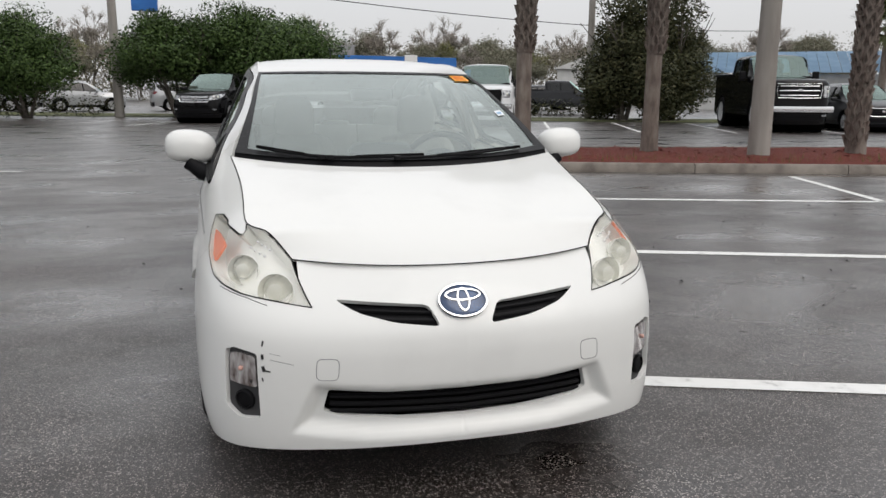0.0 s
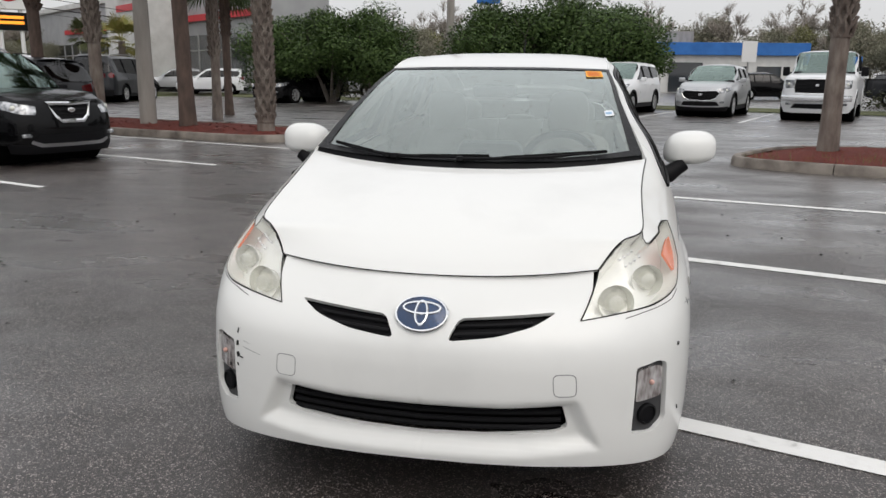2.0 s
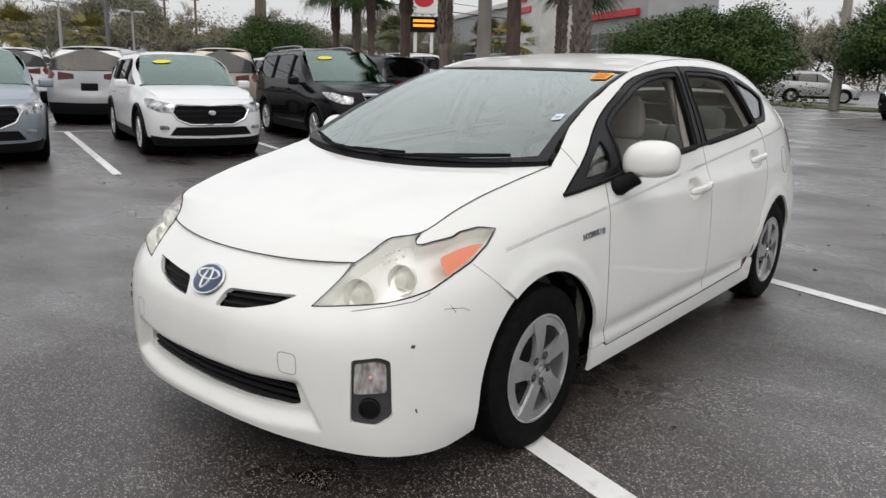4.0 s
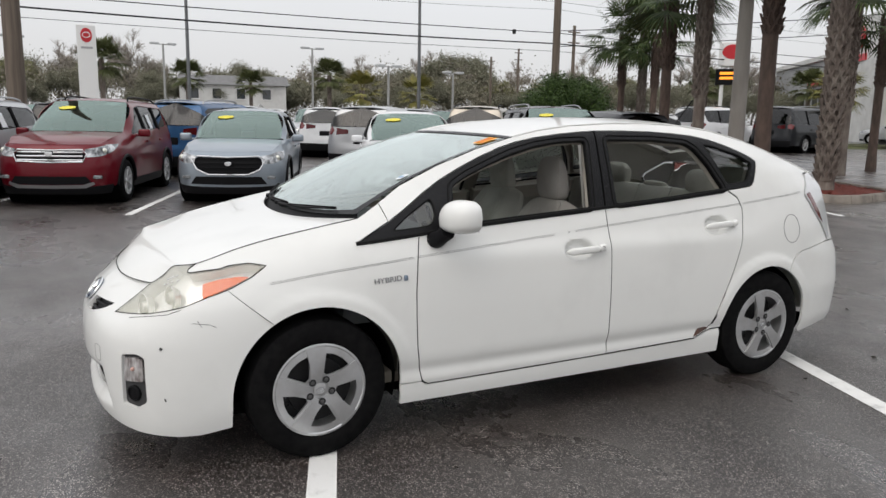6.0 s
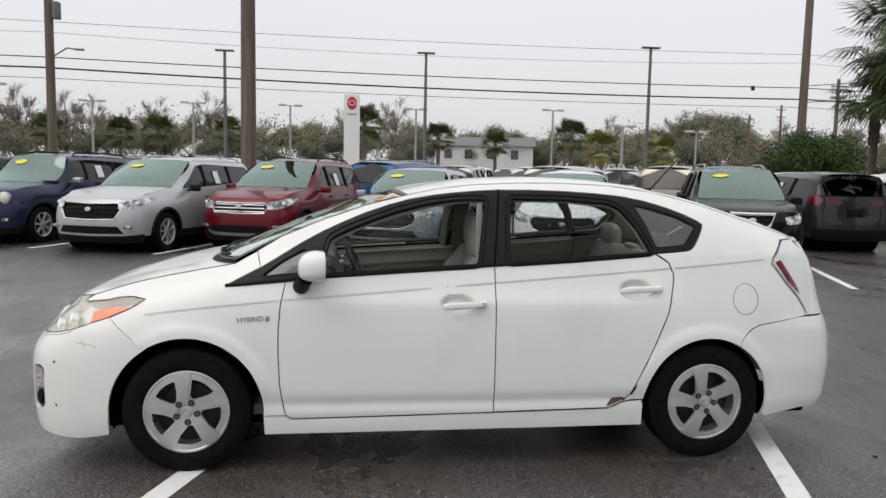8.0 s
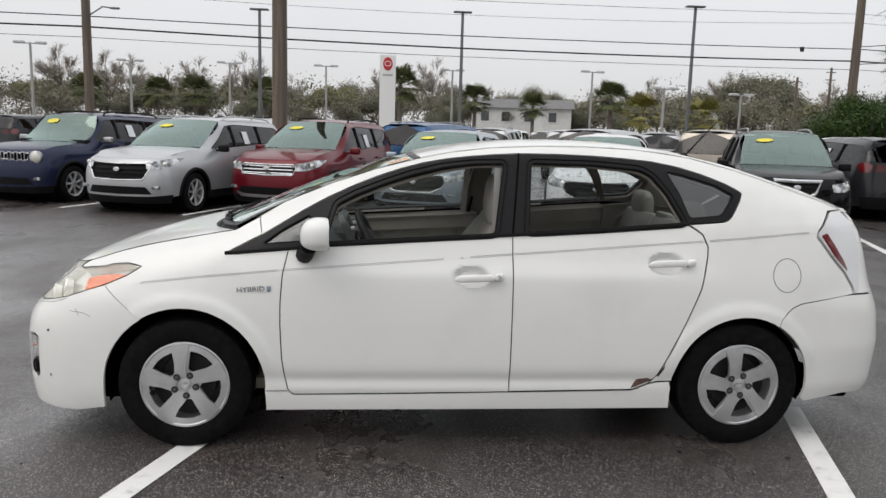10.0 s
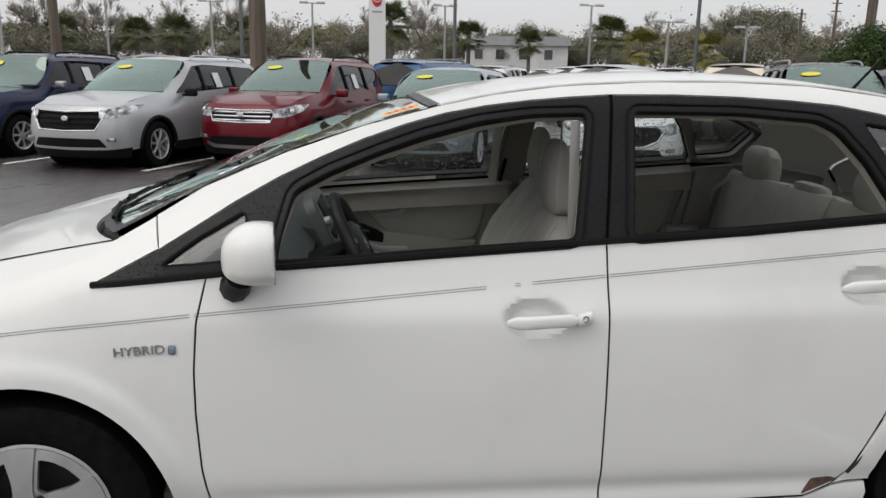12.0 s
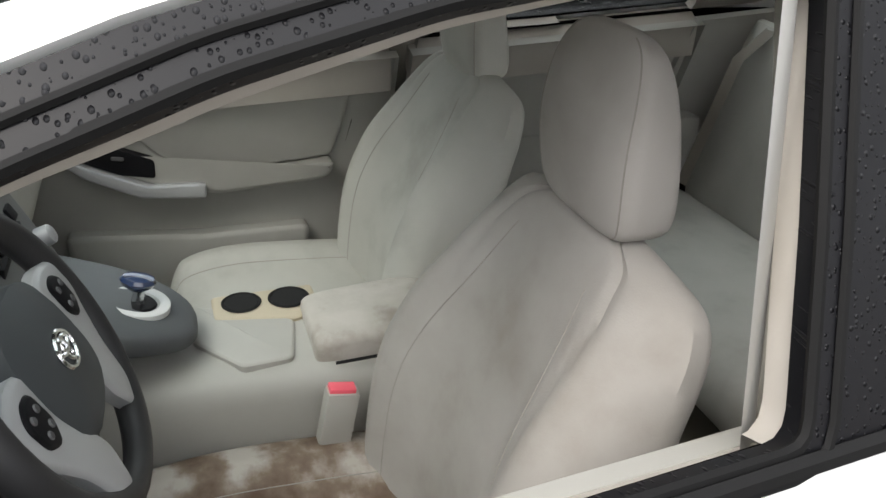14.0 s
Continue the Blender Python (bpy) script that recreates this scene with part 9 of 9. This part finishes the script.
hedge([(-11.5, 32.4), (-6.4, 32.9)], 1.05, 0.9, "low clipped hedge of small dark leaves", 1)
hedge([(9.2, 31.2), (14.6, 29.4)], 1.0, 0.9, "low clipped hedge of small dark leaves", 2)
# grass tufts on the near end of the bed
rnd = random.Random(31)
bm = bmesh.new()
for _ in range(420):
    x = rnd.uniform(3.0, 12.0)
    y = 8.05 - 0.27 * (x - 3.0) + rnd.uniform(0.0, 0.5) + 0.15
    h = rnd.uniform(0.06, 0.2)
    a = rnd.uniform(0, 6.28)
    c = Vector((x, y, 0.13))
    w = Vector((math.cos(a), math.sin(a), 0)) * 0.006
    t = Vector((rnd.uniform(-0.06, 0.06), rnd.uniform(-0.06, 0.06), h))
    bm.faces.new([bm.verts.new(q) for q in (c - w, c + w, c + t)])
tagged(part("grass_tuft", bm, leafy("dry_grass", [(0.15, 0.13, 0.06), (0.2, 0.19, 0.07), (0.12, 0.14, 0.05)], 0.8), None, smooth=False), "thin dry grass at the edge of the mulch", "grass", kind="stuff")

# ---- poles, lamps, wires, buildings ----
M_CONC = vary(mat("concrete_pole", (0.34, 0.32, 0.29), 0.8), [(0.22, 0.20, 0.18), (0.36, 0.34, 0.31)], 3, 6.0, (1, 1, 0.2), bump=0.3, bump_scale=40)
M_WOODPOLE = vary(mat("weathered_wood_pole", (0.16, 0.125, 0.10), 0.9), [(0.09, 0.07, 0.055), (0.19, 0.155, 0.125)], 10, 7.0, (1, 1, 0.06), bump=0.6, bump_scale=30, bump_dist=0.01)
M_STEEL = mat("grey_lamp_steel", (0.16, 0.165, 0.17), 0.5, 0.6)
M_PALESTEEL = mat("pale_lamp_steel", (0.36, 0.36, 0.35), 0.55, 0.4)
M_WIRE = mat("black_cable", (0.015, 0.015, 0.016), 0.6)
M_LAMPHEAD = mat("lamp_head", (0.5, 0.51, 0.52), 0.4)


def pole(name, label, x, y, h, r0, r1, material, category="pole", group=""):
    root = thing(name, label, category, group, at=pose(x, y, 0))
    bm = bmesh.new()
    tube(bm, [(0, 0, -0.05), (0, 0, h * 0.5), (0, 0, h)], [r0, (r0 + r1) / 2, r1], 14)
    part("shaft", bm, material, root)
    return root


pole("light_pole", "tapered pale concrete light pole in the mulch", -9.75, 12.55, 10.0, 0.20, 0.11, M_CONC)
pole("light_pole", "tapered pale concrete light pole in the mulch", 8.45, 7.75, 10.0, 0.20, 0.11, M_CONC)
pole("street_pole", "pale concrete pole by the hedge", -6.1, 33.5, 12.0, 0.22, 0.14, M_CONC)
pole("utility_pole", "grey utility pole by the holly", 15.4, 30.0, 12.0, 0.17, 0.13, M_CONC)
wp = pole("utility_pole", "brown wooden utility pole among the parked cars", -15.7, -3.0, 11.0, 0.20, 0.16, M_WOODPOLE)
wp2 = pole("utility_pole", "tall brown wooden utility pole by the road", -31.0, 21.9, 12.5, 0.23, 0.17, M_WOODPOLE)
wp3 = pole("utility_pole", "brown wooden utility pole with a transformer", -27.4, -11.9, 10.0, 0.19, 0.15, M_WOODPOLE)
bm = bmesh.new()
lathe(bm, [(0.0, 0.0), (0.16, 0.0), (0.17, 0.05), (0.17, 0.6), (0.1, 0.66), (0, 0.66)], 16, Matrix.Translation((0.05, 0.3, 7.0)))
part("transformer", bm, M_STEEL, wp3, "grey drum transformer")
bm = bmesh.new()
tube(bm, [(0, 0, 5.5), (0.2, 0.7, 5.9), (0.3, 1.1, 5.85)], 0.03, 6)
box(bm, (0.12, 0.35, 0.08), Matrix.Translation((0.32, 1.2, 5.84)), 0.03)
part("street_lamp_arm", bm, M_STEEL, wp3)
for x, y, h in ((-78.4, 45.4, 8.5), (-76.7, 48.2, 9.5), (-46.5, 34.3, 8.5)):
    p = pole("utility_pole", "distant wooden utility pole", x, y, h, 0.17, 0.12, M_WOODPOLE, "pole", "distant utility poles")
    for z in (h - 0.5, h - 1.3):
        bm = bmesh.new()
        box(bm, (0.1, 1.1, 0.1), Matrix.Translation((0, 0, z)), 0.02)
        part("crossarm", bm, M_WOODPOLE, p)
LAMPS = "lot lamps"


def lot_lamp(x, y, h, turn, kind):
    root = pole("street_lamp", "lot lamp with flat panel head on a grey mast" if kind == "flat" else "twin-headed lot lamp on a grey mast", x, y, h, 0.10, 0.07, M_STEEL if kind == "flat" else M_PALESTEEL, "street lamp", LAMPS)
    root.matrix_basis = pose(x, y, 0, 0, 0, turn)
    if kind == "flat":
        bm = bmesh.new()
        box(bm, (0.35, 0.9, 0.07), Matrix.Translation((0, 0, h + 0.04)), 0.02)
        part("lamp_head", bm, M_STEEL, root)
    else:
        bm = bmesh.new()
        box(bm, (0.06, 1.0, 0.06), Matrix.Translation((0, 0, h - 0.05)), 0.01)
        part("bracket", bm, M_PALESTEEL, root)
        for s in (-0.62, 0.62):
            bm = bmesh.new()
            box(bm, (0.4, 0.62, 0.16), Matrix.Translation((0, s, h)), 0.05)
            part("lamp_head", bm, M_LAMPHEAD, root, "pale shoebox lamp head")


for x, y, h in ((-34.9, -6.4, 7.1), (-35.1, 3.6, 7.4), (-32.4, 14.5, 7.7)):
    lot_lamp(x, y, h, 0, "flat")
for x, y, h in ((-54.6, -18.7, 6.0), (-56.3, -11.9, 6.2), (-57.2, -4.7, 6.3), (-57.1, 5.2, 6.3), (-55.1, 15.9, 6.4), (-42.2, 16.9, 4.5), (-49.5, 25.3, 4.7), (-46.0, -22.0, 6.2)):
    lot_lamp(x, y, h, 10, "twin")


def wire(a, b, sag, r, label="sagging black overhead cable"):
    bm = bmesh.new()
    a, b = Vector(a), Vector(b)
    tube(bm, [a.lerp(b, f) - Vector((0, 0, sag * 4 * f * (1 - f))) for f in np.linspace(0, 1, 15)], r, 5)
    tagged(part("overhead_cable", bm, M_WIRE, None), label, "cable", "overhead cables")


N3, N2 = (-27.4, -11.9), (-31.0, 21.9)
far3, far2 = (-23.5, -50.0), (-36.0, 62.0)
for z3, z2, sag, r in ((5.55, 5.9, 0.15, 0.022), (5.15, 5.35, 0.2, 0.035), (4.75, 4.95, 0.15, 0.012), (6.9, 7.5, 0.15, 0.010), (6.5, 7.1, 0.35, 0.008)):
    wire((*N3, z3), (*N2, z2), sag, r)
    wire((*N2, z2), (*far2, z2 + 0.3), sag, r)
    wire((*N3, z3), (*far3, z3 + 0.3), sag, r)
wire((-15.4, 30.0, 7.2), (40.0, 52.0, 6.2), 1.0, 0.025)
wire((-31.0, 21.9, 6.0), (-10.0, 45.0, 8.0), 0.4, 0.02)
wire((-31.0, 21.9, 5.2), (-10.0, 45.0, 7.2), 0.4, 0.02)
bm = bmesh.new()
lathe(bm, [(0, -0.12), (0.09, -0.1), (0.1, 0.1), (0, 0.12)], 12, Matrix.Translation((-30.6, 19.0, 5.75)))
tagged(part("cable_box", bm, M_WIRE, None), "small black splice box on the cables", "cable box")

M_WALLW = vary(mat("white_wall", (0.62, 0.62, 0.6), 0.8), [(0.52, 0.52, 0.5), (0.66, 0.66, 0.64)], 1.2, 6.0)
M_WALLG = vary(mat("grey_wall_panel", (0.34, 0.345, 0.35), 0.6), [(0.29, 0.295, 0.3), (0.37, 0.375, 0.38)], 0.6, 5.0)
M_ROOFG = vary(mat("grey_shingle", (0.16, 0.16, 0.16), 0.9), [(0.12, 0.12, 0.12), (0.2, 0.2, 0.2)], 3)
M_BLUEB = vary(mat("blue_fascia", (0.02, 0.13, 0.42), 0.5), [(0.015, 0.11, 0.36), (0.03, 0.16, 0.48)], 1.0)
M_ROOFBLUE = vary(mat("pale_blue_metal_roof", (0.22, 0.36, 0.5), 0.5), [(0.17, 0.3, 0.44), (0.26, 0.4, 0.54)], 1.0)
M_SIGNRED = mat("sign_red", (0.5, 0.02, 0.03), 0.4)
M_SIGNWHITE = mat("sign_white", (0.75, 0.75, 0.74), 0.4)
M_DARKWIN = mat("dark_window", (0.03, 0.035, 0.04), 0.08, coat=1.0)
M_AMBERLED = mat("amber_led", (0.9, 0.3, 0.02), 0.5, emit=((1.0, 0.32, 0.03), 1.3))


def block(parent, name, size, at, material, bevel=0.02, label=""):
    bm = bmesh.new()
    box(bm, size, Matrix.Translation(at), bevel)
    return part(name, bm, material, parent, label, smooth=False)


# white house far across the road
h = thing("house", "two-storey white house with a grey roof across the road", "house", at=pose(-89.0, 16.8, 0, 0, 0, -12))
block(h, "wall", (9.0, 11.5, 4.4), (0, 0, 2.2), M_WALLW)
bm = bmesh.new()
vs_ = [bm.verts.new(q) for q in ((-4.9, -6.1, 4.4), (4.9, -6.1, 4.4), (4.9, 6.1, 4.4), (-4.9, 6.1, 4.4), (0, -6.1, 5.6), (0, 6.1, 5.6))]
for f in ((0, 1, 4), (1, 2, 5, 4), (2, 3, 5), (3, 0, 4, 5), (0, 3, 2, 1)):
    bm.faces.new([vs_[i] for i in f])
part("roof", bm, M_ROOFG, h, smooth=False)
for y in (-4.2, -1.8, 0.8, 3.6):
    w = block(h, "window", (0.06, 0.9, 1.1), (4.52, y, 3.4), M_DARKWIN, 0.01)
    block(w, "frame", (0.08, 1.1, 0.08), (4.53, y, 2.82), M_SIGNWHITE, 0.01)
# pylon sign
s = thing("pylon_sign", "tall white sign pylon with a red round emblem", "sign", at=pose(-57.4, 0.1, 0, 0, 0, 0))
block(s, "slab", (0.5, 1.25, 7.3), (0, 0, 3.65), M_SIGNWHITE, 0.05)
bm = bmesh.new()
lathe(bm, [(0.0, 0.03), (0.42, 0.03), (0.44, 0.0)], 28, Matrix.Translation((0.26, 0, 6.6)) @ pose(0, 0, 0, 0, 90, 0) @ Matrix.Diagonal((1.15, 0.85, 1, 1)))
part("emblem_disc", bm, M_SIGNRED, s, "plain red oval disc")
bm = bmesh.new()
tube(bm, [Vector((0.30, 0.24 * math.cos(t), 6.62 + 0.18 * math.sin(t))) for t in np.linspace(0, 6.283, 25)], 0.03, 6, False)
part("emblem_ring", bm, M_SIGNWHITE, s)
block(s, "bar_line", (0.02, 0.75, 0.14), (0.26, 0, 5.75), mat("sign_grey", (0.35, 0.35, 0.36), 0.5), 0.005)
# showroom
b = thing("showroom", "large grey car showroom with glass front and red band", "building", at=pose(-43.0, 62.0, 0, 0, 0, -38))
block(b, "wall", (58.0, 5.0, 7.6), (0, 2.5, 3.8), M_WALLG, 0.05)
block(b, "parapet", (58.6, 5.6, 0.5), (0, 2.5, 7.75), M_WALLW, 0.05, "pale parapet edge")
block(b, "side_hall", (26.0, 14.0, 6.0), (-38.0, 9.0, 3.0), M_WALLW, 0.05, "white side hall")
block(b, "entrance_block", (9.0, 4.0, 9.2), (13.0, -1.0, 4.6), M_WALLW, 0.05, "white entrance portal")
block(b, "red_band", (40.0, 0.3, 0.45), (8.0, -0.2, 5.3), M_SIGNRED, 0.02, "red band over the glass")
bm = bmesh.new()
lathe(bm, [(0.0, 0.1), (1.0, 0.1), (1.02, 0.0)], 28, Matrix.Translation((13.0, -3.05, 7.7)) @ pose(0, 0, 0, 90, 0, 0) @ Matrix.Diagonal((1.2, 0.85, 1, 1)))
part("emblem_disc", bm, M_SIGNRED, b, "plain red oval emblem")
block(b, "sign_bar", (3.6, 0.1, 0.5), (13.0, -3.05, 6.2), M_SIGNRED, 0.02)
for k in range(22):
    x = -27.0 + 2.5 * k
    if 8.0 < x < 18.0:
        continue
    w = block(b, "window", (2.3, 0.12, 3.6), (x, -0.02, 2.3), M_DARKWIN, 0.01)
    block(w, "mullion", (0.12, 0.2, 3.8), (x + 1.25, -0.06, 2.3), M_PALESTEEL, 0.01)
    block(w, "transom", (2.3, 0.18, 0.1), (x, -0.06, 3.0), M_PALESTEEL, 0.01)
# roadside sign with amber boards
s = thing("roadside_sign", "tall double-post sign with red emblem and amber message board", "sign", at=pose(-32.5, 36.5, 0, 0, 0, 42))
for x in (-0.55, 0.55):
    bm = bmesh.new()
    tube(bm, [(x, 0, 0), (x, 0, 5.6)], 0.12, 10)
    part("post", bm, M_SIGNWHITE, s)
block(s, "sign_box", (1.7, 0.4, 1.5), (0, 0, 5.6), M_SIGNWHITE, 0.06)
bm = bmesh.new()
lathe(bm, [(0.0, 0.03), (0.52, 0.03), (0.54, 0.0)], 24, Matrix.Translation((0, -0.2, 5.75)) @ pose(0, 0, 0, 90, 0, 0) @ Matrix.Diagonal((1.2, 0.85, 1, 1)))
part("emblem_disc", bm, M_SIGNRED, s)
block(s, "message_board", (1.9, 0.4, 1.0), (0, 0, 4.2), M_BLACK, 0.04, "black amber-lit message board")
for z in (4.42, 4.12):
    block(s, "message_bar", (1.4, 0.04, 0.16), (0, -0.22, z), M_AMBERLED, 0.005)
# blue-topped building north
b = thing("service_building", "low white building with a bright blue fascia", "building", at=pose(13.2, 70.0, 0, 0, 0, 10))
block(b, "wall", (13.0, 9.0, 3.4), (0, 4.5, 1.7), M_WALLW, 0.03)
block(b, "fascia", (13.8, 9.8, 1.1), (0, 4.5, 3.9), M_BLUEB, 0.03, "blue fascia band")
block(b, "doorway", (3.0, 0.1, 2.6), (-4.0, -0.02, 1.4), M_DARKWIN, 0.01)
for x in (0.5, 3.5):
    block(b, "window", (2.2, 0.1, 1.2), (x, -0.02, 1.8), M_DARKWIN, 0.01)
block(b, "roof_unit", (2.2, 2.0, 1.2), (-3.5, 4.5, 5.0), M_CONC, 0.03)
block(b, "side_canopy", (5.0, 5.0, 0.7), (9.6, 3.0, 3.0), M_BLUEB, 0.03)
s = thing("board_sign", "blank white board on a post beside the lawn", "sign", at=pose(9.9, 45.0, 0, 0, 0, 15))
bm = bmesh.new()
tube(bm, [(0, 0, 0), (0, 0, 2.4)], 0.06, 8)
part("post", bm, M_PALESTEEL, s)
block(s, "board", (0.9, 0.06, 1.2), (0, -0.06, 2.9), M_SIGNWHITE, 0.01)
b = thing("shed", "white gabled shed among the trees", "building", at=pose(29.5, 58.5, 0, 0, 0, -25))
block(b, "wall", (7.0, 9.0, 3.2), (0, 4, 1.6), M_WALLW, 0.03)
bm = bmesh.new()
vs_ = [bm.verts.new(q) for q in ((-3.8, -0.8, 3.2), (3.8, -0.8, 3.2), (3.8, 8.8, 3.2), (-3.8, 8.8, 3.2), (0, -0.8, 4.7), (0, 8.8, 4.7))]
for f in ((0, 1, 4), (1, 2, 5, 4), (2, 3, 5), (3, 0, 4, 5), (0, 3, 2, 1)):
    bm.faces.new([vs_[i] for i in f])
part("roof", bm, M_WALLW, b, smooth=False)
b = thing("canopy_hall", "hall with a pale blue ribbed metal roof", "building", at=pose(37.5, 44.5, 0, 0, 0, -35))
block(b, "wall", (15.0, 9.0, 2.6), (0, 4.5, 1.3), M_WALLW, 0.03)
for k in range(24):
    bm = bmesh.new()
    x = -8.2 + 0.7 * k
    v4 = [bm.verts.new(q) for q in ((x, -1.0, 2.7), (x + 0.68, -1.0, 2.7), (x + 0.68, 4.5, 4.4), (x, 4.5, 4.4))]
    f4 = bm.faces.new(v4)
    bmesh.ops.solidify(bm, geom=[f4], thickness=0.05)
    part("roof_panel", bm, M_ROOFBLUE, b, smooth=False)
b = thing("roof_sign", "blue sign box above the trees", "sign", at=pose(-7.3, 57.6, 0))
block(b, "sign_box", (1.8, 0.5, 1.0), (0, 0, 7.35), M_BLUEB, 0.03)
bm = bmesh.new()
tube(bm, [(0, 0.3, 0), (0, 0.3, 7.0)], 0.12, 10)
part("post", bm, M_PALESTEEL, b)

# cars on the far lots and the road
pool = [C_WHITE2, C_SILVER, C_CHAR, C_BLACKP, C_BEIGE, C_REDP]
protos = [parked_car("suv", "far parked suv in pale paint" if i in (0, 1) else "far parked suv in dark paint", pose(-28.0, -20.0 + 3 * i, 0, 0, 0, 250), "cars in the back rows", pool[i], L=4.6, H=1.70, W=1.85, rails=M_RAIL if i % 2 else False, far=True) for i in range(4)]
rnd = random.Random(77)
for row, (u, n, v0) in enumerate(((-24.0, 13, -22.0), (-31.0, 14, -20.0), (-46.0, 17, -26.0))):
    for k in range(n):
        v = v0 + 2.9 * k
        if rnd.random() < 0.18 or (row < 2 and v > 11.5):
            continue
        x, y = lot(u + rnd.uniform(-0.3, 0.3), v)
        copy_thing(rnd.choice(protos), pose(x, y, 0, 0, 0, (FACE_U if row % 2 else BACK_U) + rnd.uniform(-2, 2)))
for x, y, a in ((-9.5, 44.0, 110), (-3.6, 45.0, 100), (-14.5, 43.5, 280), (12.0, 49.0, 95), (20.0, 47.0, 100), (-24.0, 44.0, 285), (-30.0, 50.0, 290)):
    copy_thing(rnd.choice(protos[:2] if x < 0 else protos), pose(x, y, 0, 0, 0, a))
